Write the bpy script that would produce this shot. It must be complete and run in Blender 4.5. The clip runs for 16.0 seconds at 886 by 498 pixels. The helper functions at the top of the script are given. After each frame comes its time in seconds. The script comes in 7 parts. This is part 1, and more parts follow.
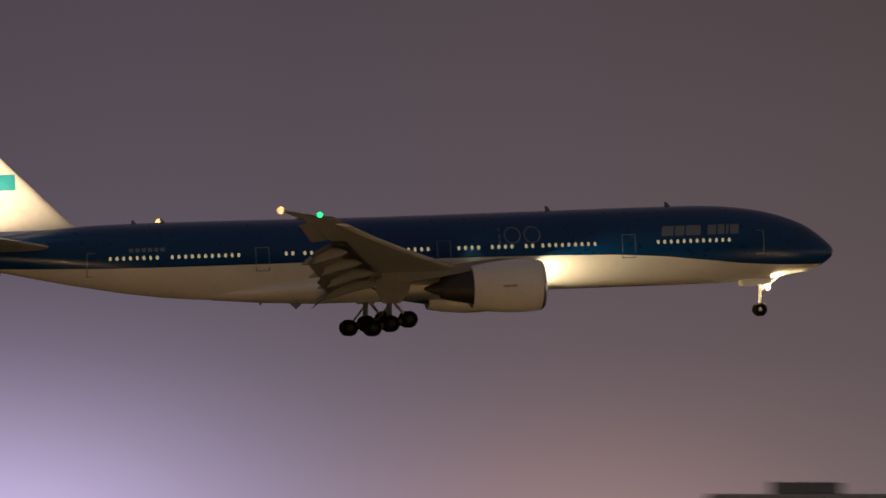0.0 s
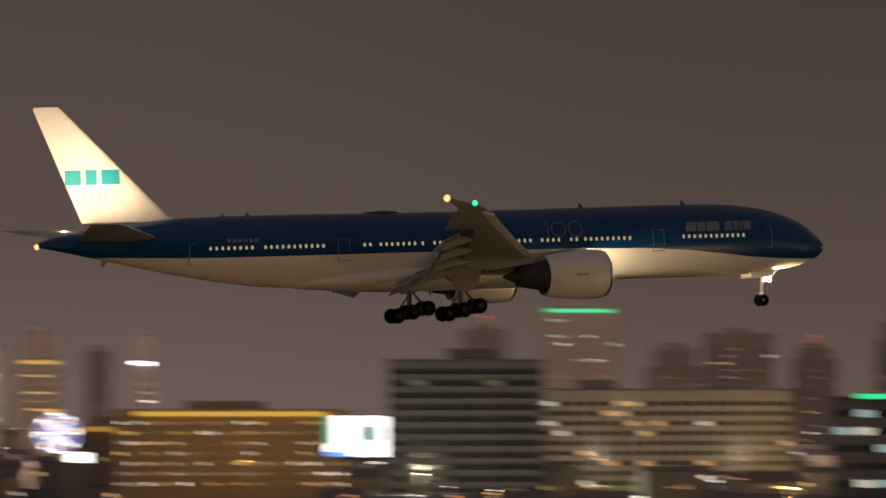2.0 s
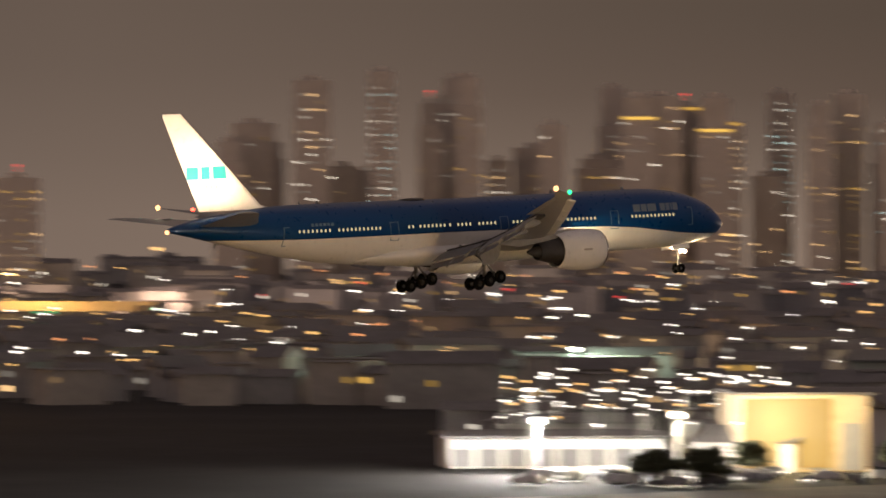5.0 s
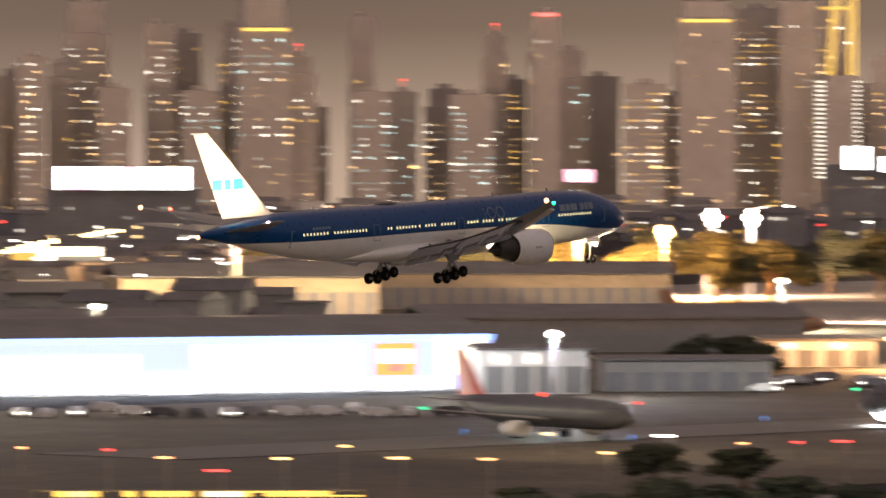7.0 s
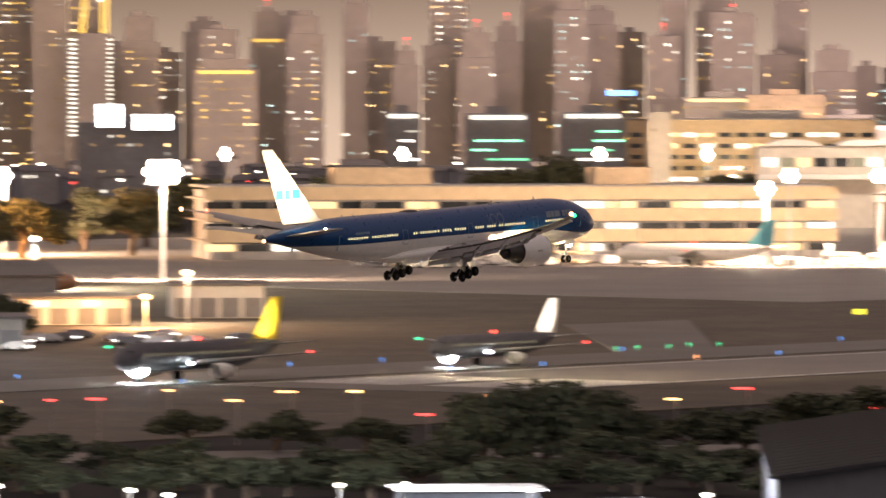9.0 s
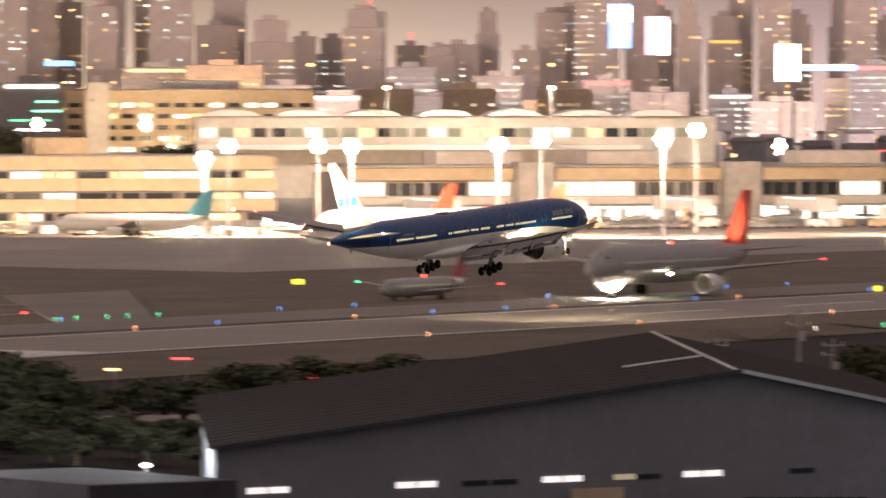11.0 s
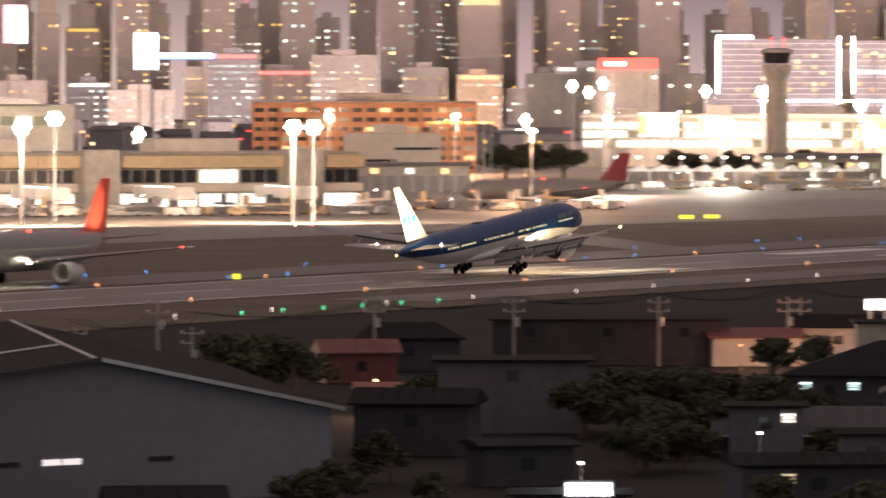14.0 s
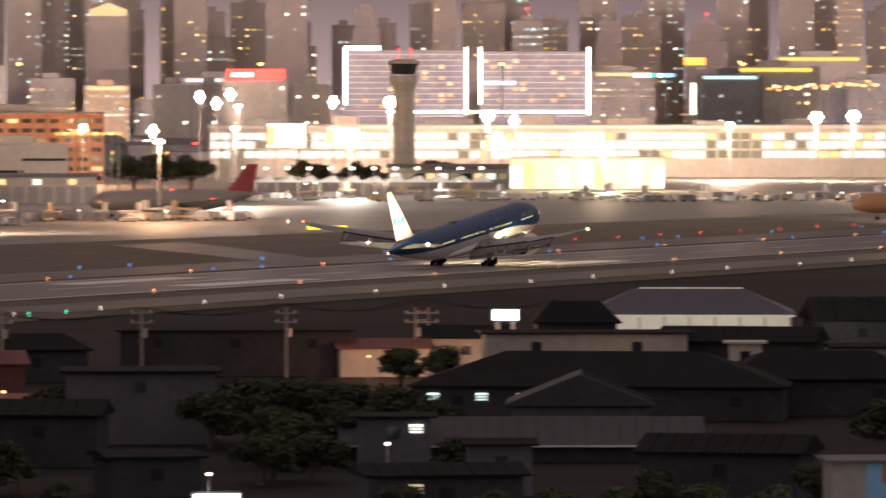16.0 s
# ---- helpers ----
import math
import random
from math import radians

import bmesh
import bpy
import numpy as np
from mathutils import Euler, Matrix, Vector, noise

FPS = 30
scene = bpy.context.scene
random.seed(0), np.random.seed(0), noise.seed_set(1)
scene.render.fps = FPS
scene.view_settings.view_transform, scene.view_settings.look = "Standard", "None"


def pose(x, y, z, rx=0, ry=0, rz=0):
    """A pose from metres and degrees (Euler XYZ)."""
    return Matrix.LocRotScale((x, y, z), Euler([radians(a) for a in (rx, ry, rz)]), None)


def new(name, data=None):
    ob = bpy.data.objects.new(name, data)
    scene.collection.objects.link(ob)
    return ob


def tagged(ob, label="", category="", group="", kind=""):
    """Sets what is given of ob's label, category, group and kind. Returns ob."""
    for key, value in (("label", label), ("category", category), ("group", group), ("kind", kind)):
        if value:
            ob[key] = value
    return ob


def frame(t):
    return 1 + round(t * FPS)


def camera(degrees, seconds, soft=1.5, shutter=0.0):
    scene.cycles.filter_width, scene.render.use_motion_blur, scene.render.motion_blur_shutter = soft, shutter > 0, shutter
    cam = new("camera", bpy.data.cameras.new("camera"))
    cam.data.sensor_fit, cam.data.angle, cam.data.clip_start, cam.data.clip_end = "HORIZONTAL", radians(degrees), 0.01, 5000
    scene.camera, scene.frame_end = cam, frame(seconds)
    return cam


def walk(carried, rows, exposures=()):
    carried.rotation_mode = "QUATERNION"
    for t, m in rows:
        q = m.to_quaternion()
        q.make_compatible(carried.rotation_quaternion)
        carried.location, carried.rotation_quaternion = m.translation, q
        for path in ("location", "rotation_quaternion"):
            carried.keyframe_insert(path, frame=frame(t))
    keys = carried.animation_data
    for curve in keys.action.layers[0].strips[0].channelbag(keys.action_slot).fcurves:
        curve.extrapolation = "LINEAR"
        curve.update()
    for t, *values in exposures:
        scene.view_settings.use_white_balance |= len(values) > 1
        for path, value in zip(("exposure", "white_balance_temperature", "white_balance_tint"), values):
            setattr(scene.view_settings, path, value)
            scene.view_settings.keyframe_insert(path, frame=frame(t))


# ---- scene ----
# ---- camera: on a high floor south of the runway, panning to the right ----
EYE = (0.0, 0.0, 36.19)
cam = camera(6.980, 16.0, soft=1.6, shutter=0.75)


def aim(az, el):
    """Camera pose: azimuth clockwise from +Y and elevation, in degrees."""
    return pose(*EYE, 90 + el, 0, -az)


walk(cam, [
    (0.0, aim(10.449, 2.062)),
    (0.5, aim(13.740, 1.832)),
    (1.0, aim(17.379, 1.567)),
    (1.5, aim(20.454, 1.333)),
    (2.0, aim(23.872, 1.082)),
    (2.5, aim(26.789, 0.861)),
    (3.0, aim(29.910, 0.629)),
    (3.5, aim(32.478, 0.415)),
    (4.0, aim(35.103, 0.181)),
    (4.5, aim(37.541, -0.025)),
    (5.0, aim(39.855, -0.213)),
    (5.5, aim(42.053, -0.382)),
    (6.0, aim(44.162, -0.545)),
    (6.5, aim(46.053, -0.656)),
    (7.0, aim(48.027, -0.748)),
    (7.5, aim(49.601, -0.835)),
    (8.0, aim(51.248, -0.915)),
    (8.5, aim(52.556, -1.001)),
    (9.0, aim(53.917, -1.080)),
    (9.5, aim(55.031, -1.156)),
    (10.0, aim(56.261, -1.227)),
    (10.5, aim(57.320, -1.272)),
    (11.0, aim(58.344, -1.314)),
    (11.5, aim(59.307, -1.348)),
    (12.0, aim(60.214, -1.372)),
    (12.5, aim(61.042, -1.383)),
    (13.0, aim(61.920, -1.396)),
    (13.5, aim(62.653, -1.408)),
    (14.0, aim(63.400, -1.406)),
    (14.5, aim(64.142, -1.394)),
    (15.0, aim(64.880, -1.372)),
    (15.5, aim(65.618, -1.344)),
    (16.0, aim(66.337, -1.320)),
], exposures=[(0.0, 0.0), (3.5, 0.15), (6.0, 1.27), (8.0, 1.8), (10.0, 1.87), (12.5, 1.86), (16.0, 1.4)])

# ---- night sky: city glow, brighter towards the horizon ----
RUNWAY_Y = 570.0


def ramp(nodes, stops, mode="LINEAR"):
    r = nodes.new("ShaderNodeValToRGB")
    r.color_ramp.interpolation = mode
    el = r.color_ramp.elements
    while len(el) < len(stops):
        el.new(0.5)
    for e, (p, c) in zip(el, stops):
        e.position = p
        e.color = (*c, 1) if len(c) == 3 else c
    return r


world = bpy.data.worlds.new("night_sky")
scene.world = world
world.use_nodes = True
wn, wl = world.node_tree.nodes, world.node_tree.links
tc = wn.new("ShaderNodeTexCoord")
sep = wn.new("ShaderNodeSeparateXYZ")
wl.new(tc.outputs["Generated"], sep.inputs[0])
height = wn.new("ShaderNodeMapRange")
height.inputs["From Min"].default_value, height.inputs["From Max"].default_value = -0.02, 0.3
wl.new(sep.outputs["Z"], height.inputs["Value"])
glow = ramp(wn, [(0.0, (1.7, 1.7, 1.7)), (0.0625, (1.55, 1.55, 1.55)), (0.09, (1.34, 1.34, 1.34)), (0.13, (1.1, 1.1, 1.1)), (0.2, (0.91, 0.91, 0.91)), (0.28, (0.73, 0.73, 0.73)), (1.0, (1.3, 1.3, 1.3))])
wl.new(height.outputs[0], glow.inputs[0])
# over the airfield the glow hugs the horizon
low_glow = ramp(wn, [(0.0, (2.3, 2.3, 2.3)), (0.0625, (1.75, 1.75, 1.75)), (0.09, (1.18, 1.18, 1.18)), (0.117, (0.72, 0.68, 0.68)), (0.15, (0.55, 0.55, 0.55)), (0.28, (0.52, 0.52, 0.52)), (1.0, (1.3, 1.3, 1.3))])
wl.new(height.outputs[0], low_glow.inputs[0])
turn = wn.new("ShaderNodeMath")
turn.operation = "ARCTAN2"
wl.new(sep.outputs["X"], turn.inputs[0])
wl.new(sep.outputs["Y"], turn.inputs[1])
around = wn.new("ShaderNodeMapRange")
around.inputs["From Min"].default_value, around.inputs["From Max"].default_value = radians(-180), radians(180)
wl.new(turn.outputs[0], around.inputs["Value"])
AROUND = [(-180, (0.088, 0.071, 0.070)), (-40, (0.088, 0.071, 0.073)), (-6, (0.09, 0.07, 0.085)), (8, (0.108, 0.086, 0.108)), (12, (0.112, 0.085, 0.095)), (16, (0.096, 0.071, 0.070)),
          (20, (0.093, 0.067, 0.059)), (26, (0.077, 0.056, 0.046)), (34, (0.073, 0.053, 0.042)), (44, (0.084, 0.060, 0.045)), (50, (0.108, 0.077, 0.055)), (57, (0.142, 0.102, 0.077)), (62, (0.118, 0.084, 0.080)), (68, (0.086, 0.060, 0.064)),
          (80, (0.085, 0.066, 0.066)), (180, (0.098, 0.079, 0.076))]
tint = ramp(wn, [((a + 180) / 360, c) for a, c in AROUND])
wl.new(around.outputs[0], tint.inputs[0])


def calc(op, a, b):
    """A maths node on two sockets or numbers."""
    nd = wn.new("ShaderNodeMath")
    nd.operation = op
    for k, v in enumerate((a, b)):
        if isinstance(v, float):
            nd.inputs[k].default_value = v
        else:
            wl.new(v, nd.inputs[k])
    return nd.outputs[0]


def blend(kind, fac, a, b):
    nd = wn.new("ShaderNodeMix")
    nd.data_type, nd.blend_type = "RGBA", kind
    for key, v in (("Factor", fac), ("A", a), ("B", b)):
        if isinstance(v, float):
            nd.inputs[key].default_value = v
        elif isinstance(v, tuple):
            nd.inputs[key].default_value = (*v, 1)
        else:
            wl.new(v, nd.inputs[key])
    return nd.outputs["Result"]


field = wn.new("ShaderNodeMapRange")
field.inputs["From Min"].default_value, field.inputs["From Max"].default_value = radians(37), radians(46)
wl.new(turn.outputs[0], field.inputs["Value"])
sky = blend("MULTIPLY", 1.0, blend("MIX", field.outputs[0], glow.outputs[0], low_glow.outputs[0]), tint.outputs[0])
# light domes of two lit districts below the horizon
for az, el, wide, tall, c in ((6.4, -0.6, 2.6, 1.35, (0.50, 0.42, 0.72)), (11.6, -0.6, 1.8, 1.1, (0.15, 0.075, 0.05))):
    dx = calc("DIVIDE", calc("SUBTRACT", turn.outputs[0], radians(az)), radians(wide))
    dz = calc("DIVIDE", calc("SUBTRACT", sep.outputs["Z"], radians(el)), radians(tall))
    far = calc("ADD", calc("MULTIPLY", dx, dx), calc("MULTIPLY", dz, dz))
    sky = blend("ADD", calc("POWER", math.e, calc("MULTIPLY", far, -1.0)), sky, c)
haze = wn.new("ShaderNodeTexNoise")
haze.inputs["Scale"].default_value = 9.0
wl.new(tc.outputs["Generated"], haze.inputs["Vector"])
patch = wn.new("ShaderNodeMapRange")
patch.inputs["To Min"].default_value, patch.inputs["To Max"].default_value = 0.9, 1.1
wl.new(haze.outputs["Fac"], patch.inputs["Value"])
bgn = wn["Background"]
wl.new(sky, bgn.inputs["Color"])
wl.new(patch.outputs[0], bgn.inputs["Strength"])


# ---- materials ----
def surface(name, color, rough=0.6, metal=0.0, vary=0.25, scale=0.4, bump=0.15, coat=0.0, fine=6.0):
    """A painted or mineral surface with stains at one scale and grain at another."""
    m = bpy.data.materials.new(name)
    m.use_nodes = True
    n, l = m.node_tree.nodes, m.node_tree.links
    b = n["Principled BSDF"]
    co = n.new("ShaderNodeTexCoord")
    big, small = n.new("ShaderNodeTexNoise"), n.new("ShaderNodeTexNoise")
    big.inputs["Scale"].default_value, small.inputs["Scale"].default_value = scale, scale * fine
    big.inputs["Detail"].default_value = 5
    for t in (big, small):
        l.new(co.outputs["Object"], t.inputs["Vector"])
    mixed = n.new("ShaderNodeMath")
    mixed.operation = "MULTIPLY"
    l.new(big.outputs["Fac"], mixed.inputs[0])
    l.new(small.outputs["Fac"], mixed.inputs[1])
    r = ramp(n, [(0.1, [c * (1 - vary) for c in color]), (0.45, [min(c * (1 + vary), 1) for c in color])])
    l.new(mixed.outputs[0], r.inputs[0])
    l.new(r.outputs[0], b.inputs["Base Color"])
    rr = n.new("ShaderNodeMapRange")
    rr.inputs["To Min"].default_value, rr.inputs["To Max"].default_value = max(rough - 0.1, 0.02), min(rough + 0.12, 1)
    l.new(small.outputs["Fac"], rr.inputs["Value"])
    l.new(rr.outputs[0], b.inputs["Roughness"])
    b.inputs["Metallic"].default_value = metal
    b.inputs["Coat Weight"].default_value = coat
    if bump:
        bp = n.new("ShaderNodeBump")
        bp.inputs["Strength"].default_value = bump
        bp.inputs["Distance"].default_value = 0.05
        l.new(small.outputs["Fac"], bp.inputs["Height"])
        l.new(bp.outputs[0], b.inputs["Normal"])
    return m


def lamp_mat(name, color, strength, vary=0.0, sampled=False):
    """A lit thing: lamp glass, sign, lit window, or wall with its floodlight put in as glow. vary: spread of brightness
    from piece to piece.
    """
    m = bpy.data.materials.new(name)
    m.use_nodes = True
    n, l = m.node_tree.nodes, m.node_tree.links
    b = n["Principled BSDF"]
    b.inputs["Base Color"].default_value = (0.05, 0.05, 0.05, 1)
    b.inputs["Emission Color"].default_value = (*color, 1)
    b.inputs["Emission Strength"].default_value = strength
    if vary:
        g = n.new("ShaderNodeNewGeometry")
        r = n.new("ShaderNodeMapRange")
        r.inputs["To Min"].default_value, r.inputs["To Max"].default_value = strength * (1 - vary), strength * (1 + vary)
        p = n.new("ShaderNodeMath")
        p.operation = "POWER"
        p.inputs[1].default_value = 2.2
        l.new(g.outputs["Random Per Island"], p.inputs[0])
        l.new(p.outputs[0], r.inputs["Value"])
        l.new(r.outputs[0], b.inputs["Emission Strength"])
    if not sampled:
        m.cycles.emission_sampling = "NONE"
    return m


M = {
    "concrete": surface("concrete", (0.42, 0.40, 0.37), 0.85, vary=0.22, scale=0.12),
    "pale": surface("pale_render", (0.62, 0.58, 0.53), 0.85, vary=0.15, scale=0.08),
    "haze_wall": surface("far_concrete", (0.43, 0.39, 0.355), 0.9, vary=0.12, scale=0.03, bump=0),
    "tan": surface("tan_render", (0.55, 0.44, 0.30), 0.85, vary=0.2, scale=0.1),
    "grey": surface("grey_panel", (0.28, 0.28, 0.29), 0.7, vary=0.2, scale=0.1),
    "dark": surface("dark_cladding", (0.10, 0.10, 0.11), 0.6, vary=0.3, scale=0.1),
    "brick": surface("orange_brick", (0.42, 0.23, 0.14), 0.85, vary=0.2, scale=0.2),
    "white": surface("white_panel", (0.78, 0.77, 0.75), 0.5, vary=0.1, scale=0.1),
    "roof": surface("roof_sheet", (0.16, 0.15, 0.15), 0.55, metal=0.2, vary=0.3, scale=0.15),
    "redroof": surface("red_roof_sheet", (0.17, 0.055, 0.045), 0.6, vary=0.3, scale=0.2),
    "blueroof": surface("blue_roof_sheet", (0.035, 0.045, 0.07), 0.5, vary=0.2, scale=0.2),
    "slate": surface("grey_painted_roof", (0.06, 0.062, 0.07), 0.7, vary=0.3, scale=0.2),
    "glass": surface("dark_glass", (0.03, 0.035, 0.04), 0.12, vary=0.2, bump=0),
    "steel": surface("galvanised_steel", (0.45, 0.45, 0.46), 0.45, metal=0.7, vary=0.2, scale=1.0),
    # old_wall, dim_wall and old_roof: night shade put into the base colour
    "old_wall": surface("stained_night_wall", (0.05, 0.05, 0.058), 0.85, vary=0.35, scale=0.25),
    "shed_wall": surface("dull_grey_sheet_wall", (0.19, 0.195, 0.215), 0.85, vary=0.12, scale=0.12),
    "dim_wall": surface("stained_night_dim_wall", (0.13, 0.125, 0.14), 0.85, vary=0.2, scale=0.2),
    "old_roof": surface("night_dark_sheet", (0.014, 0.014, 0.016), 0.75, vary=0.4, scale=0.3),
    "pole": surface("weathered_pole", (0.33, 0.30, 0.27), 0.8, vary=0.25, scale=0.8),
    "leaf": surface("leaves", (0.085, 0.09, 0.055), 0.7, vary=0.45, scale=0.6),
    "bark": surface("bark", (0.14, 0.10, 0.07), 0.9, vary=0.3, scale=1.5),
    "grass": surface("grass", (0.105, 0.085, 0.058), 0.95, vary=0.4, scale=0.05),
    "asphalt": surface("asphalt", (0.125, 0.113, 0.105), 0.6, vary=0.3, scale=0.05),
    "runway": surface("runway_asphalt", (0.17, 0.155, 0.145), 0.55, vary=0.3, scale=0.04),
    "apron": surface("apron_concrete", (0.22, 0.205, 0.185), 0.6, vary=0.2, scale=0.04),
    "city": surface("city_ground", (0.032, 0.03, 0.029), 0.9, vary=0.4, scale=0.02, bump=0),
    "paint": surface("white_marking", (0.75, 0.74, 0.70), 0.6, vary=0.2, scale=0.3),
    # airliner
    "air_white": surface("aircraft_white_paint", (0.78, 0.76, 0.72), 0.3, vary=0.04, scale=0.25, bump=0.015, coat=0.3),
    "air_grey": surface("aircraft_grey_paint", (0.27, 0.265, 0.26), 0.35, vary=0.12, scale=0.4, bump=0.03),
    "air_dark": surface("bare_dark_metal", (0.06, 0.055, 0.05), 0.5, metal=0.5, vary=0.25, scale=1.0),
    "flap_grey": surface("flap_grey_paint", (0.15, 0.145, 0.14), 0.45, vary=0.15, scale=0.5, bump=0.03),
    "rubber": surface("tyre_rubber", (0.007, 0.007, 0.007), 0.9, vary=0.3, scale=3.0),
    "chrome": surface("bright_lip_metal", (0.75, 0.74, 0.72), 0.2, metal=1.0, vary=0.1),
    "teal": surface("teal_lettering", (0.03, 0.33, 0.38), 0.4, vary=0.05, bump=0),
    "letter": surface("pale_lettering", (0.15, 0.19, 0.235), 0.4, vary=0.05, bump=0),
    "letter_grey": surface("grey_lettering", (0.42, 0.38, 0.34), 0.4, vary=0.05, bump=0),
    "seam": surface("door_outline", (0.14, 0.22, 0.30), 0.4, vary=0.05, bump=0),
    # lit things
    "cabin": lamp_mat("cabin_window_light", (1.0, 0.86, 0.48), 0.36),
    "strobe": lamp_mat("white_tip_lamp", (1.0, 0.46, 0.18), 2.0),
    "nav_green": lamp_mat("green_tip_lamp", (0.02, 0.9, 0.25), 2.2),
    "nav_red": lamp_mat("red_lamp", (1.0, 0.04, 0.02), 8.0),
    "logo": lamp_mat("tail_floodlight", (1.0, 0.73, 0.46), 34000.0, sampled=True),
    "landing": lamp_mat("landing_lamp", (1.0, 0.78, 0.46), 3200.0, sampled=True),
    "gearlamp": lamp_mat("gear_lamp", (1.0, 0.76, 0.42), 900.0, sampled=True),
    "win_warm": lamp_mat("lit_window_warm", (1.0, 0.60, 0.26), 0.85, 0.85),
    "win_white": lamp_mat("lit_window_white", (1.0, 0.88, 0.72), 0.95, 0.85),
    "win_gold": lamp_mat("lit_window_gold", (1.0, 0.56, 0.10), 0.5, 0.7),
    "win_dim": lamp_mat("curtained_window", (0.9, 0.75, 0.45), 0.16, 0.8),
    "win_cool": lamp_mat("lit_window_cool", (0.7, 0.95, 0.9), 0.6, 0.7),
    "win_green": lamp_mat("lit_window_green", (0.25, 1.0, 0.5), 0.6, 0.6),
    "lamp_white": lamp_mat("white_lamp", (1.0, 0.92, 0.8), 3.0),
    "lamp_warm": lamp_mat("sodium_lamp", (1.0, 0.55, 0.18), 1.5),
    "lamp_red": lamp_mat("obstruction_lamp", (1.0, 0.06, 0.05), 1.1),
    "lamp_green": lamp_mat("green_lamp", (0.05, 1.0, 0.4), 0.8),
    "lamp_blue": lamp_mat("blue_lamp", (0.08, 0.35, 1.0), 0.8),
    "lamp_cyan": lamp_mat("cyan_lamp", (0.2, 0.9, 0.95), 0.8),
    "lamp_amber": lamp_mat("amber_lamp", (1.0, 0.38, 0.14), 1.3),
    "lamp_yellow": lamp_mat("yellow_sign_light", (1.0, 0.8, 0.05), 0.6),
    "flood": lamp_mat("floodlight_glass", (1.0, 0.86, 0.68), 20.0),
    "flood_orange": lamp_mat("orange_floodlight_glass", (1.0, 0.36, 0.08), 1.3),
    "screen_white": lamp_mat("led_screen_white", (1.0, 0.96, 0.95), 2.6),
    "screen_pink": lamp_mat("led_screen_pink", (1.0, 0.45, 0.55), 0.9),
    "screen_blue": lamp_mat("led_screen_blue", (0.25, 0.4, 1.0), 1.1),
    "neon_white": lamp_mat("neon_white", (1.0, 0.93, 0.95), 4.0),
    "sign_red": lamp_mat("bright_red_roof_sign", (1.0, 0.05, 0.035), 1.6),
    "neon_red": lamp_mat("neon_red", (1.0, 0.12, 0.10), 1.0),
    "neon_gold": lamp_mat("neon_gold", (1.0, 0.58, 0.1), 0.62),
    "neon_blue": lamp_mat("neon_blue", (0.15, 0.35, 1.0), 1.4),
}

for key in ("old_roof", "leaf", "rubber", "city"):
    M[key].node_tree.nodes["Principled BSDF"].inputs["Specular IOR Level"].default_value = 0.1
M["win_faint"] = lamp_mat("dull_lit_window", (1.0, 0.88, 0.86), 0.3)
M["cream"] = surface("cream_render", (0.60, 0.49, 0.33), 0.85, vary=0.15, scale=0.08)
M["rim"] = surface("dark_metal_rim", (0.03, 0.028, 0.026), 0.6, metal=0.3, vary=0.3, scale=3.0)
M["lamp_orange"] = lamp_mat("orange_lamp", (1.0, 0.30, 0.06), 1.2)


def livery():
    """Blue above, white below, with a line that dips towards the nose."""
    m = M["air_white"].copy()
    m.name = "blue_and_white_paint"
    m.node_tree.nodes["Principled BSDF"].inputs["Specular IOR Level"].default_value = 0.3
    m.node_tree.nodes["Principled BSDF"].inputs["Coat Weight"].default_value = 0.08
    n, l = m.node_tree.nodes, m.node_tree.links
    b = n["Principled BSDF"]
    old = b.inputs["Base Color"].links[0].from_socket
    co = n.new("ShaderNodeTexCoord")
    s = n.new("ShaderNodeSeparateXYZ")
    l.new(co.outputs["Object"], s.inputs[0])
    r = n.new("ShaderNodeMapRange")
    r.inputs["From Min"].default_value, r.inputs["From Max"].default_value = -37, 38
    l.new(s.outputs["X"], r.inputs["Value"])
    line = [(-36.5, 6.3), (-33, 6.0), (-22, 5.62), (0, 5.55), (15, 5.42), (20, 5.25), (24, 4.92), (28, 4.45), (32, 4.1), (37, 4.0)]
    curve = ramp(n, [((x + 37) / 75, [(z - 3) / 5] * 3) for x, z in line], "CARDINAL")
    l.new(r.outputs[0], curve.inputs[0])
    z = n.new("ShaderNodeMapRange")
    z.inputs["From Min"].default_value, z.inputs["From Max"].default_value = 3, 8
    l.new(s.outputs["Z"], z.inputs["Value"])
    above = n.new("ShaderNodeMath")
    above.operation = "SUBTRACT"
    l.new(z.outputs[0], above.inputs[0])
    l.new(curve.outputs[0], above.inputs[1])
    bands = ramp(n, [(0.0, (0, 0, 0)), (0.5, (0.004, 0.016, 0.06)), (0.515, (0.001, 0.048, 0.168))], "CONSTANT")
    shift = n.new("ShaderNodeMath")
    shift.operation = "ADD"
    shift.inputs[1].default_value = 0.5
    l.new(above.outputs[0], shift.inputs[0])
    l.new(shift.outputs[0], bands.inputs[0])
    is_blue = n.new("ShaderNodeMath")
    is_blue.operation = "GREATER_THAN"
    is_blue.inputs[1].default_value = 0.0
    l.new(above.outputs[0], is_blue.inputs[0])
    mix = n.new("ShaderNodeMix")
    mix.data_type = "RGBA"
    l.new(is_blue.outputs[0], mix.inputs["Factor"])
    l.new(old, mix.inputs["A"])
    l.new(bands.outputs[0], mix.inputs["B"])
    l.new(mix.outputs["Result"], b.inputs["Base Color"])
    return m


M["livery"] = livery()


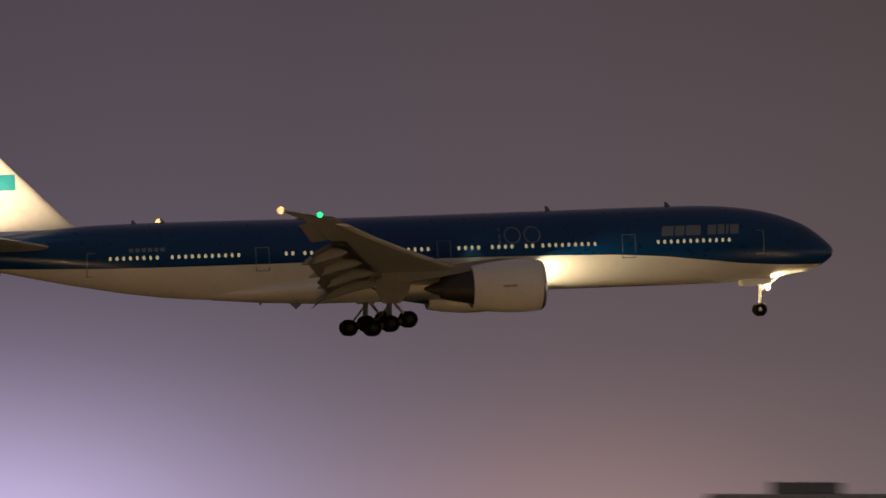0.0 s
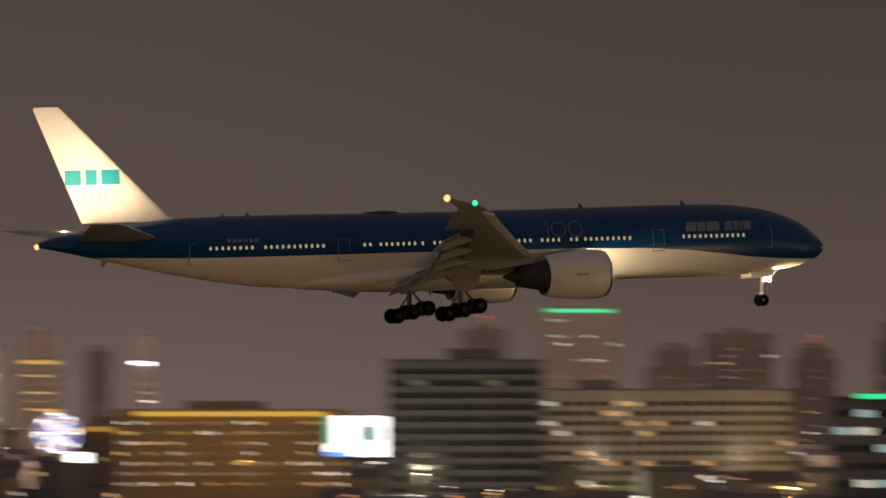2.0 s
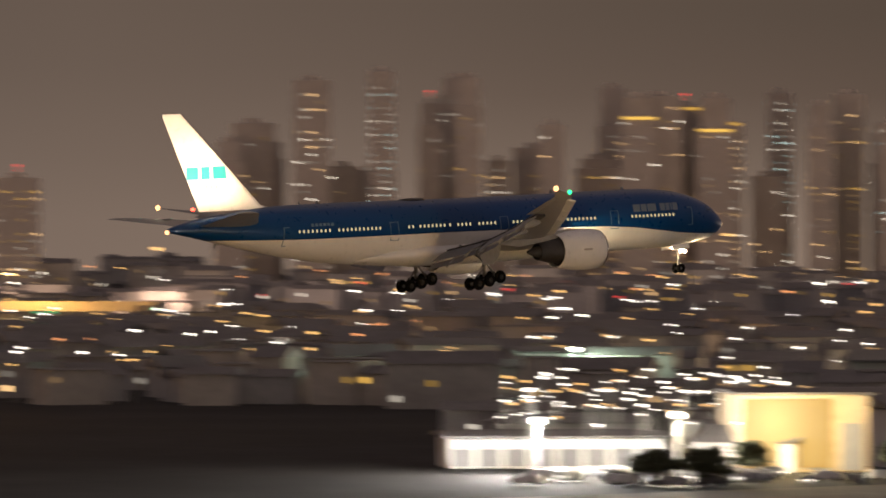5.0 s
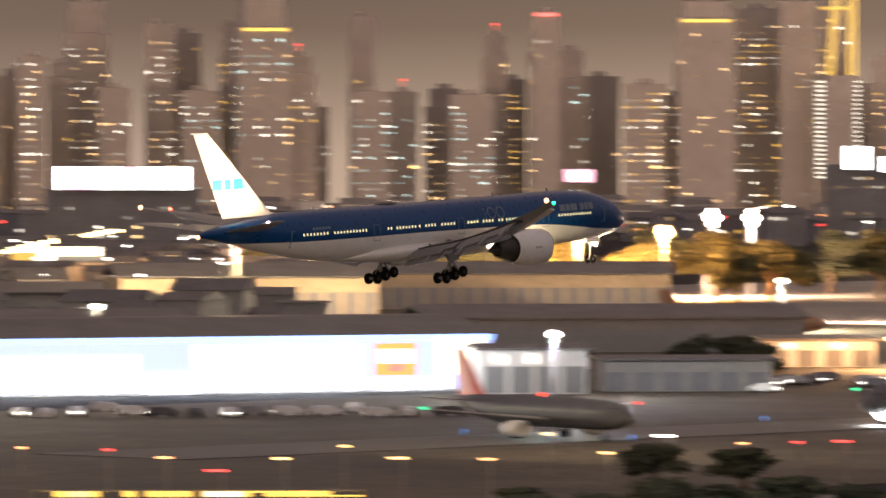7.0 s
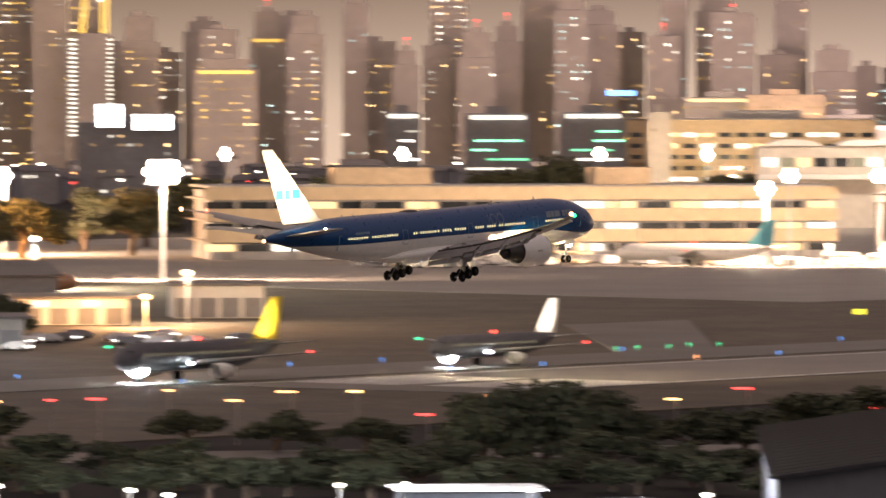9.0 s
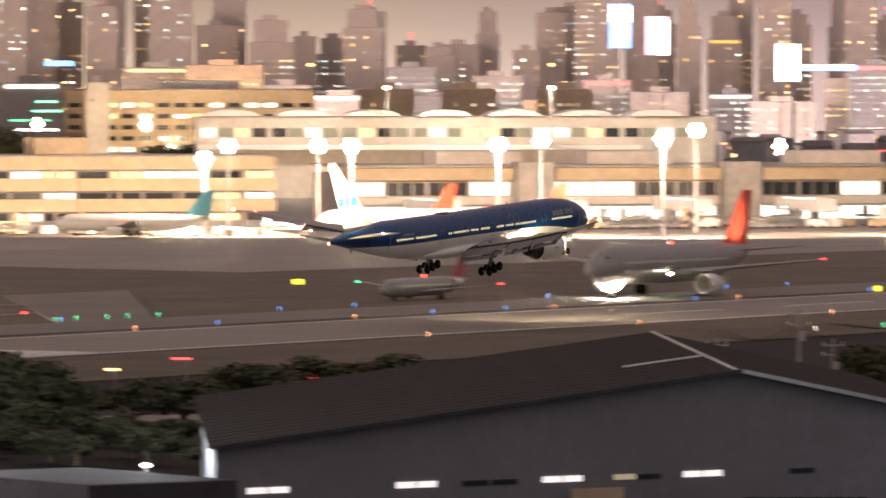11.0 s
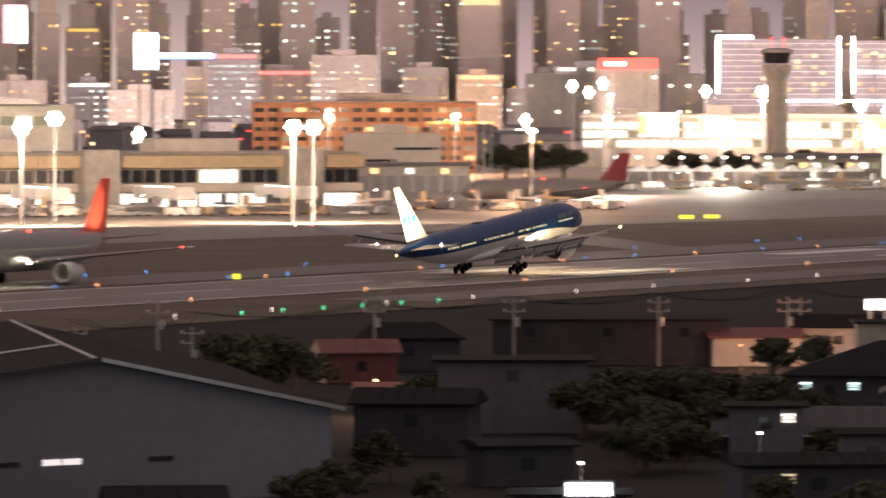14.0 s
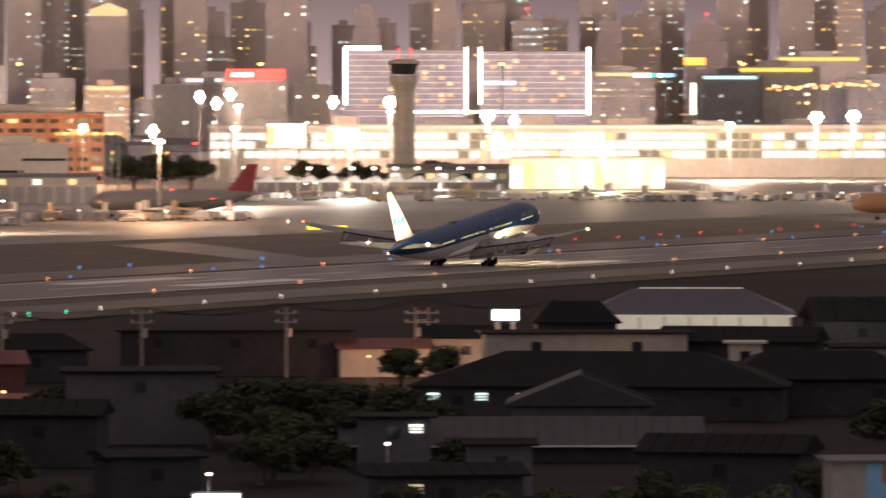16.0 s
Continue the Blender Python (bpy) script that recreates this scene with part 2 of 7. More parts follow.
# ---- mesh helpers ----
class Shape:
    """Collects boxes, tubes and sheets for one mesh."""

    def __init__(self):
        self.v, self.f = [], []

    def add(self, v, f):
        k = len(self.v)
        self.v += [tuple(p) for p in v]
        self.f += [tuple(i + k for i in q) for q in f]
        return self

    def box(self, x0, y0, z0, x1, y1, z1):
        return self.add([(x, y, z) for z in (z0, z1) for x, y in ((x0, y0), (x1, y0), (x1, y1), (x0, y1))],
                        [(3, 2, 1, 0), (4, 5, 6, 7), (0, 1, 5, 4), (1, 2, 6, 5), (2, 3, 7, 6), (3, 0, 4, 7)])

    def brick(self, x0, y0, z0, x1, y1, z1, c):
        """A box with its upper and front edges chamfered by c."""
        return self.rings([[(x0, y0 + c, z0), (x1, y0 + c, z0), (x1, y1, z0), (x0, y1, z0)],
                           [(x0, y0, z0 + c), (x1, y0, z0 + c), (x1, y1, z0 + c), (x0, y1, z0 + c)],
                           [(x0, y0, z1 - c), (x1, y0, z1 - c), (x1, y1, z1 - c), (x0, y1, z1 - c)],
                           [(x0 + c, y0 + c, z1), (x1 - c, y0 + c, z1), (x1 - c, y1 - c, z1), (x0 + c, y1 - c, z1)]])

    def rings(self, rings, caps=True):
        n = len(rings[0])
        v = [p for r in rings for p in r]
        f = [(i * n + j, i * n + (j + 1) % n, (i + 1) * n + (j + 1) % n, (i + 1) * n + j) for i in range(len(rings) - 1) for j in range(n)]
        if caps:
            f += [tuple(range(n))[::-1], tuple(range((len(rings) - 1) * n, len(rings) * n))]
        return self.add(v, f)

    def tube(self, a, b, r0, r1=None, n=8):
        a, b = Vector(a), Vector(b)
        q = (b - a).to_track_quat("Z", "Y")
        r1 = r0 if r1 is None else r1
        return self.rings([[tuple(p + q @ Vector((r * math.cos(k * math.tau / n), r * math.sin(k * math.tau / n), 0))) for k in range(n)] for p, r in ((a, r0), (b, r1))])

    def lathe(self, axis_a, axis_b, profile, n=32, caps=False):
        """Rings of (distance along a to b, radius)."""
        a, b = Vector(axis_a), Vector(axis_b)
        d = (b - a).normalized()
        q = d.to_track_quat("Z", "Y")
        return self.rings([[tuple(a + d * s + q @ Vector((r * math.cos(k * math.tau / n), r * math.sin(k * math.tau / n), 0))) for k in range(n)] for s, r in profile], caps)

    def mesh(self, name, mat, smooth=False):
        me = bpy.data.meshes.new(name)
        me.from_pydata(self.v, [], self.f)
        me.materials.append(mat)
        bm = bmesh.new()
        bm.from_mesh(me)
        bmesh.ops.recalc_face_normals(bm, faces=bm.faces)
        bm.to_mesh(me)
        bm.free()
        if smooth:
            me.polygons.foreach_set("use_smooth", [True] * len(me.polygons))
            me.set_sharp_from_angle(angle=radians(40))
        return me


def part(name, shape, mat, parent, label="", smooth=False, kind=""):
    """One mesh object under a thing."""
    ob = new(name, shape.mesh(name, M[mat] if isinstance(mat, str) else mat, smooth))
    ob.parent = parent
    return tagged(ob, label, kind=kind)


def thing(name, m, label, category, group="", kind=""):
    ob = new(name)
    ob.matrix_basis = m
    return tagged(ob, label, category, group, kind)


def solid(name, shape, mat, m, label, category, group="", kind="", smooth=False):
    ob = new(name, shape.mesh(name, M[mat] if isinstance(mat, str) else mat, smooth))
    ob.matrix_basis = m
    return tagged(ob, label, category, group, kind)


def share(name, me, parent, loc=(0, 0, 0), rz=0.0):
    """One more object on a shared mesh, under a thing."""
    ob = new(name, me)
    ob.parent = parent
    ob.location, ob.rotation_euler = loc, (0, 0, rz)
    return ob


def spot(az, d, z=0.0, yaw=0.0):
    """A pose at that azimuth and distance, its -Y side towards the viewpoint."""
    return pose(d * math.sin(radians(az)), d * math.cos(radians(az)), z, 0, 0, -az + yaw)


def top(d, el):
    return EYE[2] + d * math.tan(radians(el))


# ---- the airliner ----
BODY = [  # station, top, bottom, half width
    (37.4, 5.1, 4.9, 0.08), (37.2, 5.45, 4.5, 0.5), (36.5, 6.12, 4.0, 1.0), (35.5, 6.9, 3.6, 1.5), (34.4, 7.5, 3.32, 1.9), (32.3, 8.24, 3.04, 2.42),
    (30.0, 8.7, 2.86, 2.8), (27.5, 8.96, 2.76, 3.02), (24.0, 9.05, 2.73, 3.1), (10.0, 9.02, 2.73, 3.1), (-2.0, 9.02, 2.73, 3.1), (-12.0, 9.12, 2.85, 3.1),
    (-16.0, 9.14, 3.05, 3.08), (-20.0, 9.13, 3.58, 2.93), (-24.0, 9.03, 4.3, 2.55), (-28.0, 8.68, 5.15, 1.95), (-32.0, 8.22, 6.05, 1.2), (-35.0, 7.66, 6.7, 0.55), (-36.2, 7.3, 6.92, 0.22)]


def body_at(x):
    """Top, bottom and half width at a station, smoothly between the given ones."""
    for k in range(len(BODY) - 1):
        (x0, *a), (x1, *b) = BODY[k], BODY[k + 1]
        if x1 <= x <= x0:
            u = (x0 - x) / (x0 - x1)
            (xp, *p), (xn, *n) = BODY[max(k - 1, 0)], BODY[min(k + 2, len(BODY) - 1)]
            out = []
            for q in range(3):
                m0 = (b[q] - p[q]) / (xp - x1) * (x0 - x1) if k else b[q] - a[q]
                m1 = (n[q] - a[q]) / (x0 - xn) * (x0 - x1) if k + 2 < len(BODY) else b[q] - a[q]
                out.append((2 * u ** 3 - 3 * u * u + 1) * a[q] + (u ** 3 - 2 * u * u + u) * m0 + (3 * u * u - 2 * u ** 3) * b[q] + (u ** 3 - u * u) * m1)
            return out
    return list(BODY[-1][1:])


STATIONS = [x0 + (x1 - x0) * q / 4 for (x0, *_), (x1, *_) in zip(BODY, BODY[1:]) for q in range(4)] + [BODY[-1][0]]


def skin(x, z, out=0.0):
    """Half width of the fuselage at a station and height."""
    t, b, w = body_at(x)
    c, h = (t + b) / 2, (t - b) / 2
    return w * math.sqrt(max(1 - ((z - c) / h) ** 2, 0.0)) + out


def foil(chord, thick, n=9):
    """Closed section, leading edge at 0, aft negative."""
    up, lo = [], []
    for k in range(n):
        u = (1 - math.cos(math.pi * k / (n - 1))) / 2
        y = 5 * thick * (0.2969 * math.sqrt(u) - 0.126 * u - 0.3516 * u * u + 0.2843 * u ** 3 - 0.1036 * u ** 4)
        up.append((-u * chord, y * chord * 1.05))
        lo.append((-u * chord, -y * chord * 0.85))
    return up + lo[-2:0:-1]


def wing_z(y):
    s = abs(y) - 3
    return 3.85 + 0.118 * s + 0.0026 * s * s


def wing_le(y):
    s = abs(y)
    return 9.3 - (min(s, 29.2) - 3.1) * 0.668 - max(s - 29.2, 0) * 1.55


def wing_te(y):
    s = abs(y)
    return (-4.3 + (s - 3.1) * 0.03) if s < 10 else (-4.1 - (min(s, 29.2) - 10) * 0.335 - max(s - 29.2, 0) * 0.85)


FIN = [(-22.6, 8.85, 9.55, 0.06), (-24.3, 9.25, 8.02, 0.09), (-26.75, 11.65, 6.57, 0.10), (-29.95, 14.85, 4.72, 0.10), (-33.6, 18.4, 2.56, 0.095), (-33.9, 18.68, 2.25, 0.08)]


def fin_half(x, z):
    """Half thickness of the fin at a place on its side."""
    for (l0, z0, c0, t0), (l1, z1, c1, t1) in zip(FIN, FIN[1:]):
        if z0 <= z <= z1:
            k = (z - z0) / (z1 - z0)
            le, c, t = l0 + (l1 - l0) * k, c0 + (c1 - c0) * k, t0 + (t1 - t0) * k
            u = min(max((le - x) / c, 0.0), 1.0)
            return 5 * t * c * (0.2969 * math.sqrt(u) - 0.126 * u - 0.3516 * u * u + 0.2843 * u ** 3 - 0.1036 * u ** 4)
    return 0.1


def fin_stroke(s, side, pts, w):
    """A raised stroke along points on the fin's side."""
    for (x0, z0), (x1, z1) in zip(pts, pts[1:]):
        d = Vector((x1 - x0, z1 - z0)).normalized()
        nx, nz = -d.y * w / 2, d.x * w / 2
        q = [(x0 + nx, z0 + nz), (x0 - nx, z0 - nz), (x1 - nx, z1 - nz), (x1 + nx, z1 + nz)]
        s.rings([[(x, side * (fin_half(x, z) + o), z) for x, z in q] for o in (-0.05, 0.02)])


def build_airliner():
    root = thing("airliner", pose(0, RUNWAY_Y, 60), "long twin-engine jet airliner, dark blue above and white below, gear down", "airliner")
    n = 40
    fus = Shape()
    fus.rings([[(x, w * math.sin(k * math.tau / n), (t + b) / 2 + (t - b) / 2 * math.cos(k * math.tau / n)) for k in range(n)] for x in STATIONS for t, b, w in (body_at(x),)])
    fuselage = part("fuselage", fus, "livery", root, "glossy blue upper and white lower fuselage", True)
    # belly fairing round the wing box
    fair = Shape()
    fair.rings([[(x, hw * math.sin(k * math.tau / 24), zc + hz * math.cos(k * math.tau / 24)) for k in range(24)]
                for x, hw, zc, hz in ((15.0, 1.2, 3.2, 0.35), (12.0, 2.6, 3.4, 0.9), (8.5, 3.25, 3.5, 1.22), (3.0, 3.4, 3.5, 1.28), (-5, 3.3, 3.5, 1.24), (-9.5, 2.7, 3.45, 0.95), (-13.5, 1.3, 3.25, 0.4))])
    part("belly_fairing", fair, "air_white", root, "", True)
    # fin
    fin = Shape()
    fin.rings([[(le + dx, dy, z) for dx, dy in foil(c, th, 11)] for le, z, c, th in FIN])
    fin_ob = part("fin", fin, "air_white", root, "floodlit white tail fin", True)
    # emblem on the fin: plain blocks and bars
    for side in (-1, 1):
        for x0, x1 in ((-33.55, -32.15), (-31.75, -30.75), (-30.35, -28.7)):
            s = Shape()
            fin_stroke(s, side, ((x0, 12.7), (x1, 12.7)), 1.25)
            part("emblem_block", s, "teal", fin_ob, "teal block of the tail emblem")
        for k in range(4):
            s = Shape()
            x0 = -32.0 + 0.62 * k
            fin_stroke(s, side, ((x0, 10.85), (x0 + 0.15, 11.5), (x0 + 0.3, 10.85)), 0.08)
            part("emblem_bar", s, "letter_grey", fin_ob, "small thin grey bar")
    # tailplane
    for side in (-1, 1):
        s = Shape()
        s.rings([[(le + dx, side * y, z + dz) for dx, dz in foil(c, 0.09)] for y, le, z, c in ((0.6, -25.2, 7.35, 7.6), (2.0, -26.3, 7.5, 6.9), (9.8, -32.3, 8.45, 2.9), (10.7, -33.5, 8.55, 2.1))])
        tp = part("tailplane", s, "air_grey", root, "grey tailplane", True)
        # logo floodlight in a small housing
        s = Shape().box(-31.8, side * 6.3 - 0.25, 8.05, -31.0, side * 6.3 + 0.25, 8.34)
        part("lamp_housing", s, "air_grey", tp)
        s = Shape().add([(-31.5, side * 6.22, 8.36), (-31.3, side * 6.22, 8.36), (-31.3, side * 6.38, 8.36), (-31.5, side * 6.38, 8.36)], [(0, 1, 2, 3)])
        part("logo_lamp", s, "logo", tp, "bright lamp that floods the fin")
    # wings
    for side in (-1, 1):
        s = Shape()
        st = [2.4, 5.0, 7.5, 10.0, 14.0, 18.0, 22.0, 26.0, 29.2, 30.8, 32.2]
        s.rings([[(wing_le(y) + dx * 1.0, side * y, wing_z(y) + dz) for dx, dz in foil((wing_le(y) - wing_te(y)) * (0.82 if y < 24 else 0.92 if y < 29 else 1), 0.125 - 0.0016 * y, 10)] for y in st])
        wing = part("wing", s, "air_grey", root, "grey swept wing with raked tip", True)
        # slats, pushed forward and down
        for a, b in ((4.6, 8.0), (11.6, 15.4), (15.6, 19.6), (19.8, 23.8), (24.0, 28.0)):
            s = Shape()
            s.rings([[(wing_le(y) + 0.55 + dx, side * y, wing_z(y) - 0.28 + dz - 0.18 * dx) for dx, dz in foil(1.25, 0.16, 6)] for y in (a, b)])
            part("slat", s, "air_white", wing, "pale leading-edge slat", True)
        # flaps, let down
        for a, b, chord, drop in ((3.6, 9.0, 2.4, 0.42), (9.2, 11.0, 2.0, 0.32), (11.2, 16.6, 2.1, 0.46), (16.8, 22.6, 1.8, 0.46)):
            s = Shape()
            cs, sn = math.cos(drop), math.sin(drop)
            s.rings([[(wing_te(y) + 0.9 + dx * cs, side * y, wing_z(y) - 0.35 + dz + dx * sn) for dx, dz in foil(chord, 0.13, 7)] for y in (a, b)])
            part("flap", s, "flap_grey", wing, "extended trailing-edge flap", True)
            s = Shape()
            s.rings([[(wing_te(y) + 0.9 - chord * cs + 0.25 + dx * math.cos(0.75), side * y, wing_z(y) - 0.48 - chord * sn + dz + dx * math.sin(0.75)) for dx, dz in foil(chord * 0.38, 0.14, 6)] for y in (a + 0.1, b - 0.1)])
            part("aft_flap", s, "flap_grey", wing, "", True)
            # dark strip put where the gap before the flap lies in shade
            s = Shape()
            s.rings([[(wing_te(y) + 0.95, side * y, wing_z(y) - 0.42), (wing_te(y) + 2.1, side * y, wing_z(y) - 0.42), (wing_te(y) + 2.1, side * y, wing_z(y) - 0.18), (wing_te(y) + 0.95, side * y, wing_z(y) - 0.12)] for y in (a, b)])
            part("flap_gap_shade", s, "air_dark", wing, "dark strip standing for the shaded flap gap")
        s = Shape()
        s.rings([[(wing_te(y) + 0.75 + dx, side * y, wing_z(y) - 0.05 + dz + 0.12 * dx) for dx, dz in foil(1.3, 0.1, 6)] for y in (22.9, 28.4)])
        part("aileron", s, "air_grey", wing, "", True)
        # canoe fairings of the flap tracks
        for y, ln in ((7.2, 5.0), (13.0, 4.6), (17.4, 4.2), (21.6, 3.6)):
            s = Shape()
            x1 = wing_te(y) - 0.6
            s.rings([[(x1 + ln * 0.72 - ln * u, side * y + 0.26 * w * math.sin(k * math.tau / 10), wing_z(y) - 0.75 - 0.42 * max(u - 0.45, 0) * ln + 0.48 * w * math.cos(k * math.tau / 10)) for k in range(10)]
                     for u, w in ((0, 0.1), (0.12, 0.6), (0.35, 1.0), (0.65, 0.95), (0.88, 0.5), (1, 0.08))])
            part("flap_track_fairing", s, "air_grey", wing, "", True)
        # tip lamps
        s = Shape().lathe((-12.5, side * 31.95, 9.45), (-12.9, side * 31.95, 9.5), [(0, 0.05), (0.06, 0.24), (0.2, 0.3), (0.36, 0.23), (0.5, 0.02)], 12)
        part("tip_strobe", s, "strobe", wing, "glowing white wing-tip lamp", True)
        s = Shape().lathe((wing_le(30.2) + 0.1, side * 30.1, wing_z(30.1) + 0.1), (wing_le(30.2) + 0.5, side * 30.4, wing_z(30.1) + 0.1), [(0, 0.16), (0.15, 0.24), (0.3, 0.16), (0.4, 0.02)], 12)
        part("navigation_lamp", s, "nav_green" if side < 0 else "nav_red", wing, "green navigation lamp" if side < 0 else "red navigation lamp", True)
        # engine
        c = Vector((0, side * 9.8, 3.15))
        s = Shape()
        s.lathe((11.5, c.y, c.z), (4.5, c.y, c.z), [(0.9, 1.5), (0.35, 1.58), (0.08, 1.68), (0.0, 1.78), (0.1, 1.9), (0.5, 2.02), (1.6, 2.1), (3.0, 2.08), (4.6, 1.92), (5.7, 1.72), (5.72, 1.62), (4.5, 1.62)], 40)
        eng = part("nacelle", s, "air_white", root, "big white engine nacelle", True)
        s = Shape().lathe((11.52, c.y, c.z), (4.5, c.y, c.z), [(0.4, 1.6), (0.06, 1.7), (-0.01, 1.79), (0.1, 1.92), (0.28, 1.985)], 40)
        part("intake_lip", s, "chrome", eng, "bright metal intake lip", True)
        s = Shape().lathe((10.5, c.y, c.z), (4.5, c.y, c.z), [(-0.55, 0.02), (-0.2, 0.3), (0.1, 0.45), (0.12, 1.6), (0.3, 1.6)], 40)
        for k in range(22):
            a = k * math.tau / 22
            s.add([(10.6, c.y + 0.4 * math.cos(a), c.z + 0.4 * math.sin(a)), (10.5, c.y + 1.55 * math.cos(a), c.z + 1.55 * math.sin(a)),
                   (10.3, c.y + 1.55 * math.cos(a + 0.2), c.z + 1.55 * math.sin(a + 0.2)), (10.4, c.y + 0.4 * math.cos(a + 0.3), c.z + 0.4 * math.sin(a + 0.3))], [(0, 1, 2, 3)])
        part("fan", s, "air_dark", eng, "dark fan blades", True)
        s = Shape().lathe((6.4, c.y, c.z), (0.5, c.y, c.z), [(0.0, 1.6), (0.6, 1.3), (1.8, 1.1), (3.0, 0.86), (3.02, 0.8), (2.6, 0.75)], 32)
        s.lathe((3.8, c.y, c.z), (0.5, c.y, c.z), [(0.0, 0.62), (0.8, 0.5), (1.7, 0.12), (1.8, 0.01)], 24)
        part("exhaust_core", s, "air_dark", eng, "dark exhaust nozzle and cone", True)
        s = Shape()
        s.rings([[(x, c.y - w, z0), (x, c.y + w, z0), (x, c.y + w, z1), (x, c.y - w, z1)] for x, w, z0, z1 in ((10.1, 0.05, 5.1, 5.18), (8.0, 0.28, 4.8, 5.35), (4.5, 0.34, 4.2, 5.0), (0.9, 0.25, 3.75, 4.6), (-1.3, 0.05, 4.1, 4.5))])
        part("pylon", s, "air_grey", eng, "", True)
        s = Shape().box(8.0, c.y + side * 2.03, 3.05, 9.1, c.y + side * 2.1, 3.25)
        part("nacelle_mark", s, "letter_grey", eng, "small dark maker's mark")
        # landing lamp in the wing root
        s = Shape().lathe((9.5, side * 4.5, 4.1), (10.5, side * 4.28, 4.1), [(0.0, 0.02), (0.01, 0.26)], 14)
        part("landing_lamp", s, "landing", wing, "bright wing-root landing lamp")
        s = Shape().lathe((8.7, side * 4.6, 4.05), (10.5, side * 4.3, 4.1), [(0.0, 0.2), (0.4, 0.36), (0.86, 0.34)], 14)
        part("lamp_shroud", s, "air_grey", wing, "", True)
        # plate added to keep the landing lamp's light off the upper fuselage
        s = Shape().box(9.2, min(side * 3.7, side * 5.1), 4.44, 10.7, max(side * 3.7, side * 5.1), 4.5)
        part("added_lamp_shield", s, "air_grey", wing)
        # main gear: six-wheel bogie, nose wheels high
        g = Shape()
        gy = side * 5.45
        g.tube((0.1, gy, 4.6), (-0.05, gy, 0.85), 0.27, 0.2, 12)
        main = part("main_gear_leg", g, "flap_grey", root, "grey main gear leg", True)
        s = Shape().tube((-0.1, gy, 2.6), (2.4, side * 4.2, 4.2), 0.11).tube((-0.1, gy, 2.6), (-2.3, side * 4.4, 4.2), 0.11).tube((-0.1, gy, 2.3), (0.1, side * 3.3, 4.0), 0.1).tube((1.35, gy, 0.95), (0.1, gy, 2.5), 0.11).tube((-1.3, gy, 0.45), (-0.1, gy, 1.9), 0.08)
        part("side_brace", s, "flap_grey", main, "", True)
        tilt = 0.2
        s = Shape().tube((1.6, gy, 0.5 + 1.6 * tilt), (-1.6, gy, 0.5 - 1.6 * tilt), 0.19, n=10)
        for k in (-1.45, 0, 1.45):
            s.tube((k, gy - 0.75, 0.5 + k * tilt), (k, gy + 0.75, 0.5 + k * tilt), 0.12)
        part("bogie_beam", s, "steel", main, "", True)
        tyre = Shape().lathe((0, -0.27, 0), (0, 0.27, 0), [(0.02, 0.3), (0.0, 0.45), (0.05, 0.58), (0.14, 0.655), (0.27, 0.67), (0.4, 0.655), (0.49, 0.58), (0.54, 0.45), (0.52, 0.3)], 24).mesh("tyre", M["rubber"], True)
        rim = Shape().lathe((0, -0.25, 0), (0, 0.25, 0), [(0.06, 0.02), (0.05, 0.14), (0.1, 0.2), (0.03, 0.31), (0.47, 0.31), (0.4, 0.2), (0.45, 0.14), (0.44, 0.02)], 18).mesh("wheel_rim", M["rim"], True)
        for k in (-1.45, 0, 1.45):
            for dy in (-0.7, 0.7):
                share("tyre", tyre, main, (k, gy + dy, 0.5 + k * tilt))
                share("wheel_rim", rim, main, (k, gy + dy, 0.5 + k * tilt))
        s = Shape().rings([[(1.9, gy + side * 0.62, 4.5), (-1.3, gy + side * 0.62, 4.5), (-1.3, gy + side * 0.7, 4.5), (1.9, gy + side * 0.7, 4.5)],
                           [(1.5, gy + side * 0.6, 3.0), (-1.1, gy + side * 0.6, 3.0), (-1.1, gy + side * 0.68, 3.0), (1.5, gy + side * 0.68, 3.0)],
                           [(0.8, gy + side * 0.5, 2.1), (-0.6, gy + side * 0.5, 2.1), (-0.6, gy + side * 0.57, 2.1), (0.8, gy + side * 0.57, 2.1)]])
        part("gear_door", s, "air_grey", main, "white gear door on the leg")
        # cabin windows
        pane = Shape()
        pane.rings([[(0.115 * math.cos(k * math.tau / 10), y, 0.17 * math.sin(k * math.tau / 10)) for k in range(10)] for y in (-0.02, 0.02)])
        pane_me = pane.mesh("cabin_window", M["cabin"])
        for a, b in ((-21.7, -17.5), (-16.8, -11.1), (-7.7, -7.0), (-6.2, -2.8), (-2.3, -2.2), (-1.2, 0.5), (1.6, 3.8), (6.2, 8.1), (8.9, 10.8), (11.65, 12.5), (13.0, 17.3), (22.4, 28.6)):
            for k in range(int((b - a) / 0.53) + 1):
                x = a + 0.53 * k
                share("cabin_window", pane_me, fuselage, (x, side * skin(x, 6.3 - 0.004 * x, 0.005), 6.3 - 0.004 * x))
        # doors, as raised frames
        for x in (30.6, 20.0, 5.0, -9.6, -23.0):
            s = Shape()
            w, z0, z1 = 0.56, 5.0, 6.9
            for a, b, lo, hi in ((-w, -w + 0.07, z0, z1), (w - 0.07, w, z0, z1)):
                s.rings([[(x + a, side * skin(x, z, 0.012), z), (x + b, side * skin(x, z, 0.012), z)][::1] + [(x + b, side * skin(x, z, -0.05), z), (x + a, side * skin(x, z, -0.05), z)] for z in (lo, lo + 0.7, lo + 1.3, hi)])
            s.box(x - w, min(side * skin(x, z1, 0.012), side * skin(x, z1, -0.06)), z1 - 0.07, x + w, max(side * skin(x, z1, 0.012), side * skin(x, z1, -0.06)), z1)
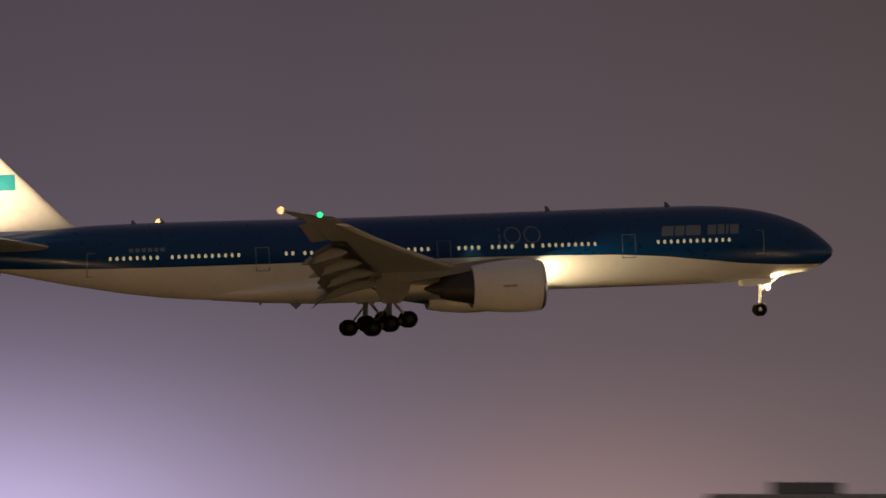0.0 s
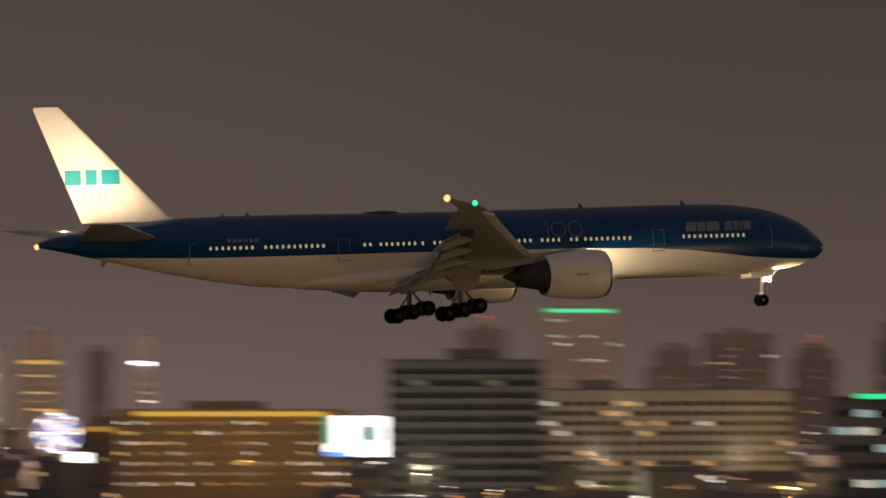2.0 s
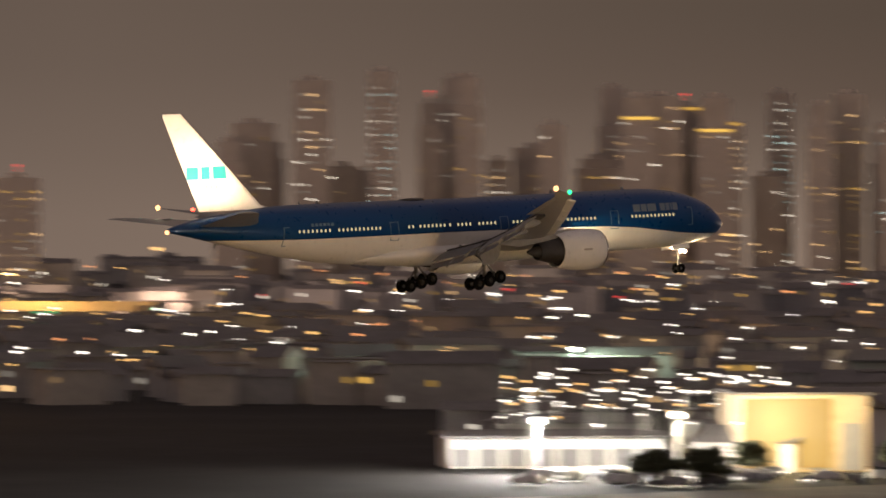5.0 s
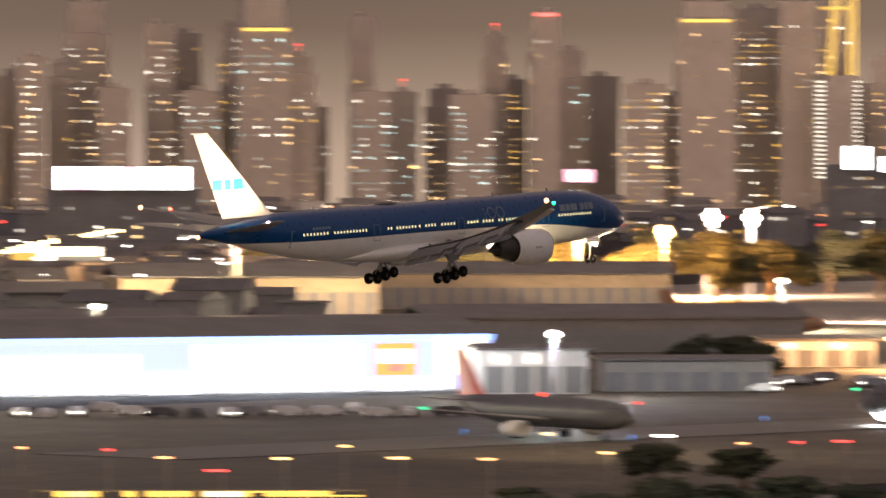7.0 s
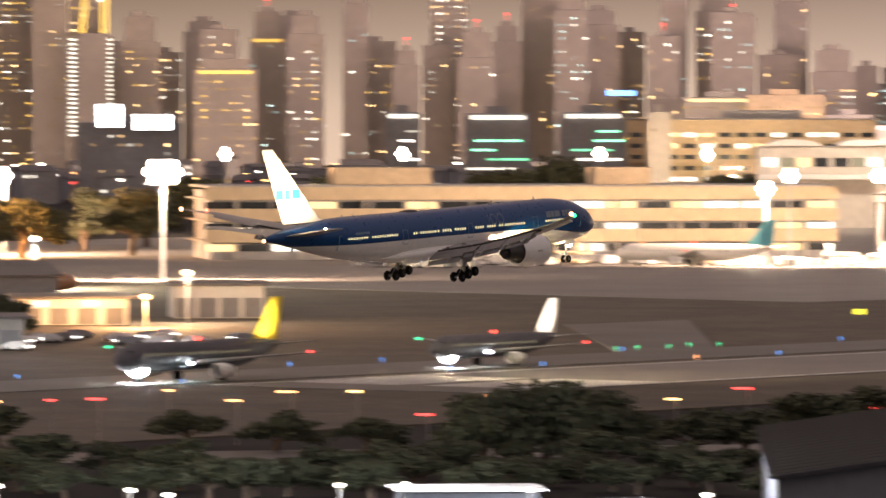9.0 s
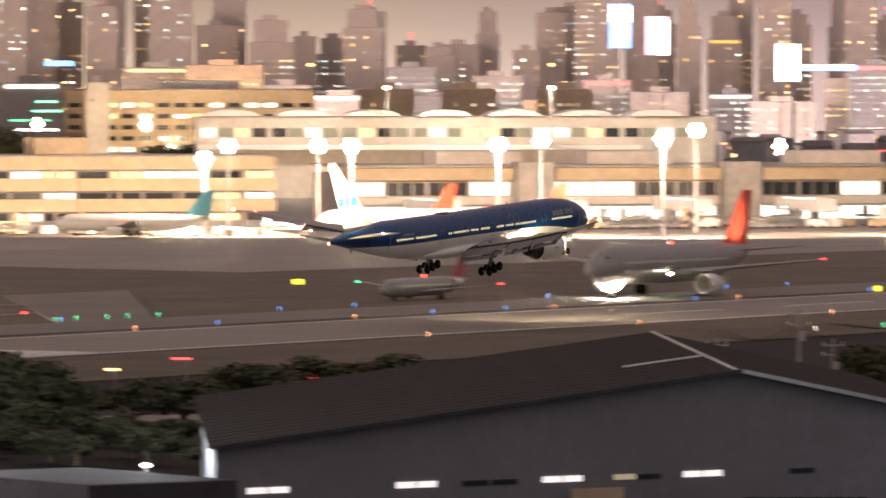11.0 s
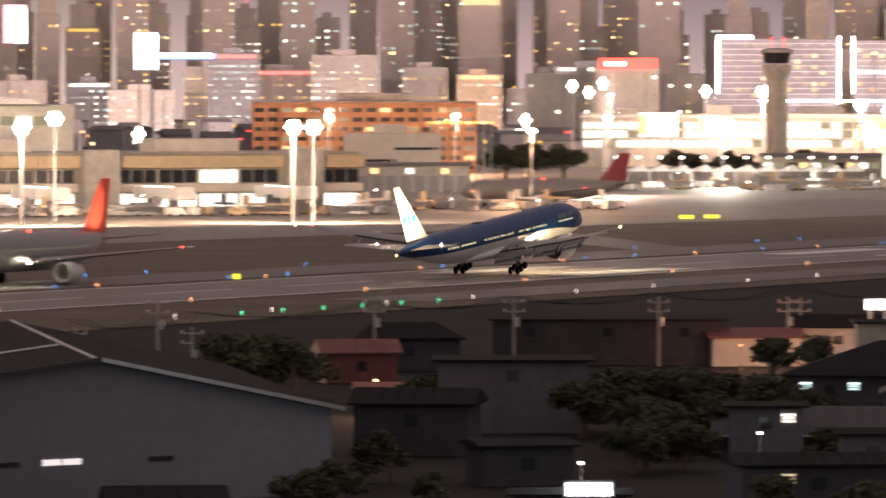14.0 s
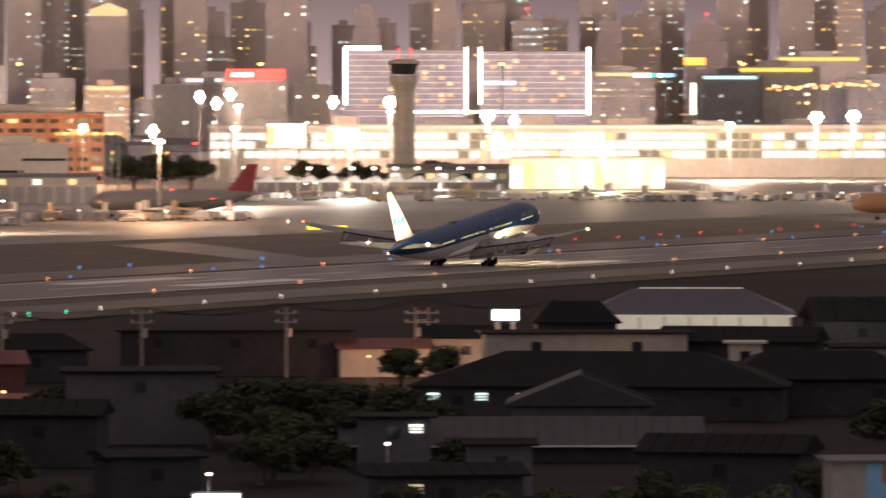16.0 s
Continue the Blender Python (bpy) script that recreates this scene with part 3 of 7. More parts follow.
            s.box(x - w, min(side * skin(x, z0, 0.012), side * skin(x, z0, -0.06)), z0, x + w, max(side * skin(x, z0, 0.012), side * skin(x, z0, -0.06)), z0 + 0.07)
            part("cabin_door", s, "seam", fuselage, "outlined cabin door")
        # name bars ahead of the wing, round number badge, registration bars
        x = 22.7
        for w in (0.95, 0.75, 1.2, -0.3, 0.7, 0.55, 0.2, 0.7):
            if w > 0:
                s = Shape()
                s.rings([[(x + sl, side * skin(x, z, 0.02), z), (x + w + sl, side * skin(x + w, z, 0.02), z), (x + w + sl, side * skin(x + w, z, -0.1), z), (x + sl, side * skin(x, z, -0.1), z)] for z, sl in ((6.66, 0), (7.06, 0.07), (7.44, 0.14))])
                part("name_block", s, "letter", fuselage, "pale name block")
            x += abs(w) + 0.14
        for x, r in ((10.6, 0.68), (12.2, 0.68)):
            s = Shape()
            k = 28
            s.rings([[(x + rr * math.cos(i * math.tau / k), side * skin(x + rr * math.cos(i * math.tau / k), 7.15 + rr * math.sin(i * math.tau / k), o), 7.15 + rr * math.sin(i * math.tau / k)) for i in range(k)] for rr, o in ((r, 0.015), (r - 0.09, 0.015), (r - 0.09, -0.03), (r, -0.03), (r, 0.015))], False)
            part("badge_ring", s, "letter", fuselage, "thin pale ring of the badge")
        s = Shape()
        s.rings([[(9.5, side * skin(9, z, 0.015), z), (9.6, side * skin(9, z, 0.015), z), (9.6, side * skin(9, z, -0.05), z), (9.5, side * skin(9, z, -0.05), z)] for z in (6.5, 7.15, 7.8)])
        part("badge_stroke", s, "letter", fuselage, "thin pale stroke of the badge")
        for k in range(6):
            s = Shape()
            x = -20.2 + 0.5 * k
            s.rings([[(x, side * skin(x, z, 0.015), z), (x + 0.34, side * skin(x, z, 0.015), z), (x + 0.34, side * skin(x, z, -0.05), z), (x, side * skin(x, z, -0.05), z)] for z in (6.85, 7.15)])
            part("registration_bar", s, "seam", fuselage, "faint registration bar")
    # cockpit glazing
    for side in (-1, 1):
        for x0, x1, z0, z1 in ((34.15, 34.75, 6.45, 6.95), (34.85, 35.4, 6.2, 6.6)):
            s = Shape()
            s.rings([[(x0, side * skin(x0, z0, 0.03), z0), (x1, side * skin(x1, z0, 0.03), z0), (x1, side * skin(x1, z0, -0.08), z0), (x0, side * skin(x0, z0, -0.08), z0)],
                     [(x0, side * skin(x0, z1, 0.03), z1), (x1, side * skin(x1, min(z1, body_at(x1)[0] - 0.05), 0.03), min(z1, body_at(x1)[0] - 0.05)), (x1, side * skin(x1, min(z1, body_at(x1)[0] - 0.05), -0.08), min(z1, body_at(x1)[0] - 0.05)), (x0, side * skin(x0, z1, -0.08), z1)]])
            part("cockpit_window", s, "glass", fuselage, "dark cockpit pane")
    # nose gear
    s = Shape().tube((31.4, 0, 3.3), (31.2, 0, 0.55), 0.17, 0.12, 12)
    nose = part("nose_gear_leg", s, "steel", root, "brightly lit steel nose gear leg", True)
    s = Shape().tube((31.25, 0, 1.9), (33.0, 0, 3.2), 0.09).tube((31.2, -0.5, 0.5), (31.2, 0.5, 0.5), 0.1)
    part("drag_brace", s, "steel", nose, "", True)
    tyre = Shape().lathe((0, -0.2, 0), (0, 0.2, 0), [(0.02, 0.22), (0, 0.36), (0.06, 0.48), (0.2, 0.54), (0.34, 0.48), (0.4, 0.36), (0.38, 0.22)], 22).mesh("nose_tyre", M["rubber"], True)
    for dy in (-0.42, 0.42):
        share("nose_tyre", tyre, nose, (31.2, dy, 0.5))
    for dy in (-0.3, 0.3):
        s = Shape().lathe((31.55, dy, 2.25), (31.9, dy, 2.22), [(0, 0.06), (0.1, 0.19), (0.26, 0.2)], 14)
        part("lamp_shell", s, "steel", nose, "", True)
        s = Shape().lathe((31.8, dy, 2.24), (32.2, dy, 2.2), [(-0.05, 0.2), (0.06, 0.19), (0.16, 0.13), (0.22, 0.01)], 14)
        part("taxi_lamp", s, "gearlamp", nose, "glowing landing lamp on the nose leg")
    for side in (-1, 1):
        s = Shape().rings([[(32.0, side * 0.75, 3.25), (29.6, side * 0.75, 3.05), (29.6, side * 0.82, 3.05), (32.0, side * 0.82, 3.25)], [(32.0, side * 0.95, 2.6), (29.8, side * 0.95, 2.4), (29.8, side * 1.0, 2.4), (32.0, side * 1.0, 2.6)]])
        part("nose_gear_door", s, "air_white", nose, "")
    # tail lamp, aerials, antenna dome
    s = Shape().lathe((-36.15, 0, 6.98), (-36.6, 0, 7.0), [(0, 0.2), (0.15, 0.24), (0.3, 0.15), (0.36, 0.01)], 12)
    part("tail_lamp", s, "strobe", root, "glowing white tail lamp", True)
    for x in (24.2, 14.4, -16.7, -19.0):
        s = Shape().rings([[(x, -0.03, 8.97), (x - 0.5, -0.03, 8.97), (x - 0.5, 0.03, 8.97), (x, 0.03, 8.97)], [(x - 0.35, -0.02, 9.4), (x - 0.55, -0.02, 9.4), (x - 0.55, 0.02, 9.4), (x - 0.35, 0.02, 9.4)]])
        part("blade_aerial", s, "air_grey", root)
    for x in (-9.0, 0.0, -30.0):
        zb = body_at(x)[1] if x != 0 else 2.4
        s = Shape().rings([[(x, -0.03, zb + 0.05), (x - 0.5, -0.03, zb + 0.05), (x - 0.5, 0.03, zb + 0.05), (x, 0.03, zb + 0.05)], [(x - 0.35, -0.02, zb - 0.45), (x - 0.55, -0.02, zb - 0.45), (x - 0.55, 0.02, zb - 0.45), (x - 0.35, 0.02, zb - 0.45)]])
        part("belly_aerial", s, "air_grey", root)
    s = Shape().rings([[(-3.0 - 3.6 * u, 0.8 * w * math.sin(k * math.tau / 12), 8.96 + 0.28 * w * math.cos(k * math.tau / 12)) for k in range(12)] for u, w in ((0, 0.2), (0.15, 0.8), (0.5, 1), (0.85, 0.8), (1, 0.15))])
    part("antenna_dome", s, "air_dark", root, "low dark antenna dome", True)
    return root


AIRLINER = build_airliner()

# ---- ground and airfield ----
def sheet(name, pts, z, mat, label, category, thick=0.6):
    s = Shape().rings([[(x, y, z - thick) for x, y in pts], [(x, y, z) for x, y in pts]])
    return solid(name, s, mat, Matrix(), label, category, kind="structure")


def build_ground():
    g = Shape()
    rad = [0, 150, 400, 700, 1000, 1500, 2200, 3200, 4500, 7000]
    n = 48
    v = [(0, 0, -0.3)] + [(r * math.cos(k * math.tau / n), r * math.sin(k * math.tau / n), -0.3) for r in rad[1:] for k in range(n)]
    f = [(0, 1 + k, 1 + (k + 1) % n) for k in range(n)]
    for i in range(len(rad) - 2):
        f += [(1 + i * n + k, 1 + (i + 1) * n + k, 1 + (i + 1) * n + (k + 1) % n, 1 + i * n + (k + 1) % n) for k in range(n)]
    solid("ground", g.add(v, f), "city", Matrix(), "dark city ground reaching to the horizon", "ground", kind="structure")
    sheet("grass_field", [(420, 500), (3000, 500), (3400, 1000), (1900, 1000), (1250, 1150), (1050, 960), (880, 740), (420, 720)], -0.12, "grass", "dark mown airfield grass", "grass")
    sheet("apron", [(1160, 760), (1900, 700), (3000, 860), (3300, 1300), (1500, 1300), (1240, 1130)], -0.06, "apron", "floodlit concrete apron", "apron")
    sheet("runway", [(760, 547), (3900, 547), (3900, 593), (760, 593)], 0.0, "runway", "dark worn asphalt runway", "runway")
    sheet("taxiway", [(620, 599), (3000, 599), (3000, 624), (620, 624)], -0.02, "asphalt", "dark asphalt taxiway", "taxiway")
    for k, x in enumerate((900, 1330, 1720)):
        sheet("taxiway_link", [(x, 623), (x + 26, 623), (x + 150, 712), (x + 112, 712)], -0.03, "asphalt", "dark asphalt link between runway and taxiway", "taxiway")
    sheet("near_taxiway", [(1020, 512), (3000, 512), (3000, 532), (1020, 532)], -0.04, "asphalt", "plain asphalt strip beside the runway", "taxiway")
    # markings
    centre = Shape()
    for x in range(980, 3800, 50):
        centre.box(x, 569.6, -0.1, x + 30, 570.4, 0.02)
    for y in (548.2, 591.0):
        centre.box(760, y, -0.1, 3900, y + 0.9, 0.02)
    for k in range(10):
        for sgn in (-1, 1):
            y = 570 + sgn * (3 + 1.8 * k)
            centre.box(775, y - 0.6, -0.1, 805, y + 0.6, 0.02)
    for x in (1160, 1310):
        for sgn in (-1, 1):
            centre.box(x, 570 + sgn * 12 - 4, -0.1, x + 50, 570 + sgn * 12 + 4, 0.02)
    solid("runway_marking", centre, "paint", Matrix(), "worn white runway markings", "marking", kind="structure")


build_ground()


def ground_lamp(mat, r=0.11):
    return Shape().lathe((0, 0, 0), (0, 0, 1), [(0, 0.1), (0.05, 0.1), (0.07, 0.04), (0.3, 0.04), (0.32, r * 0.7), (0.45, r), (0.6, r * 0.8), (0.7, 0.02)], 10).mesh("airfield_lamp", M[mat], True)


def lamp_row(mat, points, label, group):
    me = ground_lamp(mat)
    for x, y in points:
        ob = new("airfield_lamp", me)
        ob.matrix_basis = pose(x, y, 0)
        tagged(ob, label, "runway lamp", group)


lamp_row("lamp_amber", [(x, y) for x in range(880, 3000, 60) for y in (545.0, 595.5)], "low amber runway edge lamp", "runway edge lamps")
lamp_row("lamp_blue", [(x + 13 * (k % 3), y) for k, x in enumerate(range(700, 2700, 48)) for y in (597.5, 626.0)], "low blue taxiway edge lamp", "taxiway edge lamps")
lamp_row("lamp_green", [(905 + 7 * k, 627.0 + (k % 2)) for k in range(5)] + [(948 + 13 * k, 508) for k in range(6)] + [(1850 + 17 * k, 640) for k in range(5)], "low green taxiway lamp", "green taxiway lamps")
lamp_row("lamp_red", [(1500 + 26 * k, 636) for k in range(14)], "low red stop-bar lamp", "red stop-bar lamps")
M["field_white"] = lamp_mat("airfield_lamp_glass", (1.0, 0.8, 0.68), 0.8)
lamp_row("field_white", [(x, 509.5 + 2 * (k % 2)) for k, x in enumerate(range(930, 1900, 34))], "low white airfield lamp", "white airfield lamps")


def taxi_sign(az, d, w, mat, label):
    r = thing("taxi_sign", spot(az, d, -0.1), label, "sign", "taxiway signs")
    part("sign_face", Shape().box(-w / 2, -0.12, 0.45, w / 2, -0.1, 1.35), mat, r, "glowing face")
    part("sign_box", Shape().brick(-w / 2 - 0.06, -0.1, 0.4, w / 2 + 0.06, 0.2, 1.4, 0.03), "dark", r)
    for k in (-0.35, 0.35):
        part("leg", Shape().box(w * k - 0.05, -0.05, 0, w * k + 0.05, 0.1, 0.4), "steel", r)


taxi_sign(61.77, 1250, 1.2, "lamp_yellow", "small glowing yellow taxiway sign")
taxi_sign(65.32, 1760, 3.4, "lamp_yellow", "glowing yellow taxiway sign")
taxi_sign(65.52, 1765, 3.6, "lamp_yellow", "glowing yellow taxiway sign")
taxi_sign(57.2, 1290, 2.0, "lamp_yellow", "glowing yellow taxiway sign")
taxi_sign(67.0, 1760, 2.0, "lamp_red", "glowing red taxiway sign")


# ---- masts and lamps ----
def flood_mast(az, d, z, heads=6, w=3.8, mat="flood", power=0, color=(1.0, 0.68, 0.47), label="tall steel mast with a bank of white floodlights"):
    r = thing("flood_mast", spot(az, d), label, "light mast", "floodlight masts")
    part("mast", Shape().tube((0, 0, -0.3), (0, 0, z - 0.5), 0.42, 0.22, 10), "steel", r, "", True)
    # lens cluster is oversized and rounded to stand for the lamps' bloom
    rows = ((-1.0, heads // 2 - 1), (0.0, heads // 2), (1.0, heads // 2 - 1))
    rad = w / heads
    fr = Shape().box(-0.2, -0.1, z - 2.2 * rad, 0.2, 0.25, z + 2.2 * rad)
    for q, n in rows:
        fr.box(-rad * n * 0.95, -0.1, z + q * 1.75 * rad - 0.1, rad * n * 0.95, 0.25, z + q * 1.75 * rad + 0.1)
    part("head_frame", fr, "steel", r)
    for q, n in rows:
        for k in range(n):
            x, zz = (k - (n - 1) / 2) * 2.02 * rad, z + q * 1.75 * rad
            s = Shape().lathe((x, -0.15, zz), (x, -0.9, zz - 0.15), [(0, rad * 0.5), (0.2, rad * 0.95), (0.35, rad)], 12)
            head = part("floodlight", s, "steel", r, "", True)
            part("lens", Shape().lathe((x, -0.46, zz - 0.05), (x, -0.9, zz - 0.15), [(0, rad * 0.98), (0.1, rad * 0.7), (0.14, 0.01)], 12), mat, head, "glowing lens, oversized for its glare", True)
    if power:
        la = bpy.data.lights.new("floodlight_lamp", "SPOT")
        la.energy, la.color, la.shadow_soft_size, la.spot_size, la.spot_blend = power * 1.9, color, 1.5, radians(170), 1.0
        new("floodlight_lamp", la).matrix_basis = r.matrix_basis @ pose(0, -2.0, z, 62, 0, 0)


for az, d, el, p in ((56.46, 1700, -0.60, 160000), (57.62, 1705, -0.50, 100000), (58.78, 1710, -0.487, 100000), (60.08, 1690, -0.443, 160000), (60.34, 1750, -0.376, 0),
                     (62.22, 1720, -0.443, 160000), (62.38, 1740, -0.443, 0), (57.36, 1745, -0.5, 0), (56.65, 1760, -0.5, 0), (59.12, 1760, -0.46, 0)):
    flood_mast(az, d, top(d, el), power=p)
flood_mast(51.71, 1560, top(1560, -0.47), heads=8, w=8.0, power=300000, label="tall mast with a wide bank of dazzling floodlights")
for az, d, el in ((61.0, 2100, -0.5), (57.0, 2400, -0.32), (56.0, 2450, -0.33), (55.15, 2400, -0.33), (58.2, 2400, -0.3), (59.4, 2350, -0.3), (53.6, 2400, -0.33), (52.2, 2450, -0.33), (64.05, 2500, -0.39), (66.9, 2700, -0.31), (50.15, 1840, -0.5), (50.46, 1840, -0.5)):
    flood_mast(az, d, top(d, el), heads=4, w=3.4, power=90000 if 50 < az < 50.5 else 0)
for az, d, el in ((48.40, 1780, -0.63), (48.57, 1790, -0.57), (49.09, 1785, -0.63), (49.77, 1780, -0.61)):
    flood_mast(az, d, top(d, el), heads=6, w=3.6, mat="flood_orange", power=170000 if az != 48.40 else 0, color=(1.0, 0.44, 0.12), label="tall mast with a bank of orange floodlights")
# unseen lamps added under the approach, standing for city light on the belly
for x, y in ((60, 486), (190, 490), (320, 486), (450, 490)):
    r = thing("belly_fill_mast", pose(x, y, 0), "short added mast with warm lamps that light the airliner's belly", "light mast", "approach masts")
    part("mast", Shape().tube((0, 0, -0.3), (0, 0, 6), 0.2, 0.14, 8), "steel", r, "", True)
    part("crossbar", Shape().box(-3, -0.12, 6.0, 3, 0.12, 6.2), "steel", r)
    for k in range(4):
        part("lamp", Shape().lathe((-2.4 + 1.6 * k, 0, 6.2), (-2.4 + 1.6 * k, 0, 7), [(0, 0.12), (0.3, 0.26), (0.4, 0.2), (0.42, 0.01)], 10), "lamp_warm", r, "", True)
    la = bpy.data.lights.new("belly_fill_lamp", "POINT")
    la.energy, la.color, la.shadow_soft_size = 29000, (1.0, 0.62, 0.27), 1.0
    new("belly_fill_lamp", la).matrix_basis = pose(x, y, 7.6)


# ---- buildings ----
def windows(r, w, d, z0, z1, floor, bay, dens, mats, rng, ww=0.38, wh=0.5, strip=False, side=True):
    """Lit windows on the faces, gathered by colour."""
    sets = {m: Shape() for m in mats}
    nf, nb = max(int((z1 - z0) / floor), 1), max(int(w / bay), 1)
    cols = [rng.random() ** 2 * 2 for _ in range(nb)]
    for i in range(nf):
        z = z0 + (i + 0.3) * floor
        row = rng.random() ** 1.5 * 2
        if strip:
            if rng.random() < dens:
                a = rng.uniform(-0.5, 0.1) * w
                b = min(a + rng.uniform(0.3, 0.9) * w, w / 2 - 0.3)
                sets[rng.choice(mats)].box(max(a, -w / 2 + 0.3), -d / 2 - 0.12, z, b, -d / 2 + 0.1, z + floor * wh * 0.7)
            continue
        for j in range(nb):
            if rng.random() < dens * (0.3 + 0.7 * cols[j]) * (0.4 + 0.6 * row):
                x = -w / 2 + (j + 0.5) * w / nb
                h = bay * ww / 2 * rng.uniform(0.7, 1.1)
                sets[rng.choice(mats)].box(x - h, -d / 2 - 0.12, z, x + h, -d / 2 + 0.1, z + floor * wh)
        if side:
            for j in range(int(d / bay)):
                if rng.random() < dens * 0.5:
                    y = -d / 2 + (j + 0.5) * bay
                    for sx in (-1, 1):
                        sets[rng.choice(mats)].box(sx * w / 2 - 0.12, y - 0.7, z, sx * w / 2 + 0.12, y + 0.7, z + floor * wh)
    for m, s in sets.items():
        if s.f:
            part("window_light", s, m, r, "", kind="stuff")


def tower(az, d, wdeg, el, seed, depth=24, wall="haze_wall", mats=("win_warm", "win_white"), dens=0.16, floor=3.5, bay=3.4, yaw=0.0, strip=False, label="tall hazy apartment tower with scattered lit windows", crown="", red=False, group="skyline towers", cat="tower block", setback=True):
    rng = random.Random(seed)
    w, h = d * radians(wdeg), top(d, el)
    r = thing("tower_block", spot(az, d, 0, yaw), label, cat, group)
    s = Shape()
    hb = h * (rng.uniform(0.8, 0.95) if setback and h > 50 and rng.random() < 0.45 else 1.0)
    s.brick(-w / 2, -depth / 2, -0.3, w / 2, depth / 2, hb, 0.25)
    part("wall", s, wall, r)
    nb = max(int(w / 12), 2) if d < 3300 else -1
    rib = Shape().box(-0.35, -depth / 2 - 0.35, 0, 0.35, -depth / 2 + 0.2, hb - 0.4).mesh("pilaster", M[wall])
    for j in range(nb + 1):
        share("pilaster", rib, r, (-w / 2 + j * w / nb, 0, 0))
    if hb < h:
        part("upper_storey", Shape().brick(-w * 0.38, -depth * 0.38, hb, w * 0.38, depth * 0.38, h, 0.2), wall, r)
    s = Shape().brick(-w * 0.2, -depth * 0.2, h, w * 0.15, depth * 0.2, h + 2.6, 0.15)
    part("plant_room", s, wall, r)
    windows(r, w, depth, 4, hb - 2, floor, bay, dens, mats, rng, wh=0.31, strip=strip)
    if crown:
        part("crown_light", Shape().box(-w * 0.42, -depth / 2 - 0.7, hb - 2.2, w * 0.42, -depth / 2 - 0.36, hb - 0.8), crown, r, "glowing band below the roof")
    if red:
        part("obstruction_lamp", Shape().tube((0, 0, h + 2.6), (0, 0, h + 5.6), 0.12, n=6).lathe((0, 0, h + 5.4), (0, 0, h + 7), [(0, 0.3), (0.3, 0.85), (0.9, 0.85), (1.3, 0.1)], 8), "lamp_red", r, "red lamp on a rooftop rod", True)
    return r


def sign(az, d, wdeg, el0, el1, mat, label, name="lit_sign", post=True, yaw=0, split=()):
    """A lit board on a frame."""
    w, z0, z1 = d * radians(wdeg), top(d, el0), top(d, el1)
    r = thing(name, spot(az, d, 0, yaw), label, "sign")
    part("panel", Shape().box(-w / 2, -0.2, z0, w / 2, 0, z1), mat, r, "glowing panel")
    part("frame", Shape().brick(-w / 2 - 0.2, 0, z0 - 0.2, w / 2 + 0.2, 0.6, z1 + 0.2, 0.05), "dark", r)
    for m, a, b, c, e in split:
        part("panel_area", Shape().box(-w / 2 + w * a, -0.26, z0 + (z1 - z0) * c, -w / 2 + w * b, -0.2, z0 + (z1 - z0) * e), m, r)
    if post:
        for k in (-0.3, 0.3):
            part("post", Shape().box(w * k - 0.3, 0.05, -0.3, w * k + 0.3, 0.55, z0), "steel", r)
    return r


def glazed_block(az, wdeg, d, el, depth=16, floor=3.1, wall="concrete", lit=0.2, mats=("win_dim", "win_white"), bays=10, label="", balcony=True, yaw=0.0, seed=1, side_wall="dark"):
    """A nearer apartment block: floor slabs, balconies, and each window its own object."""
    rng = random.Random(seed)
    w, h = d * radians(wdeg), top(d, el)
    r = thing("apartment_block", spot(az, d, 0, yaw), label, "apartment building", "apartment blocks")
    part("wall", Shape().brick(-w / 2, -depth / 2, -0.3, w / 2, depth / 2, h, 0.2), wall, r)
    part("roof_slab", Shape().brick(-w / 2 - 0.5, -depth / 2 - 0.5, h, w / 2 + 0.5, depth / 2 + 0.5, h + 0.5, 0.1), "grey", r)
    part("lift_house", Shape().brick(-w * 0.12, -depth * 0.3, h + 0.5, w * 0.2, depth * 0.3, h + 3.3, 0.15), "grey", r)
    nf = int(h / floor)
    bw = w / bays
    slab = Shape().box(-w / 2, -1.3, -0.12, w / 2, 0, 0.12).box(-w / 2, -1.3, 0.12, w / 2, -1.2, 0.95).mesh("balcony", M[wall])
    pane = {m: Shape().box(-bw * 0.36, -0.08, 0, bw * 0.36, 0.05, 1.5).mesh("window", M[m]) for m in (*mats, "glass")}
    for i in range(max(nf - 11, 0), nf):
        z = i * floor
        if balcony:
            share("balcony", slab, r, (0, -depth / 2, z))
        for j in range(bays):
            m = rng.choice(mats) if rng.random() < lit else "glass"
            share("window", pane[m], r, (-w / 2 + (j + 0.5) * bw, -depth / 2, z + 1.05))
    fin = Shape().box(-0.15, -depth / 2 - 1.35, -0.3, 0.15, -depth / 2, h).mesh("dividing_fin", M[wall])
    for j in range(0, bays + 1, 2):
        share("dividing_fin", fin, r, (-w / 2 + j * bw, 0, 0))
    return r


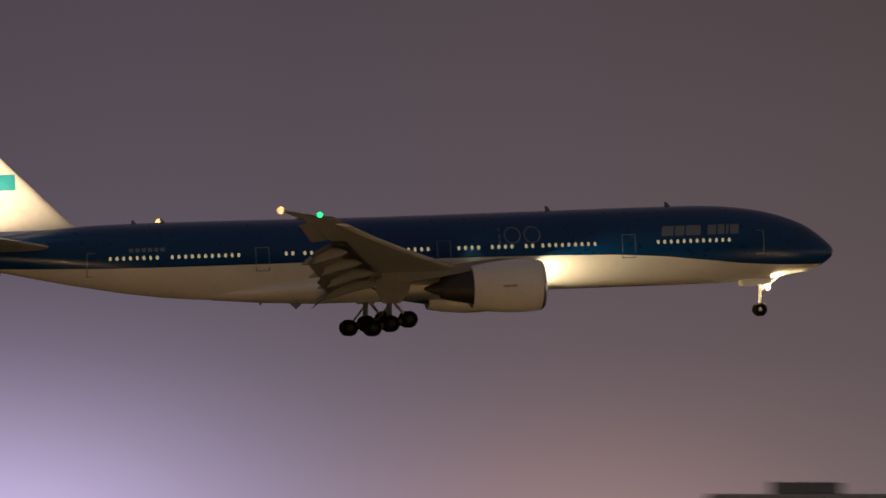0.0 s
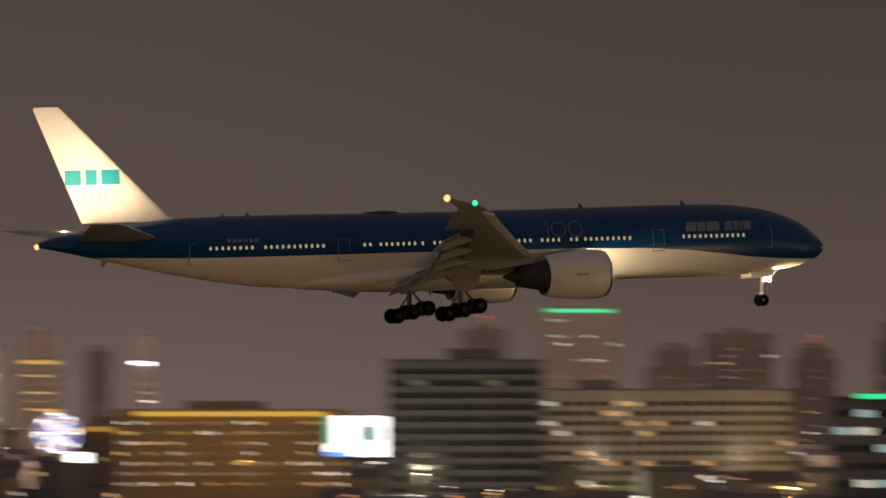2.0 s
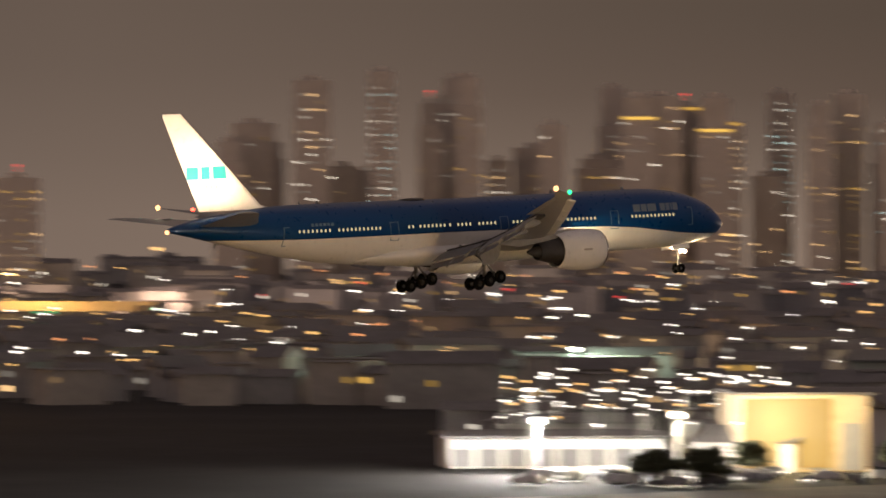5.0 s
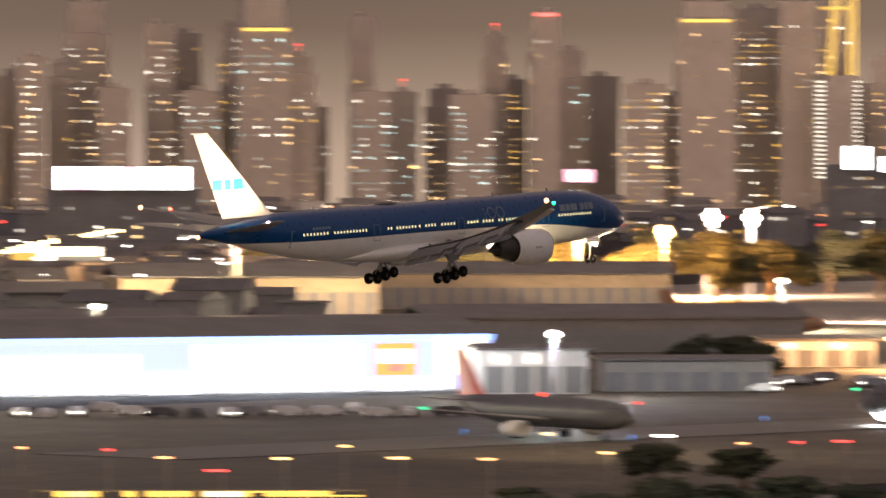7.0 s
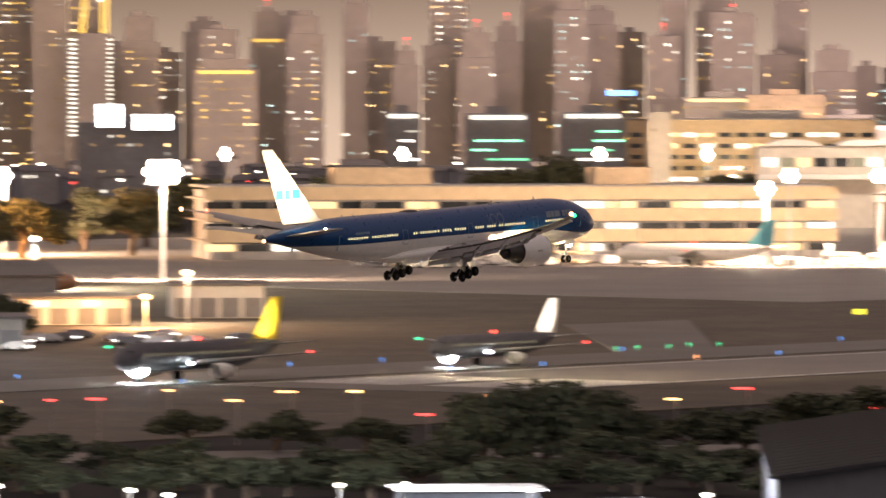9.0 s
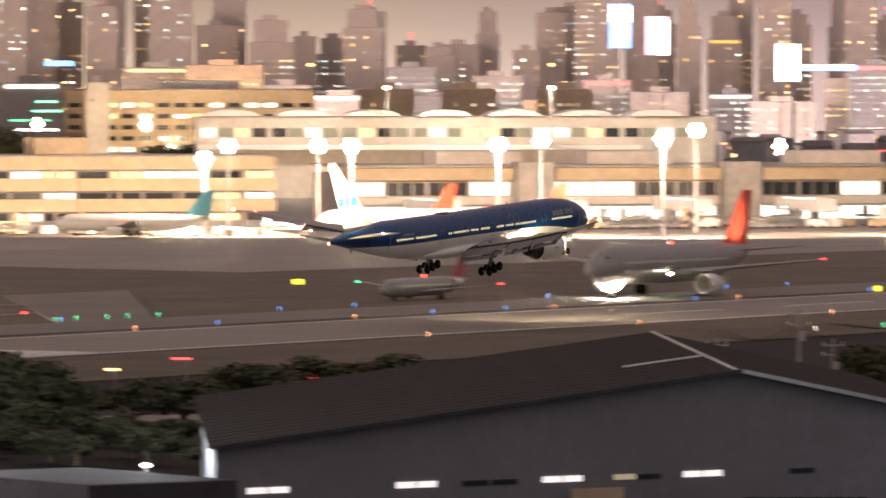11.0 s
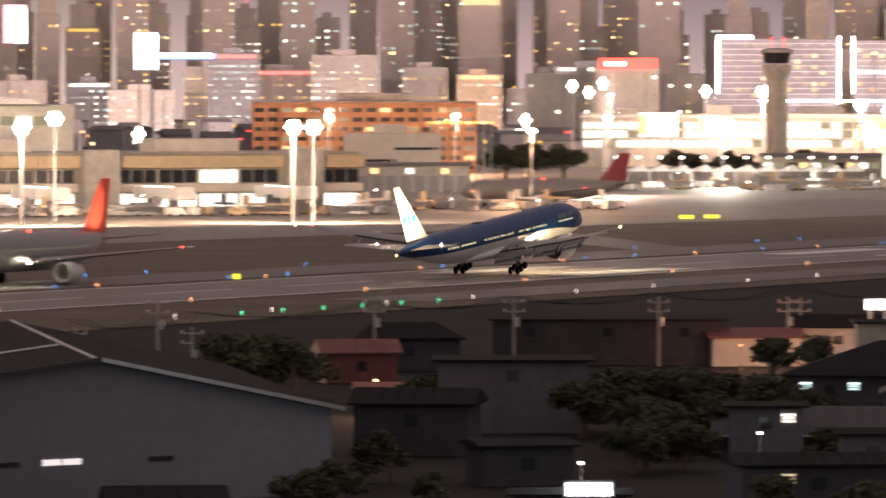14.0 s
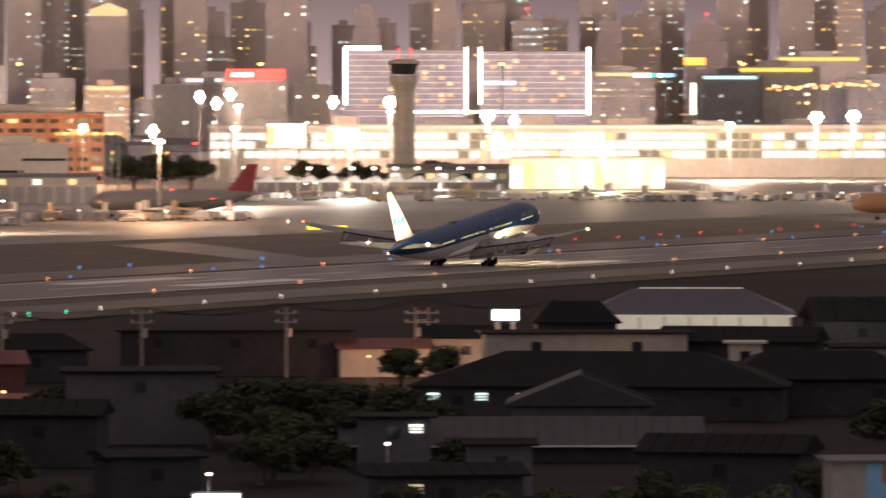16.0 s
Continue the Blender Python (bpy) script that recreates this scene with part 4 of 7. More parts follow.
def low_city(az0, az1, d0, d1, n, seed, hmin=4, hmax=11, lit=0.5, mats=("win_warm", "win_white", "win_gold"), lamps=20, lampmats=("lamp_white", "lamp_warm", "lamp_amber"), label="crowded low-rise houses with lit windows", wall="concrete"):
    """Houses too many to count, with their windows and street lamps."""
    rng = random.Random(seed)
    walls, roofs = Shape(), Shape()
    lits = {m: Shape() for m in (*mats, *lampmats)}
    for _ in range(n):
        az, d = rng.uniform(az0, az1), math.sqrt(rng.uniform(d0 * d0, d1 * d1))
        m = spot(az, d, 0, rng.uniform(-30, 30))
        w, dep, h = rng.uniform(6, 22), rng.uniform(7, 14), rng.uniform(hmin, hmax)
        q = lambda s: [tuple(m @ Vector(p)) for p in s]
        t = Shape().box(-w / 2, -dep / 2, -0.3, w / 2, dep / 2, h)
        walls.add(q(t.v), t.f)
        rise = rng.choice((0.3, 1.5, 2.4))
        t = Shape().rings([[(-w / 2 - 0.4, -dep / 2 - 0.5, h), (w / 2 + 0.4, -dep / 2 - 0.5, h), (w / 2 + 0.4, dep / 2 + 0.5, h), (-w / 2 - 0.4, dep / 2 + 0.5, h)],
                           [(-w / 2 - 0.4, -0.2, h + rise), (w / 2 + 0.4, -0.2, h + rise), (w / 2 + 0.4, 0.2, h + rise), (-w / 2 - 0.4, 0.2, h + rise)]])
        roofs.add(q(t.v), t.f)
        for i in range(int(h / 3)):
            for j in range(int(w / 3.5)):
                if rng.random() < lit * 0.35:
                    x, z = -w / 2 + 1.8 + 3.5 * j, 1.1 + 3 * i
                    t = Shape().box(x - 0.7, -dep / 2 - 0.08, z, x + 0.7, -dep / 2 + 0.02, z + 1.2)
                    lits[rng.choice(mats)].add(q(t.v), t.f)
    for _ in range(lamps):
        az, d = rng.uniform(az0, az1), math.sqrt(rng.uniform(d0 * d0, d1 * d1))
        m = spot(az, d)
        h, sz = rng.uniform(6, 12), rng.uniform(0.25, 0.6) * d / 1500
        t = Shape().box(-0.08, -0.08, -0.3, 0.08, 0.08, h)
        walls.add([tuple(m @ Vector(p)) for p in t.v], t.f)
        t = Shape().box(-sz, -sz, h, sz, sz, h + sz * 0.8)
        lits[rng.choice(lampmats)].add([tuple(m @ Vector(p)) for p in t.v], t.f)
    r = thing("low_rise_district", Matrix(), label, "houses", kind="stuff")
    part("walls", walls, wall, r, kind="stuff")
    part("roofs", roofs, "roof", r, kind="stuff")
    for m, s in lits.items():
        if s.f:
            part("lights", s, m, r, kind="stuff")


M["lamp_sodium"] = lamp_mat("bright_sodium_lamp", (1.0, 0.66, 0.26), 5.0)
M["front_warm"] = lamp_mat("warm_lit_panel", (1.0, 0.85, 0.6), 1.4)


# ---- skyline behind the city, azimuth 8 to 38 ----
low_city(4, 38, 3300, 4700, 420, 11, 6, 16, 0.5, lamps=90, label="far low-rise districts with scattered lights")
low_city(18, 38, 2250, 3100, 320, 12, 5, 12, 0.6, ("win_gold", "win_warm", "win_white"), 90, ("lamp_warm", "lamp_amber", "lamp_white"), label="low-rise district glowing with warm street lamps")
low_city(23, 40, 1450, 1950, 345, 13, 4, 8, 0.6, ("win_gold", "win_warm", "win_white"), 170, ("lamp_warm", "lamp_white", "lamp_amber"), label="crowded low houses with warm lights")

low_city(30, 38, 1930, 2120, 310, 17, 4, 8, 0.7, ("win_gold", "win_warm", "win_white"), 150, ("lamp_white", "lamp_warm", "lamp_white", "lamp_green"), label="bright low shops below the elevated road")
tower(13.35, 1600, 1.6, 0.13, 21, 20, "grey", ("win_cool",), 0.05, 3.3, label="long dark office block with two lit windows", cat="office building", setback=False)
tower(15.4, 1500, 2.5, -0.15, 22, 30, "dark", ("win_warm",), 0.01, label="broad dark flat-roofed building", cat="building", setback=False)
tower(16.84, 3300, 0.2, 0.56, 23, 20, dens=0.1, crown="win_white", label="slim hazy tower with a lit sign on top")
tower(15.6, 3400, 0.5, 0.15, 24, dens=0.2, red=True)
tower(16.9, 3600, 0.25, 0.35, 25, dens=0.25, mats=("win_gold",))
tower(18.22, 3000, 0.34, 0.44, 26, 20, mats=("win_gold",), dens=1.0, strip=True, crown="neon_gold", label="gold-lit slab tower with glowing floor bands")
tower(17.75, 2500, 0.70, -0.02, 27, 22, "white", ("neon_white", "neon_blue"), 1.0, 3.6, strip=True, label="low block striped with white and blue neon", cat="shopping centre", setback=False)
tower(17.0, 2480, 0.75, -0.09, 28, 20, "tan", ("win_gold",), 0.3, crown="neon_gold", label="low block with a gold-lit roof edge", cat="building", setback=False)
glazed_block(19.12, 1.02, 1676, 0.42, 26, 3.1, "concrete", 0.03, ("win_dim",), 8, "dark apartment tower with ranks of concrete balconies", yaw=-16, seed=3)
tower(19.68, 3100, 0.6, 0.76, 29, 22, mats=("win_gold",), dens=0.9, strip=True, crown="neon_gold", label="gold-lit tower with a stepped glowing top", red=True)
sign(19.5, 3084, 0.16, 0.78, 0.86, "neon_gold", "gold-lit box over a tower roof", "roof_sign")
tower(20.1, 2900, 0.52, 0.36, 30, dens=1.1, mats=("win_white", "win_warm"))
tower(20.69, 3000, 0.35, 0.42, 31, dens=0.9, mats=("win_gold", "win_warm"), strip=True, crown="neon_gold", label="tower with gold-lit top floors")
tower(21.5, 3000, 0.17, 0.39, 32, mats=("win_white",), dens=0.8, strip=True, crown="neon_white", label="slim tower with white-lit floor bands")
tower(21.15, 3400, 0.2, 0.28, 33, dens=0.2)
tower(22.2, 2300, 1.8, -0.18, 34, 30, "tan", ("win_gold", "win_warm", "win_white"), 1.5, 3.2, 2.8, crown="neon_gold", label="broad lit block with gold roof edge", cat="building", setback=False)
tower(21.3, 2350, 0.9, -0.3, 35, 26, "tan", ("win_gold", "win_warm"), 0.4, 3.6, crown="win_gold", label="lit low block in warm light", cat="building", setback=False)
# lit observation wheel
w = thing("ferris_wheel", spot(20.83, 2100), "big wheel of white, pink and blue lights", "ferris wheel")
R, zc = 5.6, top(2100, -0.37)
for k in range(24):
    a0, a1 = k * math.tau / 24, (k + 1) * math.tau / 24
    part("rim", Shape().tube((R * math.cos(a0), 0, zc + R * math.sin(a0)), (R * math.cos(a1), 0, zc + R * math.sin(a1)), 0.35, n=6), ("neon_white", "neon_blue", "screen_pink")[k % 3], w)
    part("spoke", Shape().tube((0, 0, zc), (R * math.cos(a0), 0, zc + R * math.sin(a0)), 0.28, n=5), ("screen_white", "screen_pink", "screen_blue")[k % 3], w)
for sx in (-1, 1):
    part("leg", Shape().tube((0, 0.5, zc), (sx * 5, 0.5, -0.3), 0.4, n=6), "steel", w)
sign(21.0, 2080, 0.17, -0.6, -0.52, "screen_white", "small white lit sign")
sign(23.19, 2000, 0.47, -0.555, -0.235, "screen_white", "large bright screen, white with green and blue parts", "led_screen", split=(("win_green", 0.0, 0.12, 0.3, 1.0), ("neon_blue", 0.0, 0.4, 0.0, 0.12), ("win_cool", 0.5, 0.9, 0.4, 0.75)))
glazed_block(24.05, 1.2, 1950, 0.2, 22, 3.2, "grey", 0.05, ("win_dim",), 8, "dark apartment slab with grey balcony bands", seed=36)
tower(24.95, 3200, 0.6, 0.62, 37, mats=("win_white", "win_cool"), dens=0.25, crown="lamp_green", label="tall hazy tower crowned with green light")
glazed_block(25.04, 0.95, 2350, -0.03, 18, 3.2, "pale", 0.14, ("win_white", "win_warm"), 10, "pale apartment block with a few lit windows", False, seed=5)
glazed_block(26.07, 1.1, 2360, -0.03, 18, 3.2, "pale", 0.10, ("win_white", "win_warm"), 12, "pale apartment block with few windows lit", False, seed=6)
glazed_block(27.7, 1.5, 1500, -0.10, 18, 3.6, "grey", 0.3, ("win_white", "win_cool"), 9, "dark office block with wide white-lit windows", False, seed=7)
for a in (27.3, 27.78):
    sign(a, 1488, 0.33, -0.10, -0.06, "lamp_green", "strip of green roof light", "roof_light", post=False)
tower(28.6, 1700, 0.2, -0.12, 38, 14, "grey", ("win_gold",), 0.9, strip=True, label="narrow gold-lit stair tower", cat="building", setback=False)
for k, (a, e) in enumerate(((24.2, 0.45), (25.7, 0.3), (26.2, 0.42), (26.8, 0.3), (27.5, 0.5), (28.2, 0.25), (28.9, 0.38), (29.4, 0.2), (30.0, 0.3), (33.0, 0.25), (34.0, 0.3), (35.2, 0.4), (36.5, 0.35))):
    tower(a, 3500 + 60 * (k % 5), 0.35 + 0.1 * (k % 3), e, 40 + k, mats=("win_warm", "win_white", "win_gold"), dens=0.34, red=k % 3 == 0)
tower(31.3, 2420, 1.54, 0.03, 60, 30, "tan", ("win_gold",), 0.45, 3.4, strip=True, label="broad hazy block washed in gold light", cat="building", setback=False)
tower(32.5, 2430, 0.8, -0.01, 61, 30, "tan", ("win_gold", "win_dim"), 0.15, 3.4, label="broad hazy pale block", cat="building", setback=False)
glazed_block(32.83, 1.0, 1600, -0.42, 22, 3.3, "grey", 0.75, ("win_white", "win_cool"), 7, "office block with bright white rows of windows", False, seed=9)
tower(28.35, 1455, 1.5, -0.84, 62, 16, "brick", ("win_gold", "win_warm"), 0.5, 3.2, label="low brick building in orange light", cat="building", setback=False)
sign(33.3, 2300, 0.14, -0.38, -0.15, "screen_pink", "tall glowing pink screen", "led_screen")
sign(34.41, 2200, 0.18, -0.42, -0.12, "screen_white", "tall glowing white screen", "led_screen")
sign(34.05, 2350, 0.16, -0.42, -0.25, "screen_pink", "wide glowing pink screen", "led_screen")
sign(34.99, 2100, 0.4, -0.59, -0.48, "screen_white", "long low white lit canopy", "lit_canopy")
sign(35.9, 1900, 0.25, -0.72, -0.4, "screen_white", "bright glowing white hoarding", "led_screen")

sign(31.3, 2398, 0.27, 0.1, 0.17, "lamp_sodium", "bright yellow-white lamp box over a roof edge")
tower(30.63, 2300, 0.13, -0.1, 63, 12, "grey", ("win_white",), 1.0, 3.4, strip=True, label="narrow stair tower with white-lit landings", cat="building", setback=False)
# lit white building front, made as a board that glows
sign(30.95, 1450, 0.17, -1.36, -1.28, "front_warm", "small white building front, its light put in as glow", "lit_frontage")
sign(30.95, 1700, 0.45, -0.85, -0.80, "neon_gold", "long low gold-lit sign", split=(("lamp_sodium", 0.0, 0.5, 0.0, 0.8),))
# lamplight on this facade is emission as well
sign(33.95, 1600, 0.22, -1.1, -0.95, "win_white", "small house front, its white light put in as glow", "lit_frontage", split=(("dark", 0.2, 0.3, 0.0, 1.0), ("glass", 0.6, 0.9, 0.5, 0.9)))
sign(34.4, 1600, 0.16, -1.05, -0.92, "win_dim", "dimly lit house front", "lit_frontage")
sign(34.3, 1900, 0.2, -0.69, -0.63, "lamp_cyan", "small teal glowing sign")
sign(33.55, 2150, 0.36, -0.52, -0.42, "win_white", "low pale lit hall beside the elevated road", "lit_frontage", split=(("win_green", 0.5, 0.8, 0.2, 0.8),))


# street lamps, nearly all added to brighten the blocks behind them
for az, d, e in ((18.9, 1610, 26000), (23.7, 1890, 12000), (25.1, 2290, 9000), (26.2, 2300, 8000), (13.2, 1540, 9000), (26.6, 1640, 50000), (28.0, 1425, 4500), (28.7, 1425, 3200), (30.3, 1700, 40000), (34.9, 1385, 9000), (32.4, 1500, 20000), (22.3, 2230, 14000)):
    rr = thing("street_lamp", spot(az, d), "street lamp over low houses, most added to light the blocks", "street lamp", "street lamps")
    part("post", Shape().tube((0, 0, -0.3), (0, 0, 13), 0.2, 0.12, 8), "steel", rr)
    part("lamp", Shape().box(-0.7, -0.5, 13, 0.7, 0.5, 13.4), "lamp_warm", rr)
    la = bpy.data.lights.new("block_fill_light", "POINT")
    la.energy, la.color, la.shadow_soft_size = e, (1.0, 0.5, 0.12) if az > 26.5 or az == 22.3 else (1.0, 0.86, 0.58), 0.6
    new("block_fill_light", la).matrix_basis = rr.matrix_basis @ pose(0, -1, 14)
sign(35.75, 1380, 0.8, -1.56, -1.43, "front_warm", "low brightly lit white canopy beside a dark arched roof", "lit_canopy", split=(("win_white", 0.3, 0.6, 0.0, 0.5), ("glass", 0.75, 0.8, 0.0, 0.7)))
ah = thing("arched_hall", spot(33.9, 1420, 0, 5), "broad dark arched roof of a market hall", "hall")
part("roof", Shape().rings([[(22 * math.cos(math.pi * k / 14), y, 1.0 + 4.4 * math.sin(math.pi * k / 14)) for k in range(15)] for y in (0, 30)]), "roof", ah, "", True)
part("wall", Shape().box(-21.5, 0.4, -0.3, 21.5, 29.6, 1.2), "pale", ah)


for a in (34.05, 34.2):
    flood_mast(a, 2320, top(2320, -0.16), mat="flood", label="tall mast with bright yellow-white floodlights")


# elevated expressway under sodium lamps
def viaduct():
    r = thing("elevated_road", Matrix(), "long elevated road lit gold by street lamps", "viaduct")
    a, b = Vector(spot(28.4, 2300).translation), Vector(spot(37.5, 2150).translation)
    d = (b - a).normalized()
    nrm = Vector((-d.y, d.x, 0))
    ln = (b - a).length
    ztop = 11.5
    mm = Matrix(((d.x, nrm.x, 0, a.x), (d.y, nrm.y, 0, a.y), (0, 0, 1, 0), (0, 0, 0, 1)))
    r.matrix_basis = mm
    part("deck", Shape().box(0, -9, ztop - 1.6, ln, 9, ztop).box(0, -9.3, ztop - 1.6, ln, -9, ztop + 1.1).box(0, 9, ztop - 1.6, ln, 9.3, ztop + 1.1), "tan", r)
    col = Shape().brick(-1.2, -2.5, -0.3, 1.2, 2.5, ztop - 1.6, 0.15).mesh("column", M["concrete"])
    lamp = Shape().tube((0, -9.1, ztop + 1), (0, -9.1, ztop + 9), 0.12, n=6).mesh("lamp_post", M["steel"])
    head = Shape().box(-0.9, -9.6, ztop + 9, 0.9, -8.2, ztop + 9.5).mesh("lamp_head", M["lamp_sodium"])
    for k in range(int(ln / 28)):
        share("column", col, r, (14 + 28 * k, 0, 0))
        share("lamp_post", lamp, r, (8 + 28 * k, 0, 0))
        share("lamp_head", head, r, (8 + 28 * k, 0, 0))
    for k in range(4):
        la = bpy.data.lights.new("street_lamp_light", "POINT")
        la.energy, la.color, la.shadow_soft_size = 36000, (1.0, 0.6, 0.2), 0.8
        new("street_lamp_light", la).matrix_basis = mm @ pose(30 + (ln - 60) * k / 3, -24, ztop + 12)


viaduct()

# floodlight masts added to brighten the far towers in place of haze
def skyline_fill_mast(az, d, z, energy, color):
    rr = thing("skyline_fill_mast", spot(az, d), "added mast whose floodlight brightens the far towers", "light mast", "high-mast lamps")
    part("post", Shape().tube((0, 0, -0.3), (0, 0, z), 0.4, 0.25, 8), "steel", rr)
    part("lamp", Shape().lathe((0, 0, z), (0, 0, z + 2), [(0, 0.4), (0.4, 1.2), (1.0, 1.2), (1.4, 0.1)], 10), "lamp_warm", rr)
    la = bpy.data.lights.new("skyline_fill_light", "SPOT")
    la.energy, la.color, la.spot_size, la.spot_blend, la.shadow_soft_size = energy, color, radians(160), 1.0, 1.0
    new("skyline_fill_light", la).matrix_basis = rr.matrix_basis @ pose(0, 2, z + 3, 94, 0, 0)


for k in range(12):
    skyline_fill_mast(14.5 + 2.1 * k, 2580, 26, 400000, (1.0, 0.65, 0.48))
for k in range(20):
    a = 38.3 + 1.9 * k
    skyline_fill_mast(a, 3100, 30 if a < 55 else 43, 130000 if a < 50 else 270000 if a < 56 else 460000, (1.0, 0.66, 0.44) if a < 56 else (1.0, 0.68, 0.62))

# ---- skyline behind the airfield, azimuth 38 to 75 ----
SK = random.Random(77)
WARM = (("win_warm", "win_white"), ("win_warm", "win_gold"), ("win_white", "win_cool"), ("win_warm", "win_white", "win_gold"))
for k in range(165):
    a = 38 + 37 * (k + SK.uniform(0.1, 0.9)) / 165
    east = a > 56
    el = SK.uniform(0.3, 1.0) * 1.2 if not east else SK.uniform(0.42, 1.0)
    if 57 < a < 59.4:
        el *= 0.6
    tower(a, 3700 + 36 * (k % 3), SK.uniform(0.18, 0.36), el, 100 + k, SK.uniform(20, 30), mats=SK.choice(WARM), dens=0.2 + 0.8 * SK.random() ** 1.6 if east else 0.1 + 0.6 * SK.random() ** 2,
          floor=SK.choice((3.2, 3.4, 3.8)), bay=SK.choice((2.6, 3.0, 3.6)), red=SK.random() < 0.2, crown=SK.choice(("",) * 9 + ("win_gold",)))
MR = random.Random(55)
for k in range(44):
    a = 55.6 + 19 * (k + MR.uniform(0.1, 0.9)) / 44
    tower(a, 3450 + 40 * (k % 2), MR.uniform(0.35, 0.62), MR.uniform(-0.16, 0.14), 500 + k, 22, MR.choice(("tan", "pale", "grey", "concrete", "haze_wall")), MR.choice((("win_warm", "win_white"), ("win_white", "win_cool"), ("win_warm", "win_gold"))),
          MR.uniform(0.5, 1.6), 3.0, 2.2, label="mid-rise block with many lit windows", cat="building", crown=MR.choice(("", "", "", "", "", "win_white", "win_warm", "neon_red")), setback=False, group="mid-rise blocks")
tower(46.6, 3690, 0.42, 1.28, 201, 30, mats=("win_white", "win_cool", "win_warm"), dens=0.5, floor=4, label="tall office tower with many cool white windows", crown="neon_gold", yaw=6)
tower(48.84, 3690, 0.2, 1.12, 202, dens=0.15, crown="neon_red", label="tall slim tower with a red sign")
tower(50.1, 3690, 0.45, 1.2, 203, 30, mats=("win_warm",), dens=0.14, crown="neon_gold", label="tall tower with a gold-lit crown")
tower(44.0, 3690, 0.35, 1.0, 204, mats=("win_warm", "win_gold"), dens=0.25, crown="neon_gold", red=True)
tower(41.4, 3690, 0.3, 0.98, 205, dens=0.08, crown="neon_gold", label="hazy pale tower with gold-lit top")
tower(42.0, 3690, 0.3, 0.98, 206, dens=0.08, crown="neon_gold", label="hazy pale tower with gold-lit top")
tower(51.14, 3700, 0.34, 0.55, 207, mats=("win_warm",), dens=0.1)
for a in (51.0, 51.28):
    r = thing("light_column", spot(a, 3680), "tall slim tower edge studded with white lamps", "tower block")
    part("shaft", Shape().brick(-2.4, -2, -0.3, 2.4, 4, top(3680, 0.6), 0.2), "haze_wall", r)
    for k in range(22):
        part("lamp", Shape().box(-1.6, -2.3, 24 + k * 2.3, 1.6, -1.95, 25.0 + k * 2.3), "win_white", r)
# lit tower crane
r = thing("tower_crane", spot(51.16, 3660), "tall crane outlined in gold lamps", "crane")
z0, z1 = top(3660, 0.62), top(3660, 1.35)
for x in (-6.5, -4.5, 4.5, 7.0):
    part("mast_chord", Shape().tube((x, 0, z0), (x + (4 if x < 0 else 0), 0, z1), 0.55, n=6), "neon_gold", r)
part("mast_base", Shape().brick(-7, -3, -0.3, 7.5, 3, z0, 0.3), "haze_wall", r)
tower(52.2, 3600, 0.5, 0.42, 208, mats=("win_warm", "win_gold"), dens=0.4, crown="neon_gold")
tower(56.2, 3700, 0.35, 0.75, 209, mats=("win_warm", "win_gold"), dens=0.35, red=True)
low_city(38, 75, 3300, 3620, 330, 24, 6, 15, 0.8, lamps=200, wall="grey", label="distant houses at the foot of the towers")
low_city(38, 75, 2830, 3080, 330, 14, 6, 14, 0.7, lamps=300, wall="grey", lampmats=("lamp_white", "lamp_warm", "lamp_white", "lamp_amber", "lamp_red"), label="districts beyond the airfield with lit windows")
low_city(38, 47, 1400, 2400, 350, 15, 4, 9, 0.5, lamps=130, lampmats=("lamp_white", "lamp_white", "lamp_warm"), label="low buildings west of the airfield")
# notable lit things
# a lamplit facade, its light put into a glowing board
sign(44.98, 1900, 0.7, -0.84, -0.73, "front_warm", "long facade with its yellow-white light put in as glow", "lit_frontage", split=(("win_gold", 0.0, 0.3, 0.0, 0.6), ("neon_gold", 0.55, 1.0, 0.0, 0.35)))
sign(45.5, 2690, 1.05, -0.28, -0.10, "screen_white", "huge bright white billboard with pink parts", "led_screen", post=False, split=(("screen_pink", 0.02, 0.3, 0.0, 0.3), ("screen_pink", 0.5, 0.62, 0.6, 1.0), ("screen_blue", 0.68, 0.75, 0.1, 0.5)))
tower(45.5, 2703, 1.2, -0.27, 246, 20, "grey", ("win_warm", "win_white"), 0.3, label="broad block carrying a billboard on its roof", cat="building", setback=False)
sign(43.92, 2500, 0.37, -0.60, -0.36, "screen_white", "bright glowing white billboard", "led_screen", split=(("screen_pink", 0.1, 0.5, 0.6, 0.9),))
sign(51.29, 2890, 0.2, -0.12, 0.06, "screen_white", "bright white and pink screen", "led_screen", post=False, split=(("screen_pink", 0.2, 0.6, 0.3, 0.7),))
sign(51.63, 2890, 0.3, -0.14, -0.02, "screen_white", "bright white and pink screen", "led_screen", post=False, split=(("screen_pink", 0.4, 0.8, 0.2, 0.6), ("screen_blue", 0.05, 0.2, 0.1, 0.8)))
tower(51.45, 2903, 0.8, -0.08, 247, 20, "grey", ("win_warm", "win_white"), 0.35, label="block carrying bright screens at its roof edge", cat="building", setback=False)
sign(49.1, 2900, 0.22, -0.22, -0.12, "screen_pink", "bright pink and white screen", "led_screen", split=(("screen_white", 0.2, 0.8, 0.2, 0.8),))
sign(59.74, 3000, 0.17, 0.27, 0.62, "screen_blue", "tall screen, blue with white and pink parts", "led_screen", split=(("screen_white", 0.0, 1.0, 0.6, 0.95), ("screen_pink", 0.3, 0.9, 0.2, 0.5)))
sign(60.03, 3000, 0.18, 0.216, 0.52, "screen_pink", "tall pink and white screen", "led_screen", split=(("screen_white", 0.55, 1.0, 0.0, 0.9),))
sign(61.06, 3000, 0.18, 0.01, 0.30, "screen_white", "tall glowing white screen", "led_screen")
